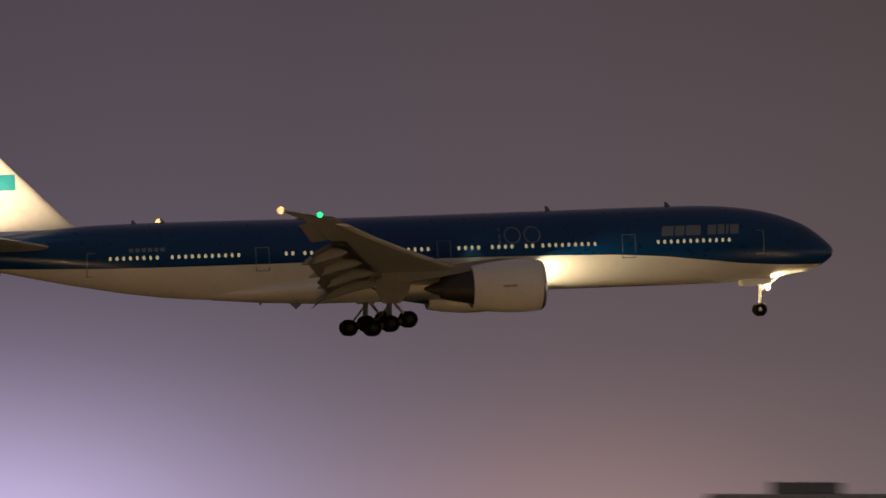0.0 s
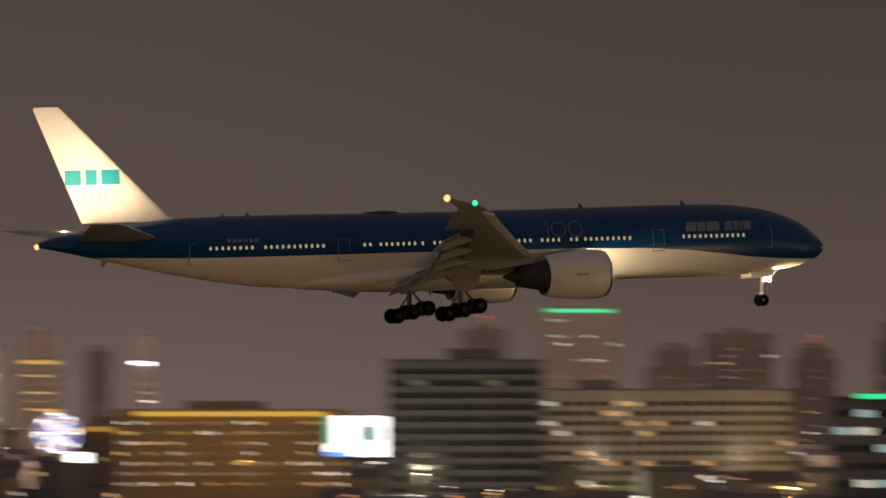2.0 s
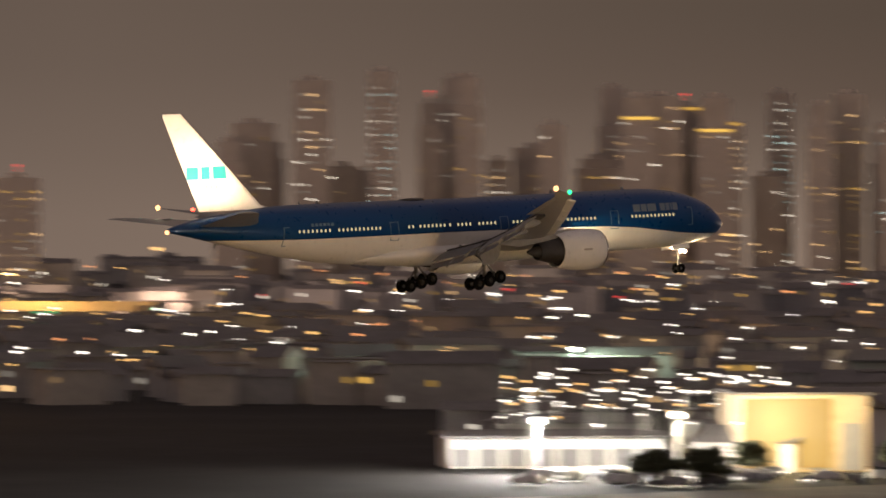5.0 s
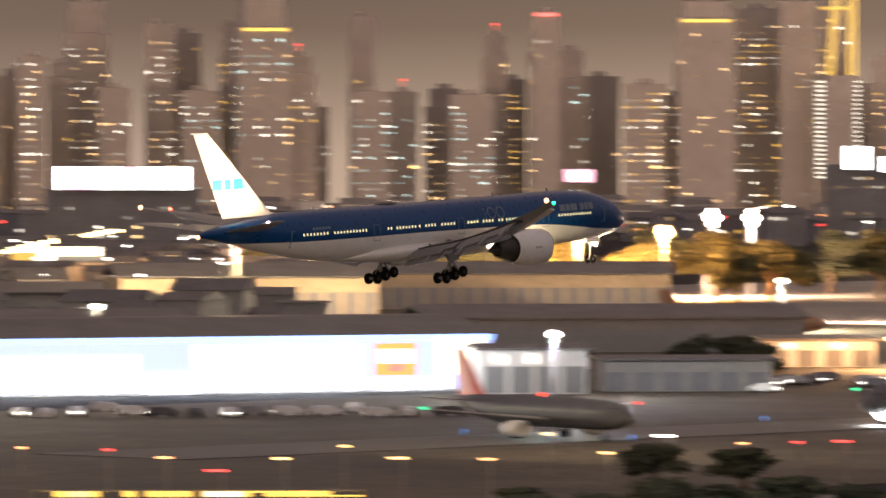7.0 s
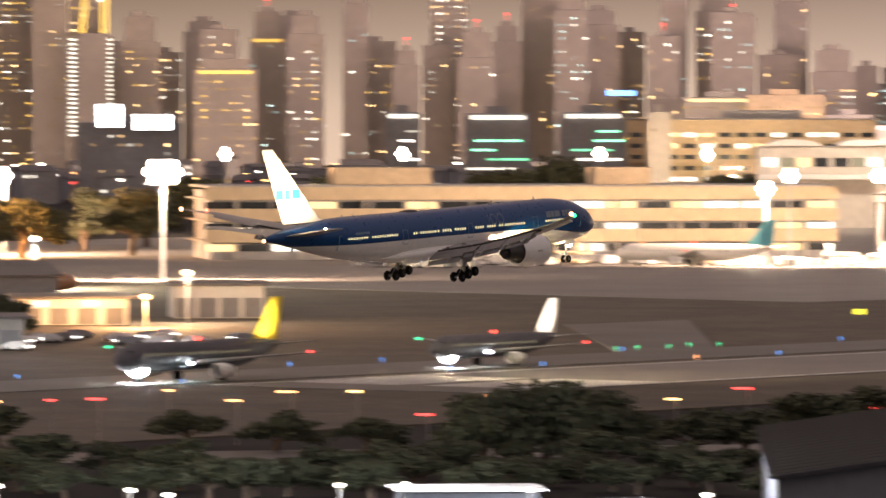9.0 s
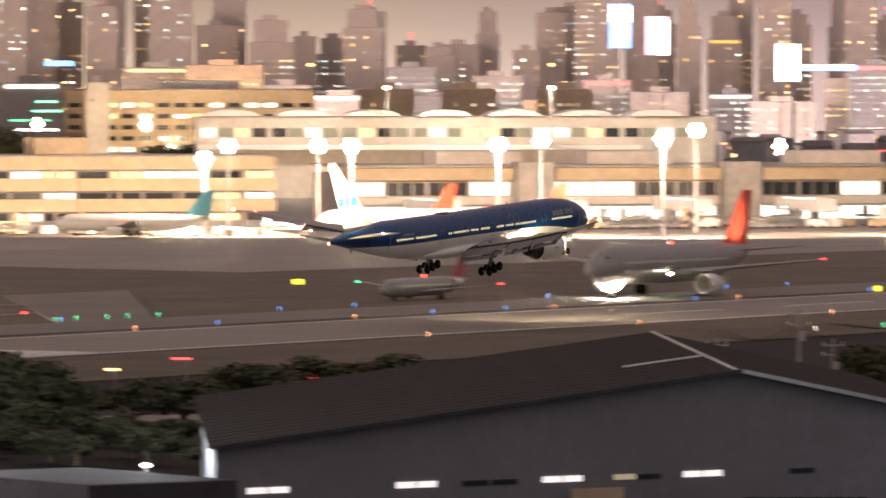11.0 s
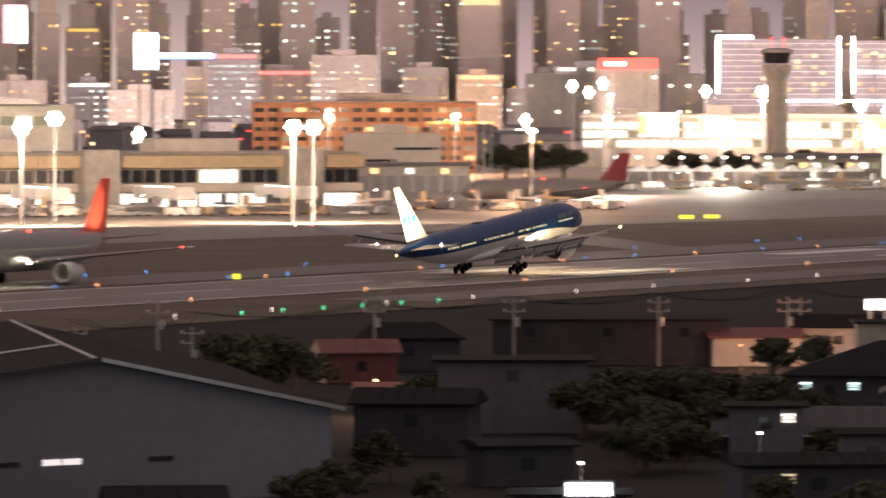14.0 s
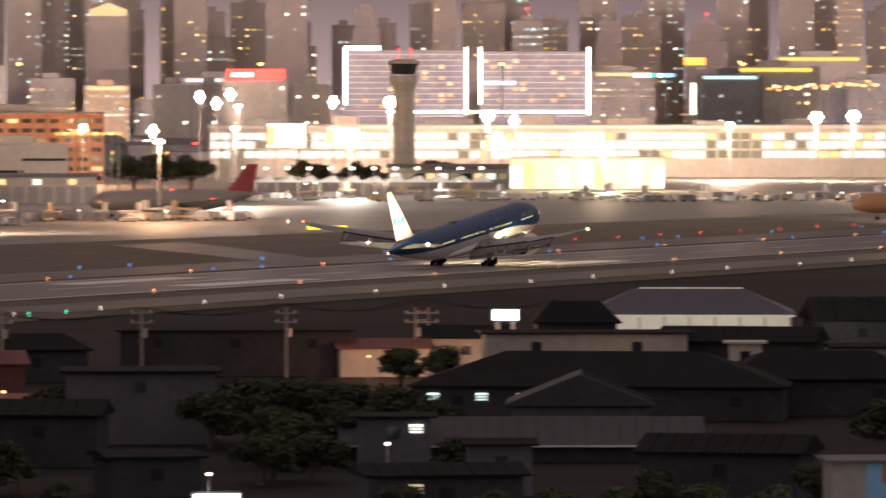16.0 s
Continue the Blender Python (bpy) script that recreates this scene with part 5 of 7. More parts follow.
sign(61.35, 2950, 0.5, 0.09, 0.14, "screen_blue", "long low violet and white roof sign", split=(("screen_white", 0.1, 0.95, 0.4, 1.0),))
sign(55.32, 3000, 0.22, 0.13, 0.17, "neon_blue", "glowing blue roof sign")
for az, w, el, m, lab in ((53.6, 0.26, 0.0, "win_green", "green-lit"), (54.35, 0.5, -0.01, "win_green", "green-lit"), (55.1, 0.5, 0.0, "win_green", "green-lit")):
    tower(az, 2650, w, el, int(az * 10), 20, "grey", (m, "win_white"), 0.8, 3.4, strip=True, label="%s office block with rows of windows" % lab, cat="office building", crown="win_white", setback=False)
glazed_block(56.35, 1.95, 2500, -0.06, 20, 3.8, "tan", 0.35, ("win_white", "win_warm"), 14, "long pale hotel block with banded floors and lit windows", seed=23)
tower(55.62, 2490, 0.17, 0.0, 229, 20, "pale", ("win_warm",), 0.2, label="pale end block of the hotel", cat="hotel", setback=False)
for a in (57.9, 58.55, 59.3):
    tower(a, 2900, 0.42, -0.05, int(a * 10), 22, "tan", ("win_white", "win_warm"), 0.4, 3.6, label="mid-rise block with lit windows behind the terminal", cat="building", setback=False)


def vaulted_hall():
    d = 2280
    deg = d * radians(1)
    r = thing("vaulted_hall", spot(58.3, d, 0, 3), "long hall under a row of shallow white roof vaults", "terminal")
    z = top(d, -0.27)
    part("wall", Shape().brick(-1.9 * deg, 0, -0.3, 2.2 * deg, 36, z, 0.2), "pale", r)
    bay = 0.557 * deg
    vault = Shape().rings([[(bay * 0.38 * math.cos(math.pi * q / 12), y, z + 0.2 + 2.0 * math.sin(math.pi * q / 12)) for q in range(13)] for y in (-4, 30)]).mesh("roof_vault", M["white"], True)
    for k in range(7):
        share("roof_vault", vault, r, (-1.62 * deg + bay * k, 0, 0))
        for q in range(4):
            lit = (k * 3 + q) % 5
            part("glazed_bay", Shape().box(-1.86 * deg + bay * (k + q * 0.24), -0.3, top(d, -0.43), -1.86 * deg + bay * (k + q * 0.24 + 0.2), -0.02, top(d, -0.36)), ("win_white", "win_dim", "win_warm", "glass", "win_dim")[lit], r)
    part("canopy", Shape().brick(-1.9 * deg, -9, top(d, -0.53), 1.6 * deg, -0.4, top(d, -0.49), 0.15), "white", r, "white canopy edge")


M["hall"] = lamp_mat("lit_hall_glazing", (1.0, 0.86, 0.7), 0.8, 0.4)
vaulted_hall()
# azimuth 60 to 70
glazed_block(62.78, 1.76, 2600, -0.25, 24, 3.4, "brick", 0.16, ("win_warm", "win_dim", "win_dim"), 16, "long orange brick building with rows of windows", False, seed=232)
tower(63.0, 2200, 0.75, -0.49, 233, 16, "pale", ("win_white", "glass"), 0.95, 3.6, strip=True, label="low white office with ribbon windows", cat="office building", setback=False)
tower(63.7, 3650, 0.34, 0.52, 234, 24, mats=("win_gold", "win_warm", "win_white"), dens=0.6, setback=False, label="hotel tower with a glowing gold crown", cat="hotel")
part_ = thing("hotel_crown", spot(63.7, 3634), "glowing barrel-shaped roof crown of lamps", "roof crown")
for k in range(9):
    part("lamp_rib", Shape().box(-8.4 + 2.1 * k - 0.8, -1, top(3634, 0.52), -8.4 + 2.1 * k + 0.8, 1, top(3634, 0.62 - 0.012 * abs(k - 4))), "win_warm", part_)
part("crown_base", Shape().box(-9.5, -0.5, 20, 9.5, 4, top(3634, 0.52)), "haze_wall", part_)
tower(64.85, 2900, 0.5, 0.05, 235, 22, "pale", ("win_warm", "win_white"), 0.4, crown="neon_red", label="hotel block with a red neon roof sign", cat="hotel", setback=False)
sign(64.86, 2884, 0.46, 0.02, 0.1, "sign_red", "large glowing red roof sign", "roof_sign", split=(("screen_white", 0.1, 0.45, 0.25, 0.6),))
for a in (64.2, 64.5, 65.3):
    tower(a, 2950, 0.28, -0.02, int(a * 10), 18, "pale", ("win_warm", "win_white"), 0.3, label="pale mid-rise block with lit windows", cat="building", setback=False)
tower(69.3, 3660, 0.75, 0.2, 240, 24, "pale", ("win_warm", "win_white"), 0.3, label="mid-rise block with lit windows", cat="building", crown="neon_gold")
tower(68.6, 3070, 0.5, 0.06, 241, 24, "grey", ("win_white", "win_cool"), 0.35, label="mid-rise block with a coloured roof strip", cat="building", crown="win_cool")
tower(68.95, 3080, 0.7, 0.12, 243, 24, "pale", ("win_warm", "win_white"), 0.5, 3.6, label="mid-rise block with an orange roof sign", cat="building", crown="neon_gold", setback=False)
tower(69.54, 3660, 0.2, 0.95, 242, 22, mats=("win_gold", "win_warm"), dens=0.95, bay=2.6, label="slim tower with every window lit gold")


def neon_hall():
    r = thing("neon_resort", spot(66.5, 3250), "dark resort blocks outlined in white neon", "resort")
    d = 3250
    deg = d * radians(1)
    for x0, x1, e in ((-0.95, 0.02, 0.25), (0.13, 1.0, 0.24)):
        z = top(d, e)
        blk = part("block", Shape().brick(x0 * deg, -14, -0.3, x1 * deg, 14, z, 0.3), "dark", r)
        rng = random.Random(int(x0 * 100))
        pane = {m: Shape().box(-1.1, -0.1, 0, 1.1, 0.05, 1.7).mesh("window", M[m]) for m in ("win_warm", "win_dim", "win_gold")}
        for i in range(11):
            for j in range(14):
                if rng.random() < 0.3:
                    share("window", pane[rng.choice(("win_warm", "win_dim", "win_dim", "win_gold"))], blk, ((x0 + (x1 - x0) * (j + 0.7) / 14.6) * deg, -14, 22 + i * 2.5))
        for i in range(12):
            part("floor_band", Shape().box(x0 * deg + 1.5, -14.25, 20.6 + i * 2.5, x1 * deg - 1.5, -14.02, 20.95 + i * 2.5), "grey", blk)
    for x in (-0.93, 0.02, 0.13, 0.98):
        part("neon_strip", Shape().box(x * deg - 0.5, -14.8, top(d, -0.18 if x in (0.13, -0.93) else -0.26), x * deg + 0.5, -14.1, top(d, 0.27)), "neon_white", r, "white neon strip")
    part("neon_strip", Shape().box(-0.6 * deg, -14.8, top(d, -0.245), 0.96 * deg, -14.1, top(d, -0.228)), "neon_white", r)
    part("neon_strip", Shape().box(0.13 * deg, -14.8, top(d, -0.02), 0.4 * deg, -14.1, top(d, 0.0)), "neon_white", r)
    part("neon_sign", Shape().box(-0.93 * deg, -14.8, top(d, 0.25), -0.66 * deg, -14.1, top(d, 0.28)), "neon_white", r)


neon_hall()


def control_tower():
    d = 2600
    z = top(d, 0.2)
    r = thing("control_tower", spot(66.03, d), "slender concrete control tower with a dark glazed cab", "control tower")
    part("shaft", Shape().lathe((0, 0, -0.3), (0, 0, 50), [(0, 4.2), (z - 12, 3.6), (z - 9, 5.0), (z - 6.5, 5.2)], 12, True), "concrete", r)
    part("cab", Shape().lathe((0, 0, z - 6.5), (0, 0, z), [(0, 4.4), (4.0, 5.4)], 12, True), "glass", r, "dark glazed cab")
    part("cab_roof", Shape().lathe((0, 0, z - 2.6), (0, 0, z), [(0, 5.8), (0.7, 5.8), (1.6, 3.0)], 12, True), "concrete", r)
    for x in (-2, 2.5):
        part("aerial", Shape().tube((x, 0, z - 1.5), (x, 0, z + 2.5), 0.12, n=5).lathe((x, 0, z + 2.3), (x, 0, z + 3), [(0, 0.3), (0.3, 0.5), (0.7, 0.1)], 6), "lamp_red", r)


control_tower()


def tree_mesh(seed, h, spread, leaves):
    """A forked trunk and a broad uneven crown of leaf clumps that hangs low."""
    rng = random.Random(seed)
    tr = Shape().tube((0, 0, -0.3), (0.15, 0.1, h * 0.3), 0.045 * h, 0.03 * h, 8)
    lumps = []
    for k in range(12):
        a, e = rng.uniform(0, math.tau), rng.uniform(0.05, 1.35)
        p = Vector((0.15, 0.1, h * rng.uniform(0.15, 0.3)))
        q = p + Vector((math.cos(a) * math.cos(e) * spread, math.sin(a) * math.cos(e) * spread, math.sin(e) * h * 0.56))
        tr.tube(p, q, 0.018 * h, 0.005 * h, 6)
        rad = h * rng.uniform(0.11, 0.2)
        lumps.append((q, rad))
        lumps.append((p.lerp(q, rng.uniform(0.45, 0.75)) + Vector((0, 0, 0.06 * h)), rad * 1.05))
    cr = Shape()
    for k in range(leaves):
        c, rad = rng.choice(lumps)
        v = Vector((rng.gauss(0, 1), rng.gauss(0, 1), rng.gauss(0, 1))).normalized()
        p = c + Vector((v.x, v.y, v.z * 0.8)) * rad * rng.uniform(0.35, 1.1)
        u = Vector((rng.gauss(0, 1), rng.gauss(0, 1), rng.gauss(0, 1))).normalized()
        w = u.cross(v).normalized()
        sz = rng.uniform(0.02, 0.055) * h
        cr.add([p - u * sz, p + w * sz * 0.6, p + u * sz, p - w * sz * 0.6 + v * sz * 0.3], [(0, 1, 2, 3)])
    return tr.mesh("trunk", M["bark"], True), cr.mesh("crown", M["leaf"])


TREES = [tree_mesh(300 + k, 8.0, 2.6 + 0.5 * k, 3000) for k in range(4)]


def tree(az, d, h, k=0, yaw=0, wide=1.35):
    r = thing("tree", spot(az, d, 0, yaw) @ Matrix.Diagonal((h / 8 * wide, h / 8 * wide, h / 8, 1)), "dark leafy broad-crowned tree", "tree", "trees")
    share("trunk", TREES[k % 4][0], r)
    share("crown", TREES[k % 4][1], r)


# ---- hangars and the bright frontage, azimuth 41 to 52 ----
def frontage():
    a, b = Vector((741, 783, 0)), Vector((836, 742, 0))
    d = (b - a).normalized()
    mm = Matrix(((d.x, -d.y, 0, a.x), (d.y, d.x, 0, a.y), (0, 0, 1, 0), (0, 0, 0, 1)))
    ln = (b - a).length
    r = thing("lit_hangar", mm, "long hangar front glowing blue-white in place of floodlight", "hangar")
    part("wall", Shape().brick(0, 0, -0.3, ln, 40, 8.4, 0.2), "white", r)
    # fascia, door and wall panels glow; the lamps' wash is put into emission
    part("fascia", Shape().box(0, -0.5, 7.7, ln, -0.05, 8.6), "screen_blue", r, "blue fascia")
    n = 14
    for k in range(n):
        part("door_panel", Shape().box(ln * k / n + 0.1, -0.25, 0.3, ln * (k + 1) / n - 0.1, -0.02, 7.6), "front_blue", r, "door panel with blue floodlight put in as glow")
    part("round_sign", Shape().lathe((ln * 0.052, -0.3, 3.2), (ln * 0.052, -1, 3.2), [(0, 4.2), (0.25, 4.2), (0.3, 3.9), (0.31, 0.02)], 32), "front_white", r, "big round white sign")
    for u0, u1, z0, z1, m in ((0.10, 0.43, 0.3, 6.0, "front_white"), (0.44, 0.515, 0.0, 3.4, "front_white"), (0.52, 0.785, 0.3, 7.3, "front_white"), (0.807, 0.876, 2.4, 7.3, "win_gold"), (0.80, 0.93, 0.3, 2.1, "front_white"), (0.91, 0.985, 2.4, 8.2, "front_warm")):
        part("lit_panel", Shape().box(ln * u0, -0.5, z0, ln * u1, -0.26, z1), m, r, "wall panel with its floodlight put in as glow")
    part("picture_panel", Shape().box(ln * 0.815, -0.56, 4.2, ln * 0.868, -0.51, 6.4), "front_warm", r)
    part("picture_panel", Shape().box(ln * 0.83, -0.6, 3.0, ln * 0.855, -0.57, 4.0), "neon_red", r)
    part("roof", Shape().rings([[(-1, -1, 8.6), (ln + 1, -1, 8.6), (ln + 1, 41, 8.6), (-1, 41, 8.6)], [(-1, 15, 11.2), (ln + 1, 15, 11.2), (ln + 1, 25, 11.2), (-1, 25, 11.2)]]), "roof", r, "dark sheet roof")
    for k in range(9):
        part("lamp", Shape().box(ln * (k + 0.5) / 9 - 0.5, -3.5, 0.9, ln * (k + 0.5) / 9 + 0.5, -3.1, 1.4), "lamp_white", r)
        part("lamp_post", Shape().box(ln * (k + 0.5) / 9 - 0.08, -3.35, -0.3, ln * (k + 0.5) / 9 + 0.08, -3.2, 0.9), "steel", r)


# emission that replaces the floodlight on the hangar front
M["front_blue"] = lamp_mat("blue_floodlight_glow", (0.42, 0.48, 1.0), 0.62, sampled=True)
M["front_white"] = lamp_mat("white_floodlight_glow", (0.85, 0.88, 1.0), 2.2, sampled=True)
frontage()


def hangar(az, d, w, depth, h, rise, wall, label, yaw=0.0, seed=0, lit=()):
    r = thing("hangar", spot(az, d, 0, yaw), label, "hangar", "hangars and sheds")
    part("wall", Shape().brick(-w / 2, 0, -0.3, w / 2, depth, h, 0.2), wall, r)
    roof = Shape().rings([[(-w / 2 - 1, -1, h), (w / 2 + 1, -1, h), (w / 2 + 1, -1, h + 0.35), (-w / 2 - 1, -1, h + 0.35)],
                          [(-w / 2 - 1, depth / 2, h + rise), (w / 2 + 1, depth / 2, h + rise), (w / 2 + 1, depth / 2, h + rise + 0.35), (-w / 2 - 1, depth / 2, h + rise + 0.35)],
                          [(-w / 2 - 1, depth + 1, h), (w / 2 + 1, depth + 1, h), (w / 2 + 1, depth + 1, h + 0.35), (-w / 2 - 1, depth + 1, h + 0.35)]])
    part("roof", roof, "roof", r, "dark sheet roof")
    nb = int(w / 4)
    door = Shape().box(-1.6, -0.1, 0, 1.6, 0.05, h * 0.62).mesh("door_panel", M["grey"])
    for k in range(nb):
        share("door_panel", door, r, (-w / 2 + w * (k + 0.5) / nb, 0, 0))
    for k, m in lit:
        part("lit_window", Shape().box(-w / 2 + w * k, -0.15, h * 0.7, -w / 2 + w * k + 2.4, 0.05, h * 0.9), m, r)
    return r


hangar(63.05, 2160, 42, 12, 8.0, 0.6, "concrete", "low grey apron shed with lit windows", 0, lit=((0.1, "win_white"), (0.3, "win_warm"), (0.55, "win_white"), (0.8, "win_warm")))
hangar(46.5, 1620, 58, 36, 8.6, 2.8, "tan", "wide tan hangar in warm light with a dark roof", 6)
hangar(45.0, 1300, 46, 26, 6, 2, "concrete", "low grey hangar with a dark sheet roof", 8, lit=((0.2, "win_white"), (0.5, "win_warm")))
hangar(49.4, 1330, 70, 30, 6, 2.2, "grey", "long low shed with a dark sheet roof", 10)
hangar(49.95, 1112, 26, 14, 4.6, 0.4, "concrete", "low blank grey wall of a cargo yard", 6)
hangar(51.0, 1240, 19, 14, 4.4, 0.5, "white", "low white office with strip windows", 6, lit=((0.15, "win_white"), (0.6, "win_white")))
hangar(52.15, 1280, 16, 16, 5.6, 0.5, "white", "plain pale box-shaped cargo store", 4)
hangar(48.75, 1100, 16, 14, 6.5, 0.6, "white", "white shed lit by a bright lamp", 8, lit=((0.1, "win_white"), (0.4, "win_white")))
hangar(44.2, 1520, 60, 30, 7, 2, "concrete", "low warehouse with a dark roof", 0, lit=((0.3, "win_white"), (0.6, "screen_blue")))
hangar(48.3, 1700, 90, 30, 8, 2.6, "tan", "tan hangar under orange lamps", 0)
hangar(41.0, 1560, 30, 16, 8, 1.0, "white", "pale green-lit hall far beyond the yard", 0)
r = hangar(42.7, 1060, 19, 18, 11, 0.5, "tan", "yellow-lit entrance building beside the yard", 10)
# yellow wash put into the wall as window-gold glow
part("lit_front", Shape().box(-9, -0.3, 0.4, 4, -0.12, 10.4), "win_gold", r, "front glowing yellow in place of a lamp's wash")
# bare light added before the front, without a fixture
la = bpy.data.lights.new("entrance_fill_lamp", "POINT")
la.energy, la.color, la.shadow_soft_size = 9000, (1.0, 0.72, 0.3), 0.5
new("entrance_fill_lamp", la).matrix_basis = r.matrix_basis @ pose(-3, -10, 7)


def car(m, color, lit, label="parked car"):
    r = thing("parked_car", m, label, "car", "parked cars")
    part("body", Shape().rings([[(-2.2, -0.9, 0.3), (2.2, -0.9, 0.3), (2.2, 0.9, 0.3), (-2.2, 0.9, 0.3)], [(-2.2, -0.9, 0.9), (2.2, -0.9, 0.85), (2.2, 0.9, 0.85), (-2.2, 0.9, 0.9)],
                                [(-1.6, -0.75, 1.45), (0.7, -0.75, 1.45), (0.7, 0.75, 1.45), (-1.6, 0.75, 1.45)]]), color, r, "", True)
    for x in (-1.4, 1.4):
        for y in (-0.9, 0.9):
            part("wheel", Shape().tube((x, y - 0.1, 0.3), (x, y + 0.1, 0.3), 0.32, n=12), "rubber", r)
    if lit:
        for y in (-0.6, 0.6):
            part("headlight", Shape().box(-2.26, y - 0.18, 0.6, -2.18, y + 0.18, 0.8), "lamp_white", r)


cr = random.Random(5)
tk0 = random.Random(6)
for k in range(34):
    az = 41.2 + 8.3 * k / 34 + cr.uniform(-0.08, 0.08)
    car(spot(az, 1010 + cr.uniform(-14, 14), -0.1, 90 * cr.choice((0, 1)) + cr.uniform(-8, 8)), cr.choice(("white", "grey", "white", "dark")), cr.random() < 0.5, "small parked car beside the hangar road")
hangar(40.75, 1075, 32, 16, 4.2, 0.6, "white", "low white canopy hall flooded with light", 6, lit=((0.1, "screen_white"), (0.3, "screen_white"), (0.5, "screen_white"), (0.7, "screen_white")))
# several of these lamps are added to brighten hangars, trees and halls
for az, d, z, e, c in ((40.6, 1045, 7, 80000, (1.0, 0.95, 0.88)), (41.7, 1040, 8, 45000, (1.0, 0.86, 0.6)), (46.4, 1575, 16, 150000, (1.0, 0.7, 0.4)), (48.9, 1075, 9, 14000, (0.9, 0.93, 1.0)), (51.57, 1225, 4.5, 22000, (1.0, 0.5, 0.2)), (50.7, 1500, 9.5, 60000, (1.0, 0.85, 0.6)), (40.9, 1520, 9, 30000, (0.75, 1.0, 0.75)), (56.2, 2440, 14, 45000, (1.0, 0.72, 0.46)), (57.9, 2235, 34, 40000, (1.0, 0.8, 0.6)), (59.2, 2235, 34, 40000, (1.0, 0.8, 0.6)), (45.3, 1270, 9, 16000, (1.0, 0.8, 0.6)), (47.6, 1840, 12, 160000, (1.0, 0.6, 0.3)), (50.1, 1850, 12, 170000, (1.0, 0.62, 0.36)), (52.9, 2150, 14, 120000, (1.0, 0.68, 0.44)), (51.9, 1250, 8, 12000, (1.0, 0.75, 0.5))):
    rr = thing("yard_light", spot(az, d), "yard lamp on a tall post, some added as fill", "street lamp", "yard lamps")
    part("post", Shape().tube((0, 0, -0.3), (0, 0, z), 0.2, 0.12, 8), "steel", rr)
    part("lamp", Shape().lathe((0, 0, z), (0, 0, z + 2), [(0, 0.3), (0.3, 0.9), (0.8, 0.9), (1.1, 0.1)], 10), "lamp_white" if c[2] > 0.5 else "lamp_orange" if c[1] < 0.52 else "lamp_warm", rr)
    la = bpy.data.lights.new("yard_lamp", "POINT")
    la.energy, la.color, la.shadow_soft_size = e, c, 0.8
    new("yard_lamp", la).matrix_basis = rr.matrix_basis @ pose(0, -1.5, z + 1)
for k in range(26):
    az = 40.3 + 2.2 * tk0.random()
    car(spot(az, 1030 + tk0.uniform(-30, 10), -0.1, tk0.uniform(0, 180)), tk0.choice(("white", "grey", "white")), tk0.random() < 0.6, "parked car in a brightly lit yard")
for k in range(20):
    car(spot(50.5 + 1.9 * tk0.random(), 1130 + tk0.uniform(-30, 40), -0.1, tk0.uniform(0, 180)), tk0.choice(("white", "grey", "white")), True, "service car parked on the cargo apron")
low_city(40.3, 42.6, 1060, 1250, 12, 16, 3, 5, 0.9, ("win_white", "win_gold"), 120, ("lamp_white", "lamp_warm", "lamp_white"), label="busy lit yard beside the hangars")

tk = random.Random(9)
for k in range(18):
    tree(46.6 + 5.8 * k / 18 + tk.uniform(-0.2, 0.2), 1900 + tk.uniform(-120, 200), tk.uniform(14, 20), k, tk.uniform(0, 360))
for az, d, h in ((43.45, 1040, 6), (42.3, 1035, 6), (41.9, 1000, 6), (41.6, 1005, 5), (50.1, 1150, 8.5), (50.35, 1155, 8.6), (50.5, 1150, 7.5), (49.95, 1150, 7.0), (41.5, 1015, 5), (42.0, 1012, 5.5), (54.5, 2300, 21), (54.75, 2310, 23), (55.0, 2300, 21), (54.2, 2310, 18), (56.1, 2300, 19), (56.4, 2310, 18), (53.0, 2250, 17), (52.6, 2260, 16)):
    tree(az, d, h, int(az * 7), az * 40)
# near trees below the airfield edge
for az, d, h in ((54.72, 740, 9.2), (54.4, 735, 8.0), (55.1, 745, 8.0), (54.1, 760, 5.0), (55.9, 760, 5.4), (56.3, 765, 5.2), (53.3, 770, 4.4), (52.6, 780, 4.6), (51.9, 790, 4.0), (50.4, 790, 5.0), (49.7, 800, 5.0), (56.9, 780, 7.0), (57.4, 790, 7.0), (57.9, 800, 6.5)):
    tree(az, d, h, int(az * 10), az * 33, 1.35 if h > 7 else 2.1)
for k in range(46):
    az = 48.6 + 8.6 * k / 46 + tk.uniform(-0.1, 0.1)
    tree(az, 700 + tk.uniform(-22, 28), tk.uniform(3.0, 4.8), k, tk.uniform(0, 360), 2.3)
for az, d, h in ((54.5, 735, 9.6), (54.95, 740, 9.0), (54.25, 730, 8.2), (55.25, 745, 7.6)):
    tree(az, d, h, int(az * 12), az * 50)
for k in range(22):
    az, d = 44.55 + 0.95 * (k // 2) / 11, 2000 + 600 * (k // 2) / 11
    rr = thing("street_lamp", spot(az + 0.05 * (k % 2), d), "sodium street lamp along a straight road", "street lamp", "street lamps")
    part("post", Shape().tube((0, 0, -0.3), (0, 0, 9), 0.15, 0.1, 6), "steel", rr)
    part("lamp", Shape().box(-1.3, -0.6, 9, 1.3, 0.6, 9.8), "lamp_sodium", rr)
# road beside the near fence
sheet("road", [(380, 640), (400, 652), (720, 395), (700, 383)], -0.2, "asphalt", "dark road along the near airfield fence", "road", 0.3)
rk = random.Random(31)
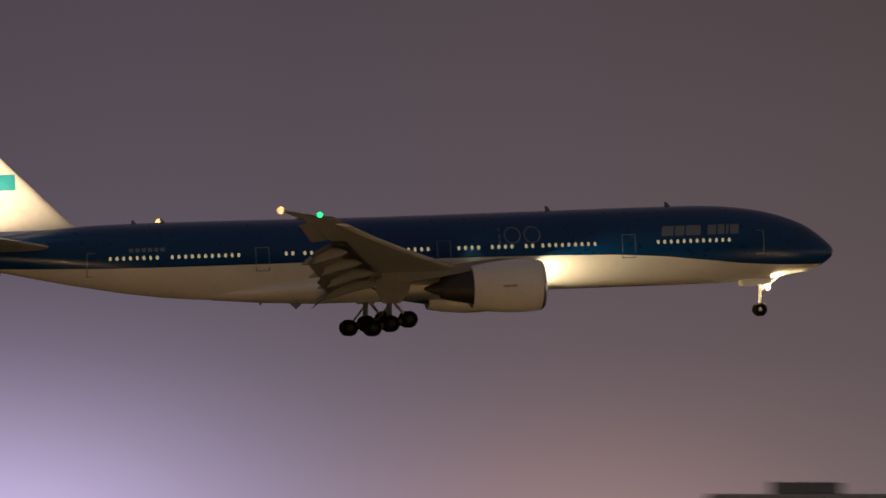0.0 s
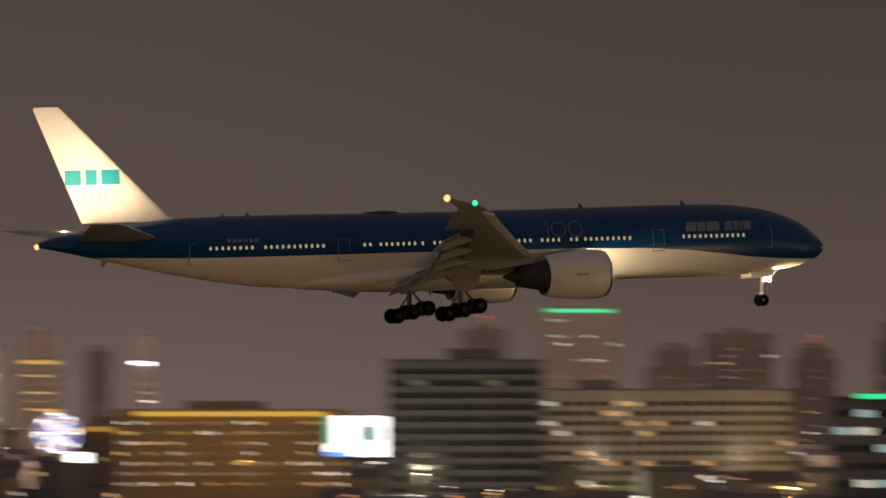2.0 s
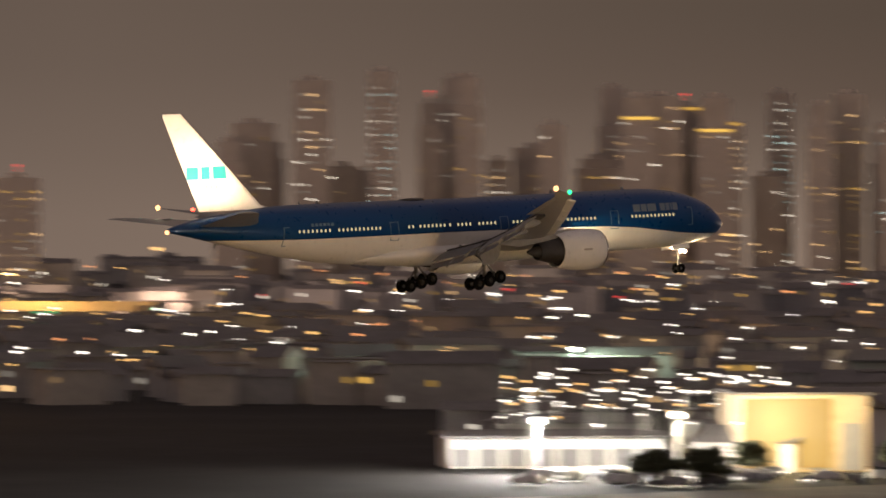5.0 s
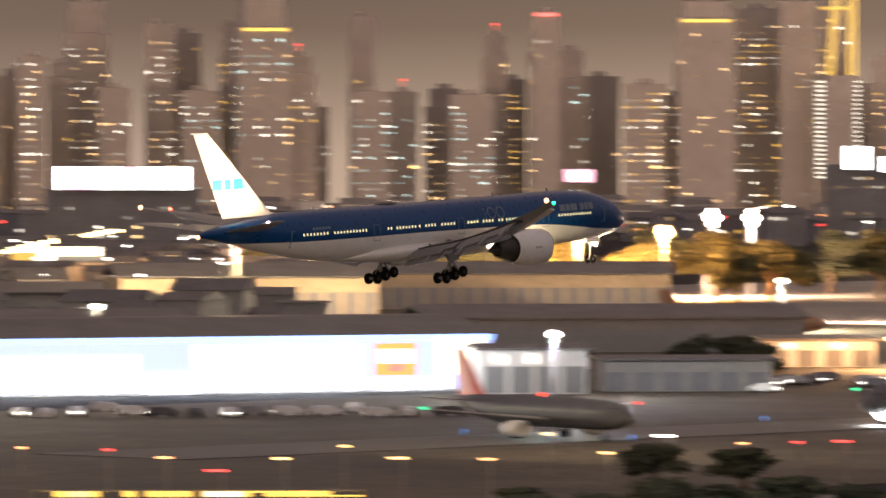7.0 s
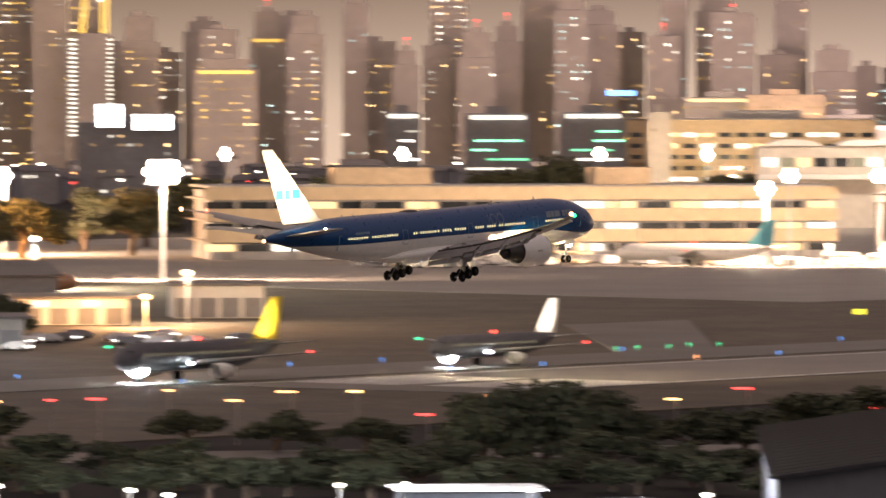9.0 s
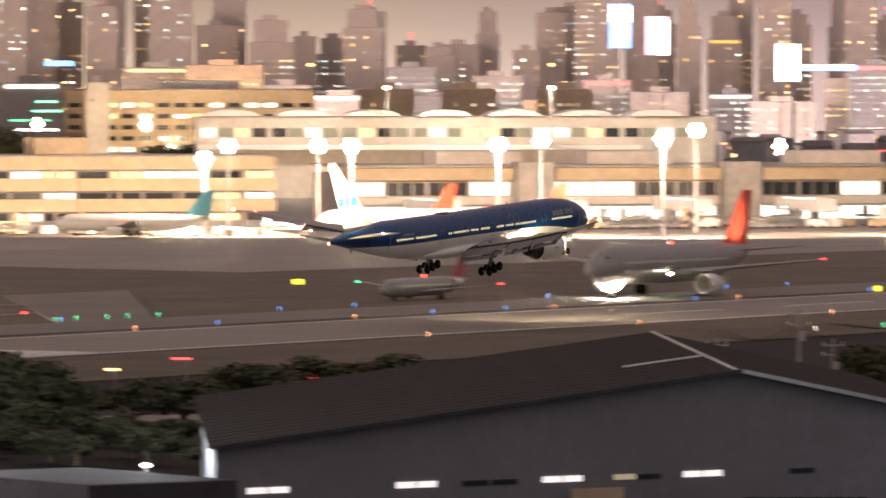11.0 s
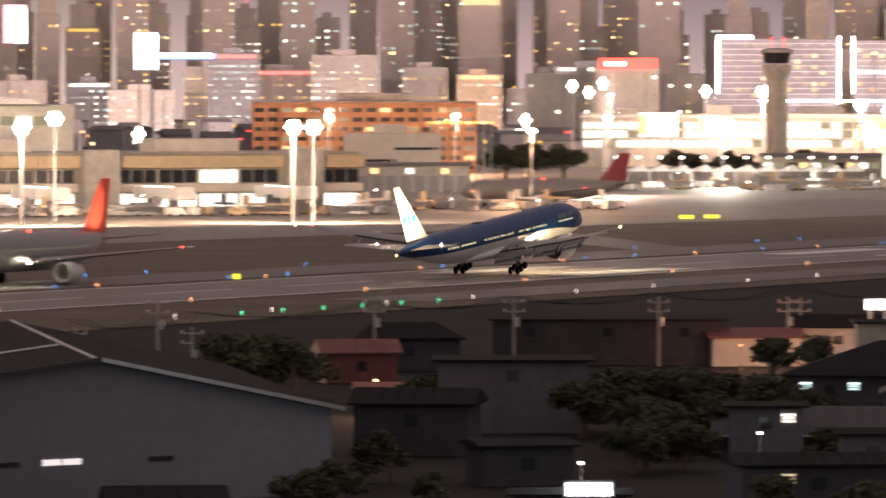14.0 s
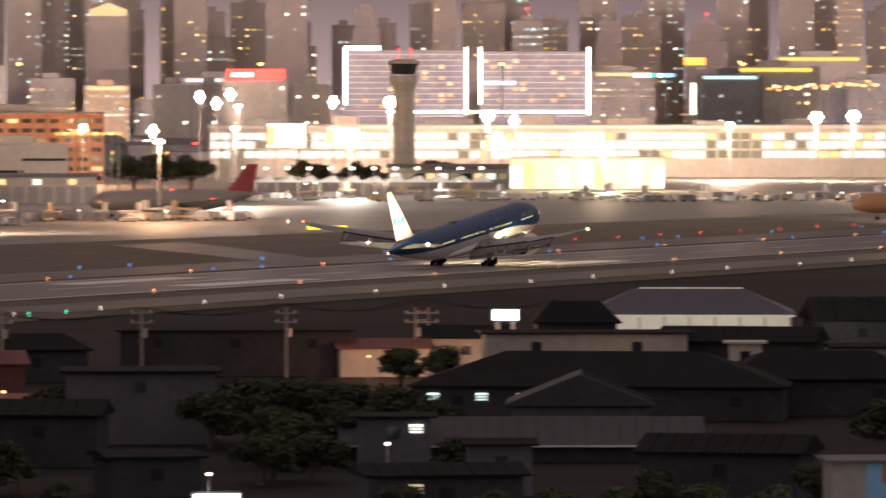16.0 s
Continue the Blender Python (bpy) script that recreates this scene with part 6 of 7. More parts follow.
for k in range(26):
    az = 44.8 + 13 * k / 26 + rk.uniform(-0.1, 0.1)
    m = rk.choice(("lamp_amber", "lamp_warm", "lamp_amber", "lamp_white", "lamp_red"))
    d = 800 + rk.uniform(-40, 40)
    rr = thing("street_lamp", spot(az, d), "small street lamp on a thin post", "street lamp", "street lamps")
    h = rk.uniform(2.6, 5.0)
    part("post", Shape().tube((0, 0, -0.3), (0, 0, h), 0.07, n=6), "pole", rr)
    part("lamp", Shape().box(-rk.uniform(0.4, 1.8), -0.3, h, 0.5, 0.3, h + 0.22), m, rr)


# row added to brighten the near trees; only the pair near 51.6 is known
for k, az in enumerate((45.6, 47.4, 49.0, 50.4, 51.45, 51.75, 53.1, 54.6, 56.0)):
    rr = thing("street_lamp", spot(az, 640 - 8 * (k % 3)), "white street lamp before the trees, most added to brighten them", "street lamp", "street lamps")
    part("post", Shape().tube((0, 0, -0.3), (0, 0, 3.1), 0.09, 0.06, 8), "pole", rr)
    part("lamp", Shape().lathe((0, 0, 3.1), (0, 0, 4), [(0, 0.1), (0.1, 0.42), (0.3, 0.42), (0.4, 0.05)], 10), "lamp_white", rr, "", True)
    la = bpy.data.lights.new("street_lamp_light", "POINT")
    la.energy, la.color, la.shadow_soft_size = 4200, (0.85, 0.9, 1.0), 0.4
    new("street_lamp_light", la).matrix_basis = rr.matrix_basis @ pose(0, -6, 6.5)


# ---- terminal ----
def terminal_a():
    """Three-deck building with pale parapets and recessed glazing."""
    d = 1790
    r = thing("terminal_building", spot(54.55, d, 0, 9), "long three-deck terminal with pale concrete parapets in warm floodlight", "terminal")
    w, dep = 158, 40
    part("core", Shape().brick(-w / 2 + 2, 2.5, -0.3, w / 2 - 2, dep, 17.0, 0.2), "grey", r)
    n = 19
    pan = Shape().brick(-w / n / 2 + 0.06, -0.4, 0, w / n / 2 - 0.06, 0.3, 3.2, 0.1).mesh("parapet_panel", M["cream"])
    glass = {m: Shape().box(-w / n / 2 + 0.5, 2.3, 0, w / n / 2 - 0.5, 2.5, 1.7).mesh("window", M[m]) for m in ("win_white", "win_warm", "glass")}
    rng = random.Random(4)
    for i, z in enumerate((4.2, 9.3, 14.6)):
        part("deck", Shape().box(-w / 2, 0.3, z + 0.1, w / 2, dep, z + 0.5), "concrete", r)
        for k in range(n):
            x = -w / 2 + w * (k + 0.5) / n
            share("parapet_panel", pan, r, (x, 0, z))
            share("window", glass["win_white" if rng.random() < 0.22 else "win_warm" if rng.random() < 0.15 else "glass"], r, (x, 0, z - 2.2))
    part("roof", Shape().brick(-w / 2 + 1, 1, 17.6, w / 2 - 1, dep, 18.2, 0.1), "concrete", r)
    for k in range(10):
        part("column", Shape().box(-w / 2 + w * (k + 0.5) / 10 - 0.4, 0.4, -0.3, -w / 2 + w * (k + 0.5) / 10 + 0.4, 1.2, 14.6), "concrete", r)
    for x, ww in ((-45, 24), (20, 14)):
        part("roof_house", Shape().brick(x, 12, 18.2, x + ww, 26, 22.5, 0.2), "tan", r)


terminal_a()


def jet_bridge(m, label="white boarding bridge beside the terminal"):
    r = thing("boarding_bridge", m, label, "boarding bridge", "boarding bridges")
    part("tunnel", Shape().brick(-1.6, -26, 4.0, 1.6, 0, 6.9, 0.2), "white", r)
    part("cab", Shape().brick(-2.4, -30, 3.8, 2.4, -26, 7.2, 0.3), "white", r)
    for y in (-22, -8):
        part("leg", Shape().box(-1.2, y - 0.5, -0.1, 1.2, y + 0.5, 4.0), "steel", r)
    for k in range(5):
        part("lamp", Shape().box(-0.5, -25 + 5 * k, 6.9, 0.5, -24.4 + 5 * k, 7.1), "lamp_white", r)


def terminal_b():
    d = 1840
    r = thing("terminal_building", spot(60.2, d, 0, 14), "long low terminal with lit glazed halls and pale roof edge", "terminal")
    w, dep = 172, 46
    part("core", Shape().brick(-w / 2 + 1, 3.0, -0.3, w / 2 - 1, dep, 13.2, 0.2), "concrete", r)
    n = 16
    bw = w / n
    fas = Shape().rings([[(-bw / 2 + 0.05, -2.0, 11.6), (bw / 2 - 0.05, -2.0, 11.6), (bw / 2 - 0.05, 3, 11.2), (-bw / 2 + 0.05, 3, 11.2)],
                         [(-bw / 2 + 0.05, -3.2, 14.6), (bw / 2 - 0.05, -3.2, 14.6), (bw / 2 - 0.05, 3, 14.8), (-bw / 2 + 0.05, 3, 14.8)]]).mesh("roof_edge_panel", M["cream"])
    mid = Shape().brick(-bw / 2 + 0.05, -0.6, 5.4, bw / 2 - 0.05, 3, 7.4, 0.1).mesh("spandrel_panel", M["pale"])
    pane = {m: Shape().box(-1.5, 2.7, 0, 1.5, 3.0, 3.2).mesh("pane", M[m]) for m in ("win_white", "hall", "glass")}
    mull = Shape().box(-0.12, 2.4, 0, 0.12, 3.0, 3.8).mesh("mullion", M["steel"])
    rng = random.Random(8)
    for k in range(n):
        x = -w / 2 + bw * (k + 0.5)
        if k % 5 == 4:
            part("stair_core", Shape().brick(x - bw / 2 + 0.6, -3.6, -0.3, x + bw / 2 - 0.6, 3, 16.2, 0.2), "concrete", r)
            continue
        share("roof_edge_panel", fas, r, (x, 0, 0))
        share("spandrel_panel", mid, r, (x, 0, 0))
        for z, p in ((7.7, 0.45), (1.6, 0.75)):
            lit = rng.random() < p
            for q in (-1, 0, 1):
                share("pane", pane[("hall" if rng.random() < 0.8 else "win_white") if lit else "glass"], r, (x + q * 3.4, 0, z))
                share("mullion", mull, r, (x + q * 3.4 - 1.7, 0, z - 0.3))
    part("roof", Shape().brick(-w / 2, 3, 14.9, w / 2, dep, 15.4, 0.1), "concrete", r)
    for x in (-60, -20, 35):
        part("roof_house", Shape().brick(x, 14, 15.4, x + 22, 30, 18.8, 0.2), "pale", r)
    for x in (-70, -38, -6, 26, 58):
        jet_bridge(r.matrix_basis @ pose(x, -3, 0, 0, 0, 8))
    M_ = r.matrix_basis
    for k in range(40):
        x = -w / 2 + w * (k + rng.uniform(0.1, 0.9)) / 40
        gse(M_ @ pose(x, -rng.uniform(10, 38), -0.1, 0, 0, rng.choice((0, 90, 180)) + rng.uniform(-20, 20)), rng)


def gse(m, rng):
    """Baggage tractor, van or loader on the apron."""
    kind = rng.choice(("van", "tractor", "loader"))
    col = rng.choice(("white", "white", "grey", "tan"))
    if kind == "van":
        r = thing("service_van", m, "pale service van on the apron", "van", "apron vehicles")
        part("body", Shape().rings([[(-2.6, -1, 0.35), (2.6, -1, 0.35), (2.6, 1, 0.35), (-2.6, 1, 0.35)], [(-2.6, -1, 1.3), (2.6, -1, 1.2), (2.6, 1, 1.2), (-2.6, 1, 1.3)], [(-2.5, -0.9, 2.2), (1.7, -0.9, 2.2), (1.7, 0.9, 2.2), (-2.5, 0.9, 2.2)]]), col, r)
        part("windscreen", Shape().box(1.75, -0.8, 1.3, 2.0, 0.8, 1.95), "glass", r)
    elif kind == "tractor":
        r = thing("baggage_train", m, "baggage tractor with carts on the apron", "baggage tractor", "apron vehicles")
        part("body", Shape().brick(-1.4, -0.8, 0.3, 1.4, 0.8, 1.1, 0.1).box(-0.5, -0.7, 1.1, 0.6, 0.7, 1.9), col, r)
        for k in range(2):
            part("cart", Shape().brick(-5.2 - 3.6 * k, -0.85, 0.4, -2.2 - 3.6 * k, 0.85, 2.1, 0.1), "steel", r)
    else:
        r = thing("cargo_loader", m, "boxy cargo loader on the apron", "cargo loader", "apron vehicles")
        part("platform", Shape().brick(-4, -1.5, 2.4, 4, 1.5, 3.0, 0.1).box(-3.6, -1.2, 0.4, 3.6, 1.2, 1.0), col, r)
        part("scissor_arm", Shape().tube((-3, -1, 1), (3, -1, 2.4), 0.15).tube((3, -1, 1), (-3, -1, 2.4), 0.15), "steel", r)
        part("cab", Shape().brick(2.6, -1.5, 3.0, 4, -0.2, 5.0, 0.1), col, r)
    for x in (-1.5, 1.5):
        for y in (-0.9, 0.9):
            part("wheel", Shape().tube((x, y - 0.12, 0.35), (x, y + 0.12, 0.35), 0.38, n=10), "rubber", r)
    if rng.random() < 0.4:
        part("beacon", Shape().box(-0.2, -0.2, 2.2 if kind != "loader" else 5, 0.2, 0.2, 2.6 if kind != "loader" else 5.4), rng.choice(("lamp_amber", "lamp_white")), r)


terminal_b()


# farther terminal, lit from end to end
def far_terminal():
    d = 2750
    r = thing("terminal_building", spot(67.7, d, 0, 4), "far terminal with a long brilliantly lit glazed front", "terminal")
    w = d * radians(6.4)
    part("core", Shape().brick(-w / 2, 0, -0.3, w / 2, 50, top(d, -0.34), 0.3), "pale", r)
    rng = random.Random(12)
    n = 72
    bw = w / n
    zs = ((top(d, -0.60), 3.0), (top(d, -0.525), 2.6), (top(d, -0.455), 2.4))
    pane = {(m, h): Shape().box(-bw * 0.4, -0.3, 0, bw * 0.4, -0.02, h).mesh("glazed_bay", M[m]) for m in ("hall", "front_warm", "win_warm", "win_white", "win_dim", "glass") for _, h in zs}
    pier = Shape().brick(-0.4, -0.9, -0.3, 0.4, 0.1, top(d, -0.38), 0.1).mesh("pier", M["pale"])
    run = "hall"
    for k in range(n):
        x = -w / 2 + bw * (k + 0.5)
        if k % 4 == 0:
            share("pier", pier, r, (x - bw / 2, 0, 0))
            run = rng.choice(("hall", "hall", "front_warm", "win_white", "win_warm", "win_dim"))
        for z, h in zs:
            m = run if rng.random() < 0.72 else rng.choice(("win_dim", "win_dim", "win_warm", "win_white"))
            share("glazed_bay", pane[m, h], r, (x, 0, z))
    part("roof_edge", Shape().box(-w / 2 - 1, -4, top(d, -0.37), w / 2 + 1, 0, top(d, -0.345)), "white", r, "pale roof edge")
    part("walkway", Shape().box(-w / 2, -3, zs[1][0] - 1.0, w / 2, -0.4, zs[1][0] - 0.5), "pale", r, "pale walkway slab")
    for k in range(9):
        x = -w / 2 + w * (k + 0.4) / 9
        part("roof_house", Shape().brick(x, 6, top(d, -0.345), x + rng.uniform(8, 18), 20, top(d, -0.345) + rng.uniform(1.5, 4.0), 0.2), rng.choice(("pale", "grey", "concrete")), r)
    # lit stand fronts before the terminal
    for az, dd, wd, e0, e1, m in ((65.1, 2690, 0.3, -0.52, -0.33, "front_warm"), (65.55, 2690, 0.26, -0.5, -0.36, "hall"), (66.75, 2600, 0.16, -0.55, -0.42, "hall")):
        sign(az, dd, wd, e0, e1, m, "brightly lit glazed stand front beside the terminal", "lit_frontage", split=(("win_warm", 0.0, 0.22, 0.1, 0.9), ("glass", 0.45, 0.5, 0.0, 1.0), ("win_white", 0.7, 0.95, 0.5, 1.0)))
    # row of lit canopies in front
    for k in range(12):
        c = thing("canopy", spot(64.75 + 0.17 * k, 2300, 0, 10), "pale tent-shaped canopy with a lamp before its ridge", "canopy", "apron canopies")
        part("roof", Shape().rings([[(-3.4, -5, 4.4), (3.4, -5, 4.4), (3.4, 5, 4.4), (-3.4, 5, 4.4)], [(1.6, -2, 6.4), (2.0, -2, 6.4), (2.0, 2, 6.4), (1.6, 2, 6.4)]]), "white", c)
        for x in (-3.2, 3.2):
            part("post", Shape().box(x - 0.15, -4.8, -0.1, x + 0.15, -4.5, 4.4), "steel", c)
        part("lamp", Shape().lathe((0, -5, 8.4), (0, -5, 9.4), [(0, 0.2), (0.2, 0.6), (0.6, 0.6), (0.9, 0.1)], 8), "lamp_white", c)
        part("lamp_post", Shape().tube((0, -5, -0.1), (0, -5, 8.4), 0.1, n=5), "steel", c)
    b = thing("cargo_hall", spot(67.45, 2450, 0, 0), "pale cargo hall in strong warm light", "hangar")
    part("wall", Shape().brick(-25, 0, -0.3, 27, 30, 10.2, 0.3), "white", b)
    # some wall panels borrow glowing glazing materials to stand for floodlight
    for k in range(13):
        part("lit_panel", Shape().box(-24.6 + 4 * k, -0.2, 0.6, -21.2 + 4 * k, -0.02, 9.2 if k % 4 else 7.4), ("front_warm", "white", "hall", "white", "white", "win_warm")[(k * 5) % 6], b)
    part("roof", Shape().brick(-25.5, -0.6, 10.2, 27.5, 30.5, 10.7, 0.1), "pale", b)
    b = thing("apron_shed", spot(66.5, 2500, 0, 0), "low pale shed behind the canopies", "hangar")
    part("wall", Shape().brick(-26, 0, -0.3, 20, 20, 6.6, 0.3), "concrete", b)
    for k in range(11):
        part("window", Shape().box(-25 + 4.1 * k, -0.15, 2.6, -22 + 4.1 * k, 0.02, 4.6), ("win_white", "win_dim", "glass", "win_warm")[k % 4], b)
    part("roof", Shape().rings([[(-26.5, -0.6, 6.6), (20.5, -0.6, 6.6), (20.5, 20.5, 6.6), (-26.5, 20.5, 6.6)], [(-26.5, 9, 7.8), (20.5, 9, 7.8), (20.5, 11, 7.8), (-26.5, 11, 7.8)]]), "roof", b)
    # glaring masts and signs round the terminal
    for az, dd, e, n_ in ((65.47, 2660, -0.16, 4), (65.92, 2660, -0.16, 6), (66.69, 2640, -0.27, 6), (64.42, 2680, -0.12, 4), (64.55, 2690, -0.17, 4), (64.66, 2690, -0.1, 4), (69.28, 2640, -0.28, 6), (69.57, 2640, -0.27, 6), (69.95, 2640, -0.28, 4)):
        flood_mast(az, dd, top(dd, e), heads=n_, w=4.4 if n_ == 6 else 3.4, power=60000 if n_ == 6 else 0, color=(1.0, 0.7, 0.52))
    sign(68.32, 2990, 0.17, 0.13, 0.19, "lamp_orange", "glowing orange roof sign")
    sign(68.0, 2995, 0.31, 0.035, 0.065, "screen_white", "roof strip of white, green and blue light", split=(("lamp_green", 0.4, 0.62, 0.0, 1.0), ("neon_blue", 0.7, 1.0, 0.0, 1.0)))
    sign(68.31, 2985, 0.04, -0.26, -0.01, "front_warm", "tall slim lit sign")
    for k in range(26):
        c = thing("street_lamp", spot(68.9 + 0.034 * k + rng.uniform(-0.02, 0.02), 2960 - 3 * k), "orange street lamp on a rising road", "street lamp", "street lamps")
        hh = top(2960 - 3 * k, -0.07 + 0.002 * k + rng.uniform(-0.02, 0.02))
        part("post", Shape().tube((0, 0, -0.3), (0, 0, hh), 0.2, 0.12, 6), "steel", c)
        part("lamp", Shape().box(-0.9, -0.4, hh, 0.9, 0.4, hh + 0.9), ("lamp_orange", "lamp_warm", "lamp_amber")[k % 3], c)
    for k in range(9):
        c = thing("street_lamp", spot(63.3 + 0.06 * k, 2330), "orange street lamp beside the brick building", "street lamp", "street lamps")
        part("post", Shape().tube((0, 0, -0.3), (0, 0, top(2330, -0.42)), 0.2, 0.12, 6), "steel", c)
        part("lamp", Shape().box(-0.8, -0.4, top(2330, -0.42), 0.8, 0.4, top(2330, -0.42) + 0.8), "lamp_warm" if k % 2 else "lamp_orange", c)
    for k in range(26):
        gse(spot(62.3 + 2.6 * k / 26 + rng.uniform(-0.05, 0.05), 1900 + rng.uniform(-30, 30), -0.1, rng.uniform(0, 180)), rng)
    for k in range(38):
        gse(spot(64.8 + 5.2 * k / 38 + rng.uniform(-0.05, 0.05), 2230 + rng.uniform(-40, 30), -0.1, rng.uniform(0, 180)), rng)


far_terminal()
for az, d, h in ((65.25, 2560, 9), (65.4, 2560, 8), (65.62, 2560, 9), (65.8, 2565, 8), (66.25, 2560, 10), (66.36, 2560, 9), (66.1, 2560, 7), (64.1, 2450, 14), (64.35, 2450, 12), (63.9, 2440, 12)):
    tree(az, d, h, int(az * 9), az * 21)
# mostly fill lamps, added to light facades and the parked jet
for az, d, z, e, c in ((66.0, 2690, 20, 110000, (1.0, 0.64, 0.46)), (68.6, 2690, 20, 120000, (1.0, 0.68, 0.48)), (70.0, 2300, 16, 160000, (1.0, 0.72, 0.48)), (67.6, 2420, 14, 90000, (1.0, 0.75, 0.45)), (63.5, 2545, 20, 55000, (1.0, 0.5, 0.25)), (62.5, 2545, 20, 40000, (1.0, 0.55, 0.35)), (64.7, 2120, 22, 60000, (1.0, 0.74, 0.58)), (64.1, 1890, 20, 30000, (1.0, 0.55, 0.3)), (65.6, 2270, 18, 45000, (1.0, 0.9, 0.75)), (64.72, 2860, 26, 22000, (1.0, 0.72, 0.6))):
    la = bpy.data.lights.new("yard_lamp", "POINT")
    la.energy, la.color, la.shadow_soft_size = e, c, 1.5
    m = spot(az, d)
    new("yard_lamp", la).matrix_basis = m @ pose(0, -18, z)
    rr = thing("yard_light", m @ pose(0, -16.5, 0), "yard lamp on a tall post, some added as fill", "street lamp")
    part("post", Shape().tube((0, 0, -0.3), (0, 0, z), 0.25, 0.15, 8), "steel", rr)
    part("lamp", Shape().lathe((0, 0, z), (0, 0, z + 2), [(0, 0.3), (0.4, 1.1), (1.0, 1.1), (1.4, 0.1)], 10), "flood", rr)


# ---- aircraft on the ground ----
def small_jet(m, ln, tail, label, wide=1.0, light="", ttail=False, name="jet_airliner", body="air_white"):
    """A jet of length ln, nose towards +X, wheels at 0."""
    r = thing(name, m, label, "jet airliner", "aircraft on the ground")
    k = ln / 37.5
    rad, zc = 1.98 * k * wide, (3.4 if not ttail else 2.6) * k
    st = [(0.5, 0.02, -0.25), (0.485, 0.4, -0.2), (0.45, 0.75, -0.08), (0.4, 0.97, 0), (0.3, 1, 0), (-0.2, 1, 0), (-0.32, 0.8, 0.16), (-0.42, 0.5, 0.4), (-0.5, 0.12, 0.6)]
    fu = part("fuselage", Shape().rings([[(x * ln, rad * s * math.sin(i * math.tau / 20), zc + rad * dz + rad * s * math.cos(i * math.tau / 20)) for i in range(20)] for x, s, dz in st]), body, r, "", True)
    for i in range(17):
        x = ln * (0.38 - 0.66 * i / 17)
        for sd in (-1, 1):
            share("cabin_window", WIN, fu, (x, sd * rad * 0.985, zc + 0.35 * k), 0)
    th = 3.4 * k if not ttail else 2.2
    ztop = zc + rad * 0.8
    fh = (5.9 if not ttail else 5.6) * k
    part("fin", Shape().rings([[(-0.33 * ln + dx, dy, ztop) for dx, dy in foil(0.16 * ln, 0.1)], [(-0.455 * ln + dx, dy, ztop + fh) for dx, dy in foil(0.065 * ln, 0.1)]]), tail, r, "coloured tail fin", True)
    for sd in (-1, 1):
        part("wing", Shape().rings([[(0.12 * ln - y * 0.5 + dx, sd * y, zc - rad * 0.55 + 0.1 * y + dz) for dx, dz in foil(c, 0.11)] for y, c in ((rad * 0.6, 0.19 * ln), (0.17 * ln, 0.11 * ln), (0.45 * ln, 0.04 * ln))]), "air_grey", r, "", True)
        zt = ztop + fh if ttail else zc + rad * 0.5
        part("tailplane", Shape().rings([[(-0.4 * ln - y * 0.55 + dx, sd * y, zt + 0.08 * y + dz) for dx, dz in foil(c, 0.09)] for y, c in ((0.2, 0.1 * ln), (0.165 * ln, 0.04 * ln))]), "air_grey", r, "", True)
        er = 1.05 * k * wide if not ttail else 0.8 * k
        ey, ex, ez = (0.16 * ln, 0.115 * ln, zc - rad * 0.7 - er * 0.55) if not ttail else (rad + er * 1.1, -0.2 * ln, zc + rad * 0.4)
        eng = part("nacelle", Shape().lathe((ex, sd * ey, ez), (ex - 5, sd * ey, ez), [(0.8, er * 0.7), (0, er * 0.88), (0.15, er), (2.0 * k, er * 1.02), (3.6 * k, er * 0.75), (3.62 * k, er * 0.6)], 18), "air_white", r, "", True)
        part("exhaust", Shape().lathe((ex - 3.2 * k, sd * ey, ez), (ex - 6, sd * ey, ez), [(0, er * 0.65), (1.2 * k, er * 0.4), (2 * k, 0.03)], 14), "air_dark", eng, "", True)
        part("main_gear", Shape().tube((-0.01 * ln, sd * 0.1 * ln, zc - rad * 0.5), (-0.01 * ln, sd * 0.1 * ln, 0.5 * k), 0.14 * k).tube((-0.01 * ln, sd * 0.1 * ln - 0.5 * k, 0.55 * k), (-0.01 * ln, sd * 0.1 * ln + 0.5 * k, 0.55 * k), 0.55 * k, n=14), "rubber", r)
    part("nose_gear", Shape().tube((0.36 * ln, 0, zc - rad * 0.8), (0.36 * ln, 0, 0.4 * k), 0.1 * k).tube((0.36 * ln, -0.3 * k, 0.4 * k), (0.36 * ln, 0.3 * k, 0.4 * k), 0.4 * k, n=12), "rubber", r)
    part("cockpit_window", Shape().box(0.437 * ln, -rad * 0.6, zc + rad * 0.28, 0.452 * ln, rad * 0.6, zc + rad * 0.48), "glass", r)
    part("beacon", Shape().box(-0.1, -0.15, zc + rad, 0.3, 0.15, zc + rad + 0.4), "beacon", r, "red beacon")
    for sd in (-1, 1):
        part("tip_lamp", Shape().box(-0.06 * ln - 0.3, sd * 0.45 * ln - 0.2, zc - rad * 0.55 + 0.045 * ln - 0.1, -0.06 * ln + 0.3, sd * 0.45 * ln + 0.2, zc - rad * 0.55 + 0.045 * ln + 0.25), "lamp_red" if sd > 0 else "lamp_green", r)
    if light:
        # ball far wider than the lamp, so its shape takes in the glare
        part("taxi_lamp", Shape().lathe((0.37 * ln, 0, 2.0 * k), (0.5 * ln, 0, 1.95 * k), [(q * k * 1.15, 1.35 * k * math.sqrt(max(1.02 - q * q, 0))) for q in (-1, -0.8, -0.5, 0, 0.5, 0.8, 1)], 20), light, r, "oversized glowing ball for the taxi lamp and its glare")
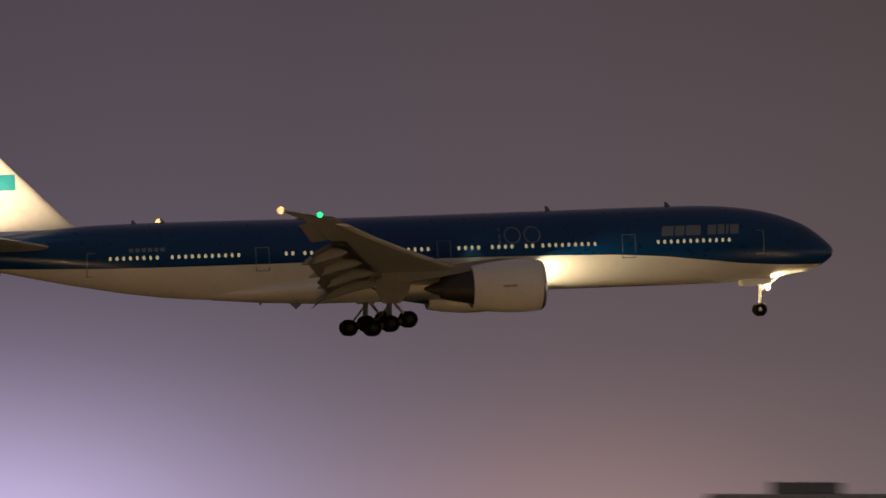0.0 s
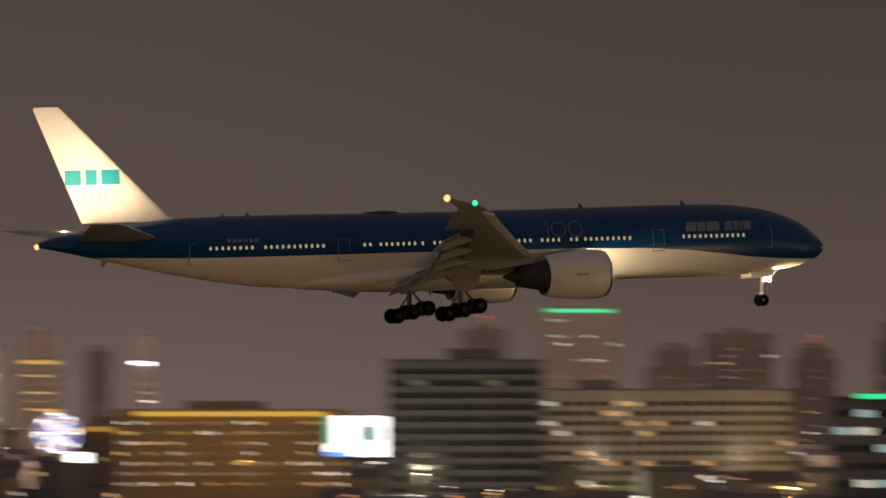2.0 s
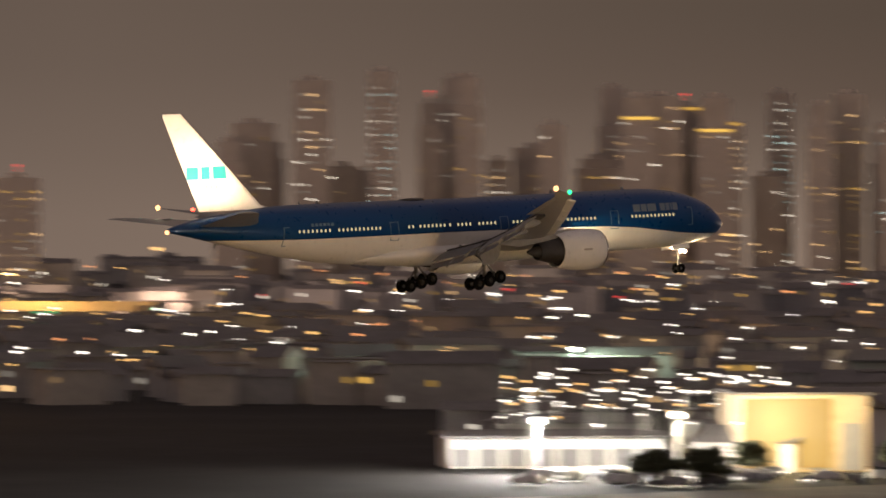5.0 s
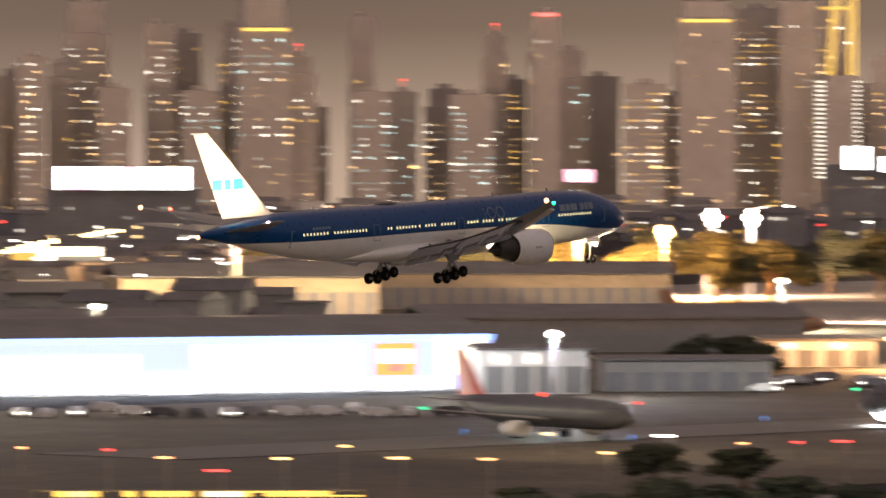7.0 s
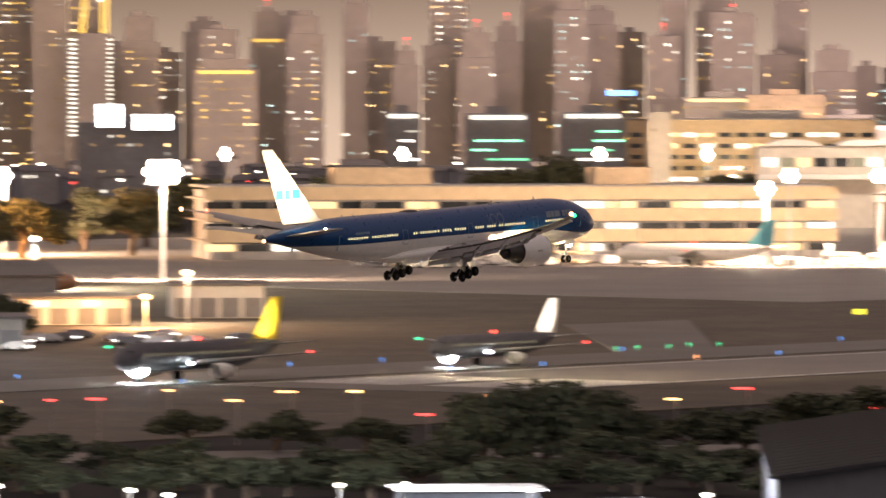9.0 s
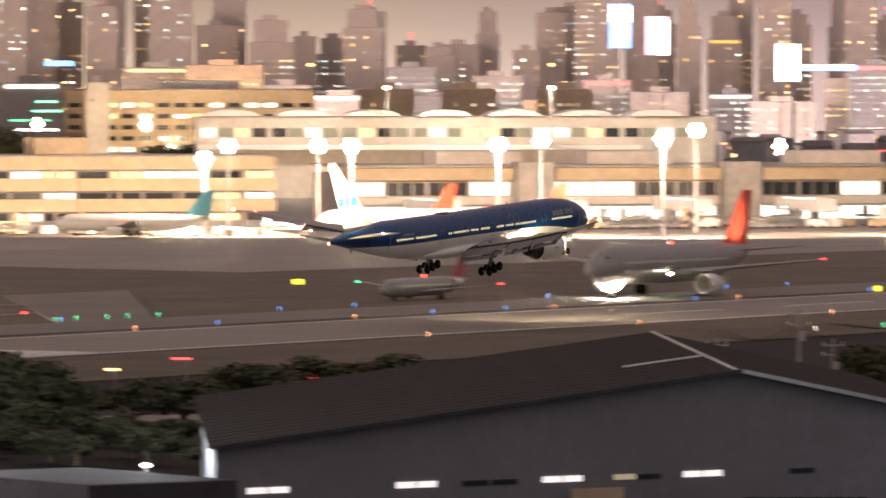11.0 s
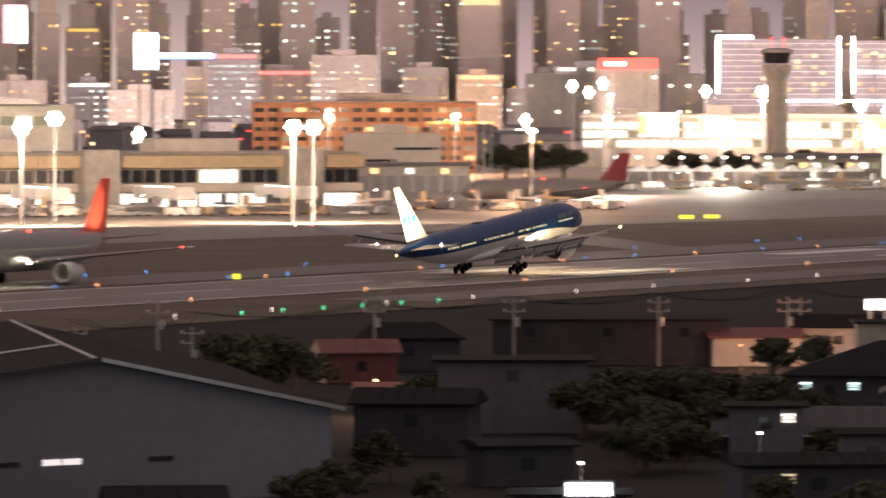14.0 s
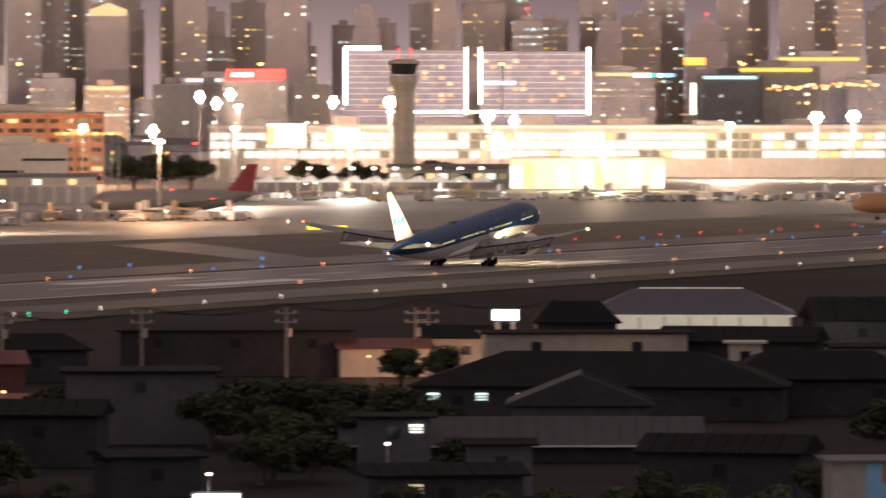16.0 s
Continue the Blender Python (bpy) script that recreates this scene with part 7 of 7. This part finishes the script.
        for sd in (-1, 1):
            part("wing_root_lamp", Shape().lathe((0.13 * ln, sd * rad * 1.2, zc - rad * 0.5), (0.2 * ln, sd * rad * 1.2, zc - rad * 0.5), [(0, 0.1), (0.2, 0.22), (0.3, 0.2), (0.32, 0.02)], 10), light, r, "bright wing-root lamp")
        la = bpy.data.lights.new("taxi_light", "SPOT")
        la.energy, la.color, la.spot_size, la.spot_blend, la.shadow_soft_size = 22000, (0.9, 0.95, 1.0) if light == "taxi_beam" else (1.0, 0.8, 0.6), radians(50), 0.9, 0.6
        new("taxi_light", la).matrix_basis = m @ pose(0.37 * ln + 1.5, 0, 2.4 * k, 0, -64, 0)
        la = bpy.data.lights.new("tail_light", "SPOT")
        la.energy, la.color, la.spot_size, la.spot_blend, la.shadow_soft_size = 3200, (1.0, 0.85, 0.7), radians(50), 0.6, 0.2
        new("tail_light", la).matrix_basis = m @ pose(-0.40 * ln, 7.0 if light == "taxi_beam" else 10, zc + rad, 112, 0, 180)
    return r


M["beacon"] = lamp_mat("red_beacon_glass", (1.0, 0.05, 0.03), 3.0)
WIN = Shape().box(-0.13, -0.04, -0.17, 0.13, 0.04, 0.17).mesh("cabin_window", M["win_dim"])
M["tail_yellow"] = surface("yellow_tail_paint", (0.85, 0.62, 0.04), 0.4, vary=0.08)
M["tail_red"] = surface("red_tail_paint", (0.75, 0.10, 0.05), 0.4, vary=0.08)
M["tail_teal"] = surface("teal_tail_paint", (0.12, 0.45, 0.55), 0.4, vary=0.08)
M["tail_maroon"] = surface("maroon_tail_paint", (0.35, 0.08, 0.09), 0.4, vary=0.08)
M["air_orange"] = surface("orange_body_paint", (0.55, 0.30, 0.17), 0.4, vary=0.08)
M["taxi_beam"] = lamp_mat("taxi_lamp_glass", (0.9, 0.96, 1.0), 60.0)
M["taxi_warm"] = lamp_mat("warm_taxi_lamp_glass", (1.0, 0.85, 0.68), 60.0)
# hulls of the taxiing jets are darkened in colour, as no lamp lights them
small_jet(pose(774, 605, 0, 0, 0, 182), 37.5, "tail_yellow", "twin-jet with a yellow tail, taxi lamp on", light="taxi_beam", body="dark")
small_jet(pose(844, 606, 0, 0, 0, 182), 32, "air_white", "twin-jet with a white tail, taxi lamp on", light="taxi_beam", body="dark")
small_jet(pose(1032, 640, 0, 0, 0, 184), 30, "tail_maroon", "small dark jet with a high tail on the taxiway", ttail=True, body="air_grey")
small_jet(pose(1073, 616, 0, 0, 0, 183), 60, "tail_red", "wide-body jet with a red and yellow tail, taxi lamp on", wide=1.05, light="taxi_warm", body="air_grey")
# grey hull stands for a body in shade
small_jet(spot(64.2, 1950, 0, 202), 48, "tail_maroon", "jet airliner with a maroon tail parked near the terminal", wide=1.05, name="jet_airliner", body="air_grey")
small_jet(spot(58.7, 1760, 0, 200), 40, "air_orange", "white jet with an orange tail parked at the terminal")
small_jet(spot(57.9, 1750, 0, 215), 40, "tail_red", "white jet parked at the terminal")
small_jet(spot(55.9, 1700, 0, 165), 38, "tail_teal", "white and teal jet parked at the terminal")
small_jet(spot(50.4, 1420, 0, 20), 34, "air_orange", "orange jet parked beyond the sheds", body="air_orange")
# dark body again holds the lack of light on it
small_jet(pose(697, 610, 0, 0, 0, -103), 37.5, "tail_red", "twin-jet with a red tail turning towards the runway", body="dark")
small_jet(spot(70.3, 1900, 0, 185), 50, "air_orange", "orange jet parked at the far stand", body="air_orange")
for az, d, s_ in ((56.4, 1740, 1), (57.2, 1745, 2), (55.2, 1750, 3), (53.8, 1720, 4), (54.4, 1725, 5)):
    rg = random.Random(s_)
    for k in range(8):
        gse(spot(az + rg.uniform(-0.4, 0.4), d - rg.uniform(0, 40), -0.1, rg.uniform(0, 180)), rg)


# ---- near roofs, azimuth 57 to 70 ----
def shed():
    """Unequal gable, skewed plan: the long roof slope faces the runway threshold."""
    r = thing("gabled_shed", pose(531.8, 299.0, 0, 0, 0, math.degrees(math.atan2(-30.8, 71.4))), "big grey gabled shed with a dark corrugated roof", "shed")
    left, right, he, hp, ln = -52.1, 25.6, 7.0, 11.8, 92.0
    vx, vy = 0.535, 0.845  # direction of the ridge in the shed's own plan
    off = Vector((vx * ln, vy * ln, 0))
    near = [(left, 0, -0.3), (right, 0, -0.3), (right, 0, he), (0, 0, hp), (left, 0, he)]
    part("wall", Shape().rings([near, [tuple(Vector(p) + off) for p in near]]), "shed_wall", r, "plain grey gable wall")
    n = 36
    for end in (left - 0.8, right + 0.8):
        z1 = he - 0.12
        a, b = (0, hp), (end, z1)
        step = (vx * (ln + 1.6) / n, vy * (ln + 1.6) / n)
        g = 0.985
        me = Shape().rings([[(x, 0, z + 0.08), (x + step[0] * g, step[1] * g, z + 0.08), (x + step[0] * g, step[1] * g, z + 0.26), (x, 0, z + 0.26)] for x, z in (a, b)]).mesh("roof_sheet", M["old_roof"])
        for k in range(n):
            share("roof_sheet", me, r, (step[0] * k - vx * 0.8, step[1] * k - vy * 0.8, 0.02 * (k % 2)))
        part("verge_trim", Shape().rings([[(x, -1.0, z), (x, -0.75, z), (x, -0.75, z + 0.36), (x, -1.0, z + 0.36)] for x, z in (a, b)]), "old_wall" if end < 0 else "steel", r, "metal verge")
    part("ridge_cap", Shape().tube((-0.5, -0.8, hp + 0.2), (off.x + 0.5, off.y + 0.8, hp + 0.2), 0.2, n=6), "steel", r)
    # white strip in place of the bright highlight along the ridge
    part("ridge_lit_strip", Shape().rings([[(x + vx * 30, vy * 30, z), (x + vx * 31, vy * 31, z), (x + vx * 31, vy * 31, z + 0.1), (x + vx * 30, vy * 30, z + 0.1)] for x, z in ((-0.6, hp + 0.25), (-9.0, hp - 0.52))]), "white", r, "white strip painted for the lit piece by the ridge")
    pane = Shape().box(-0.95, -0.1, 0, 0.95, 0.05, 0.5).mesh("window", M["win_faint"])
    dull = Shape().box(-1.3, -0.1, 0, 1.3, 0.05, 0.4).mesh("window", M["glass"])
    faint = Shape().box(-1.1, -0.1, 0, 1.1, 0.05, 0.45).mesh("window", M["win_dim"])
    for x in (-47.2, -32.7, -18.0, -3.5):
        for q in (-1.05, 1.05):
            share("window", pane, r, (x + q, 0, 3.2))
    for x, me in ((-26.8, dull), (-23.9, dull), (-11.6, faint), (-9.2, dull), (7.0, dull)):
        share("window", me, r, (x, 0, 3.2))
    part("roller_door", Shape().box(-17.2, -0.2, -0.3, -11.8, 0.05, 2.6), "tan", r, "tan roller door")
    part("lean_to", Shape().brick(left - 14, -3, -0.3, left, 20, 4.6, 0.1), "old_wall", r, "dark lean-to")


shed()


def house(az, d, w, dep, h, rise, wall, roof, label, yaw=0.0, lit=(), hip=False, panes=True):
    r = thing("house", spot(az, d, 0, yaw), label, "house", "near houses")
    part("wall", Shape().brick(-w / 2, -dep / 2, -0.3, w / 2, dep / 2, h, 0.08), wall, r)
    e = w * 0.25 if hip else 0
    part("roof", Shape().rings([[(-w / 2 - 0.6, -dep / 2 - 0.6, h), (w / 2 + 0.6, -dep / 2 - 0.6, h), (w / 2 + 0.6, dep / 2 + 0.6, h), (-w / 2 - 0.6, dep / 2 + 0.6, h)],
                                [(-w / 2 - 0.6, -dep / 2 - 0.6, h + 0.18), (w / 2 + 0.6, -dep / 2 - 0.6, h + 0.18), (w / 2 + 0.6, dep / 2 + 0.6, h + 0.18), (-w / 2 - 0.6, dep / 2 + 0.6, h + 0.18)],
                                [(-w / 2 - 0.6 + e, -0.12, h + rise), (w / 2 + 0.6 - e, -0.12, h + rise), (w / 2 + 0.6 - e, 0.12, h + rise), (-w / 2 - 0.6 + e, 0.12, h + rise)]]), roof, r, "sheet roof")
    rib = Shape().rings([[(-0.04, -dep / 2 - 0.6, h + 0.17), (0.04, -dep / 2 - 0.6, h + 0.17), (0.04, -dep / 2 - 0.6, h + 0.25), (-0.04, -dep / 2 - 0.6, h + 0.25)], [(-0.04, -0.12, h + rise), (0.04, -0.12, h + rise), (0.04, -0.12, h + rise + 0.08), (-0.04, -0.12, h + rise + 0.08)]]).mesh("roof_rib", M[roof])
    if not hip and rise > 0.8:
        for k in range(int(w / 1.6)):
            share("roof_rib", rib, r, (-w / 2 + 0.8 + 1.6 * k, 0, 0))
    nwin = max(int(w / 9), 1) if panes else 0
    pane = Shape().box(-0.6, -0.06, 0, 0.6, 0.04, 1.1).mesh("window", M["glass"])
    for k in range(nwin):
        share("window", pane, r, (-w / 2 + w * (k + 0.5) / nwin, -dep / 2, max(h - 2.0, 0.5)))
    for k, m in lit:
        lo = Shape()
        for q in range(3):
            lo.box(-w / 2 + w * k - 0.6, -dep / 2 - 0.12, max(h - 1.4, 0.5) + 0.3 * q, -w / 2 + w * k + 0.6, -dep / 2 - 0.065, max(h - 1.4, 0.5) + 0.3 * q + 0.19)
        part("louvred_window", lo, m, r, "lit louvred window")
    return r


M["blue_paint"] = surface("light_blue_paint", (0.25, 0.50, 0.80), 0.5, vary=0.12, scale=0.4)
M["red_paint"] = surface("dull_red_paint", (0.55, 0.14, 0.09), 0.5, vary=0.15, scale=0.4)
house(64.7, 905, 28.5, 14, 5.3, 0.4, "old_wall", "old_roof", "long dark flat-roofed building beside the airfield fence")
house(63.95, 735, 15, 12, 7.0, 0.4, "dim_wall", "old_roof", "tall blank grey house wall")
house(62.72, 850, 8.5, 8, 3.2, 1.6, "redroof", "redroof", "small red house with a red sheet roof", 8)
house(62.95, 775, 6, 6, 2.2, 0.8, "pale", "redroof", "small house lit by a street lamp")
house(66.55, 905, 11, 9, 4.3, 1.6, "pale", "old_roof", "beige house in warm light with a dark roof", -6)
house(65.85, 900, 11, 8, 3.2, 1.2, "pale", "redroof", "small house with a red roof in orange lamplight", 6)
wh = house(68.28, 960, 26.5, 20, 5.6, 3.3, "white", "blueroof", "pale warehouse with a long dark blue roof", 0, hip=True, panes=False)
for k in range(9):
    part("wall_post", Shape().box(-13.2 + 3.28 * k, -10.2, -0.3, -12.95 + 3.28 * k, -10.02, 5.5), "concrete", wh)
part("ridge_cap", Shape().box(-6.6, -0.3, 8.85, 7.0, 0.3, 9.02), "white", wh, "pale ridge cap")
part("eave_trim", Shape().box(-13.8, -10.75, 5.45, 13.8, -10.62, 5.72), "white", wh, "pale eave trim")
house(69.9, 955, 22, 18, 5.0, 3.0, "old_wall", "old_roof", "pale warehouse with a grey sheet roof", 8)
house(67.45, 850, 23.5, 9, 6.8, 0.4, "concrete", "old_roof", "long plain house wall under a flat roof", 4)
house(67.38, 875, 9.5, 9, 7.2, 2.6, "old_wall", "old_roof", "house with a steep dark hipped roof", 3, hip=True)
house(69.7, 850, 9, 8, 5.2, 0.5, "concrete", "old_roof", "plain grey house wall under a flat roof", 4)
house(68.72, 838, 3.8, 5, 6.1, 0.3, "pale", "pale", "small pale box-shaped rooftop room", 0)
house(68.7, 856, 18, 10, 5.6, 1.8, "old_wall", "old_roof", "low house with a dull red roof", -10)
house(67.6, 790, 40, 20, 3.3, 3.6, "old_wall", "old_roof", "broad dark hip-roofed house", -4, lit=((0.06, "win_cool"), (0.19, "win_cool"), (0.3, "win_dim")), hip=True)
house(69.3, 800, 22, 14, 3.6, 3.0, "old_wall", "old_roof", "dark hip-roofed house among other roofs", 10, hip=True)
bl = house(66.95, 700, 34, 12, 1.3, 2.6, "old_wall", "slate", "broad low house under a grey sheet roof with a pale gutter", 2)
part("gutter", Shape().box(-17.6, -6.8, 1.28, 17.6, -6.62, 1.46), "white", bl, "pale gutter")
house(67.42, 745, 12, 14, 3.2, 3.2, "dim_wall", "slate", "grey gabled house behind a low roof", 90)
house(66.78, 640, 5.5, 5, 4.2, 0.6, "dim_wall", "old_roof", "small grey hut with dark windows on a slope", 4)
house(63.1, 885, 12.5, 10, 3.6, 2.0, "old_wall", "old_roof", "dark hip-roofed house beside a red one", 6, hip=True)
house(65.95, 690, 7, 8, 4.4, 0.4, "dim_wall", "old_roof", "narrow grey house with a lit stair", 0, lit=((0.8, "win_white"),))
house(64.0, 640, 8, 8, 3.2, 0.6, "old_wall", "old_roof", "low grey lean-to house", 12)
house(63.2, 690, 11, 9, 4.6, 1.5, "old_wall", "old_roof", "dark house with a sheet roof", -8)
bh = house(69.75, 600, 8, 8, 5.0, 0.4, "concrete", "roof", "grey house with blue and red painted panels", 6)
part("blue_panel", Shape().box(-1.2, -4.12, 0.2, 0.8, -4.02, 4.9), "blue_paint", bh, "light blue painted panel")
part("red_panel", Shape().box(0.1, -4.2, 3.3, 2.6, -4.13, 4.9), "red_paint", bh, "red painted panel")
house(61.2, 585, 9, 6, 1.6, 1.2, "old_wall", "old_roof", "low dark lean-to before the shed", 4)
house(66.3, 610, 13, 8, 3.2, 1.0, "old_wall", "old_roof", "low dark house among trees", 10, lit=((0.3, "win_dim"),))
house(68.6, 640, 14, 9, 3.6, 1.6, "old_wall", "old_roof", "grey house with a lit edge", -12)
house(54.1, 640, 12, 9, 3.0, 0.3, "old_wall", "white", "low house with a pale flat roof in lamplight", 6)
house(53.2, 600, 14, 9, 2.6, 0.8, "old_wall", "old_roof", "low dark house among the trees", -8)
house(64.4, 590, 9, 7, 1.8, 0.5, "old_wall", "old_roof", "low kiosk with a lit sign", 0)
sign(64.55, 584, 0.36, -3.35, -3.25, "screen_white", "lit white shop sign over a kiosk")
# glowing board in place of street light on roofs along the road
sign(46.1, 770, 2.6, -2.72, -2.655, "neon_gold", "long glowing strip standing for lamplit roofs beside the near road", "lit_frontage", split=(("win_white", 0.52, 0.63, 0.1, 0.95), ("win_warm", 0.1, 0.17, 0.0, 1.0), ("dark", 0.0, 0.06, 0.0, 1.0), ("dark", 0.2, 0.27, 0.3, 1.0), ("dark", 0.31, 0.34, 0.0, 1.0), ("lamp_orange", 0.4, 0.46, 0.0, 0.6), ("dark", 0.48, 0.51, 0.0, 1.0), ("dark", 0.66, 0.7, 0.0, 0.8), ("lamp_orange", 0.8, 0.84, 0.2, 1.0), ("dark", 0.9, 1.0, 0.5, 1.0)))
sign(66.83, 900, 0.2, -1.88, -1.80, "screen_white", "small lit white sign with an orange mark", split=(("lamp_amber", 0.4, 0.6, 0.2, 0.7),))


def post_lamp(az, d, z, mat, label="street lamp on a post", power=0, color=(1.0, 0.6, 0.35)):
    r = thing("street_lamp", spot(az, d), label, "street lamp", "street lamps")
    part("post", Shape().tube((0, 0, -0.3), (0, 0, z), 0.09, 0.06, 8).tube((0, 0, z), (0, -0.9, z + 0.15), 0.05, n=6), "pole", r)
    part("lamp", Shape().brick(-0.2, -1.2, z + 0.02, 0.2, -0.6, z + 0.22, 0.05), mat, r, "glowing head")
    if power:
        la = bpy.data.lights.new("street_lamp_light", "POINT")
        la.energy, la.color, la.shadow_soft_size = power, color, 0.3
        new("street_lamp_light", la).matrix_basis = r.matrix_basis @ pose(0, -1.8, z + 0.8)


post_lamp(62.87, 765, top(765, -2.449), "lamp_warm", power=900)
post_lamp(64.49, 600, top(600, -3.1), "lamp_white", "white street lamp on a post", 500, (0.8, 0.9, 1.0))
# this lamp and the next two are added, for the beige house and warehouse
post_lamp(66.35, 884, 3.2, "lamp_warm", power=1300, color=(1.0, 0.5, 0.28))
post_lamp(67.9, 925, 3.6, "lamp_white", power=2600, color=(1.0, 0.86, 0.66))
post_lamp(68.7, 925, 3.6, "lamp_white", power=2600, color=(1.0, 0.86, 0.66))
# added to light the pale flat roof
post_lamp(53.62, 640, 3.4, "lamp_white", power=700, color=(0.9, 0.95, 1.0))
post_lamp(66.2, 960, 3.5, "lamp_amber")
# added below the view to light the blue and red panels
post_lamp(69.5, 575, 2.6, "lamp_white", power=260, color=(0.9, 0.95, 1.0))
post_lamp(65.9, 672, 2.6, "lamp_white", "white lamp by a house", 40, (0.75, 0.88, 1.0))
# added for the orange light on the small red-roofed house
post_lamp(65.75, 886, 2.6, "lamp_amber", power=260, color=(1.0, 0.42, 0.2))
# last two added as well, for the trees and a plain house wall
post_lamp(68.35, 556, 2.4, "lamp_white", "unseen lamp added to light the trees", 500, (0.9, 1.0, 0.75))
post_lamp(67.7, 838, 3.0, "lamp_warm", power=110)


def utility_pole(az, d, h, label="weathered utility pole with crossarms"):
    r = thing("utility_pole", spot(az, d), label, "utility pole", "utility poles")
    part("pole", Shape().tube((0, 0, -0.3), (0, 0, h), 0.22, 0.14, 8), "pole", r, "", True)
    for z in (h - 0.8, h - 1.9):
        part("crossarm", Shape().box(-1.3, -0.1, z, 1.3, 0.1, z + 0.18), "pole", r)
        for x in (-1.1, 0, 1.1):
            part("insulator", Shape().tube((x, 0, z + 0.18), (x, 0, z + 0.45), 0.07, n=6), "white", r)
    part("transformer", Shape().tube((0.35, -0.2, h - 3.6), (0.35, -0.2, h - 2.5), 0.3, n=10), "steel", r)


POLES = [(61.15, 800), (61.42, 815), (62.86, 850), (63.96, 870), (65.1, 885), (66.12, 900), (66.22, 905), (67.3, 900), (60.5, 790)]
for az, d in POLES:
    utility_pole(az, d, top(d, -1.78) if az not in (61.42, 60.5) else top(d, -2.02))
wire = Shape()
for (a0, d0), (a1, d1) in zip(sorted(POLES), sorted(POLES)[1:]):
    p, q = spot(a0, d0).translation, spot(a1, d1).translation
    for off in (-1.1, 0, 1.1):
        pts = [p.lerp(q, u / 8) + Vector((0, off, 9.2 - 1.2 * (1 - (u / 4 - 1) ** 2))) for u in range(9)]
        for u, v in zip(pts, pts[1:]):
            wire.tube(u, v, 0.025, n=4)
solid("overhead_wires", wire, "rubber", Matrix(), "sagging overhead wires between the poles", "wires", kind="stuff")

nt = random.Random(19)
for az, d, h in ((61.75, 800, 8.5), (62.0, 810, 8), (62.25, 805, 7), (64.5, 720, 6.5), (64.8, 730, 7.5), (65.1, 725, 7), (65.3, 740, 7), (64.95, 700, 5.5), (65.0, 690, 5), (66.0, 860, 5.5), (66.3, 850, 5.5), (62.3, 590, 4), (62.6, 600, 4.5), (66.0, 590, 4.0), (67.2, 575, 4.6), (67.8, 570, 4.8), (68.4, 575, 5.2), (69.0, 580, 4.6), (66.7, 575, 4), (63.4, 600, 3.6), (60.9, 800, 6), (69.9, 700, 6), (63.0, 640, 5), (65.2, 680, 6), (65.0, 665, 5.5), (65.6, 740, 6.5), (65.9, 730, 6), (66.2, 720, 5.5), (65.45, 700, 6), (64.9, 655, 5), (65.3, 660, 5), (63.3, 740, 6), (68.0, 600, 5), (69.3, 610, 5), (66.5, 650, 5)):
    tree(az, d, h, int(az * 10), az * 71)


# ---- motion of the airliner ----
def motions():
    rows = [
        (0.0, 99.87, 50.57, 2.37, 1.44),
        (0.5, 135.30, 48.46, 2.29, 0.99),
        (1.0, 175.74, 46.35, 2.20, 0.49),
        (1.5, 211.05, 44.24, 2.11, -0.01),
        (2.0, 251.56, 42.13, 2.03, -0.50),
        (2.5, 287.09, 40.03, 1.96, -0.93),
        (3.0, 327.24, 37.93, 1.92, -1.28),
        (3.5, 362.68, 35.85, 1.93, -1.52),
        (4.0, 401.55, 33.77, 2.00, -1.64),
        (4.5, 439.24, 31.69, 2.12, -1.67),
        (5.0, 476.90, 29.60, 2.27, -1.61),
        (5.5, 514.56, 27.54, 2.44, -1.50),
        (6.0, 552.78, 25.50, 2.60, -1.34),
        (6.5, 588.75, 23.51, 2.73, -1.16),
        (7.0, 628.91, 21.58, 2.82, -0.99),
        (7.5, 664.22, 19.70, 2.82, -0.77),
        (8.0, 704.06, 17.84, 2.77, -0.48),
        (8.5, 739.43, 16.02, 2.69, -0.17),
        (9.0, 779.49, 14.25, 2.64, 0.13),
        (9.5, 814.76, 12.55, 2.66, 0.39),
        (10.0, 854.73, 10.93, 2.79, 0.57),
        (10.5, 891.38, 9.38, 3.07, 0.70),
        (11.0, 929.21, 7.89, 3.45, 0.79),
        (11.5, 967.10, 6.47, 3.89, 0.84),
        (12.0, 1005.03, 5.14, 4.31, 0.82),
        (12.5, 1041.00, 3.91, 4.67, 0.71),
        (13.0, 1082.06, 2.73, 4.96, 0.43),
        (13.5, 1118.54, 1.62, 5.23, 0.05),
        (14.0, 1157.04, 0.73, 5.47, -0.22),
        (14.5, 1196.04, 0.18, 5.68, -0.19),
        (15.0, 1234.51, 0.15, 5.87, 0.11),
        (15.5, 1272.88, 0.15, 6.04, 0.51),
        (16.0, 1311.02, 0.15, 6.21, 0.89),
    ]
    walk(AIRLINER, [(t, pose(x, RUNWAY_Y, z, roll, -pitch, 0)) for t, x, z, pitch, roll in rows])


motions()
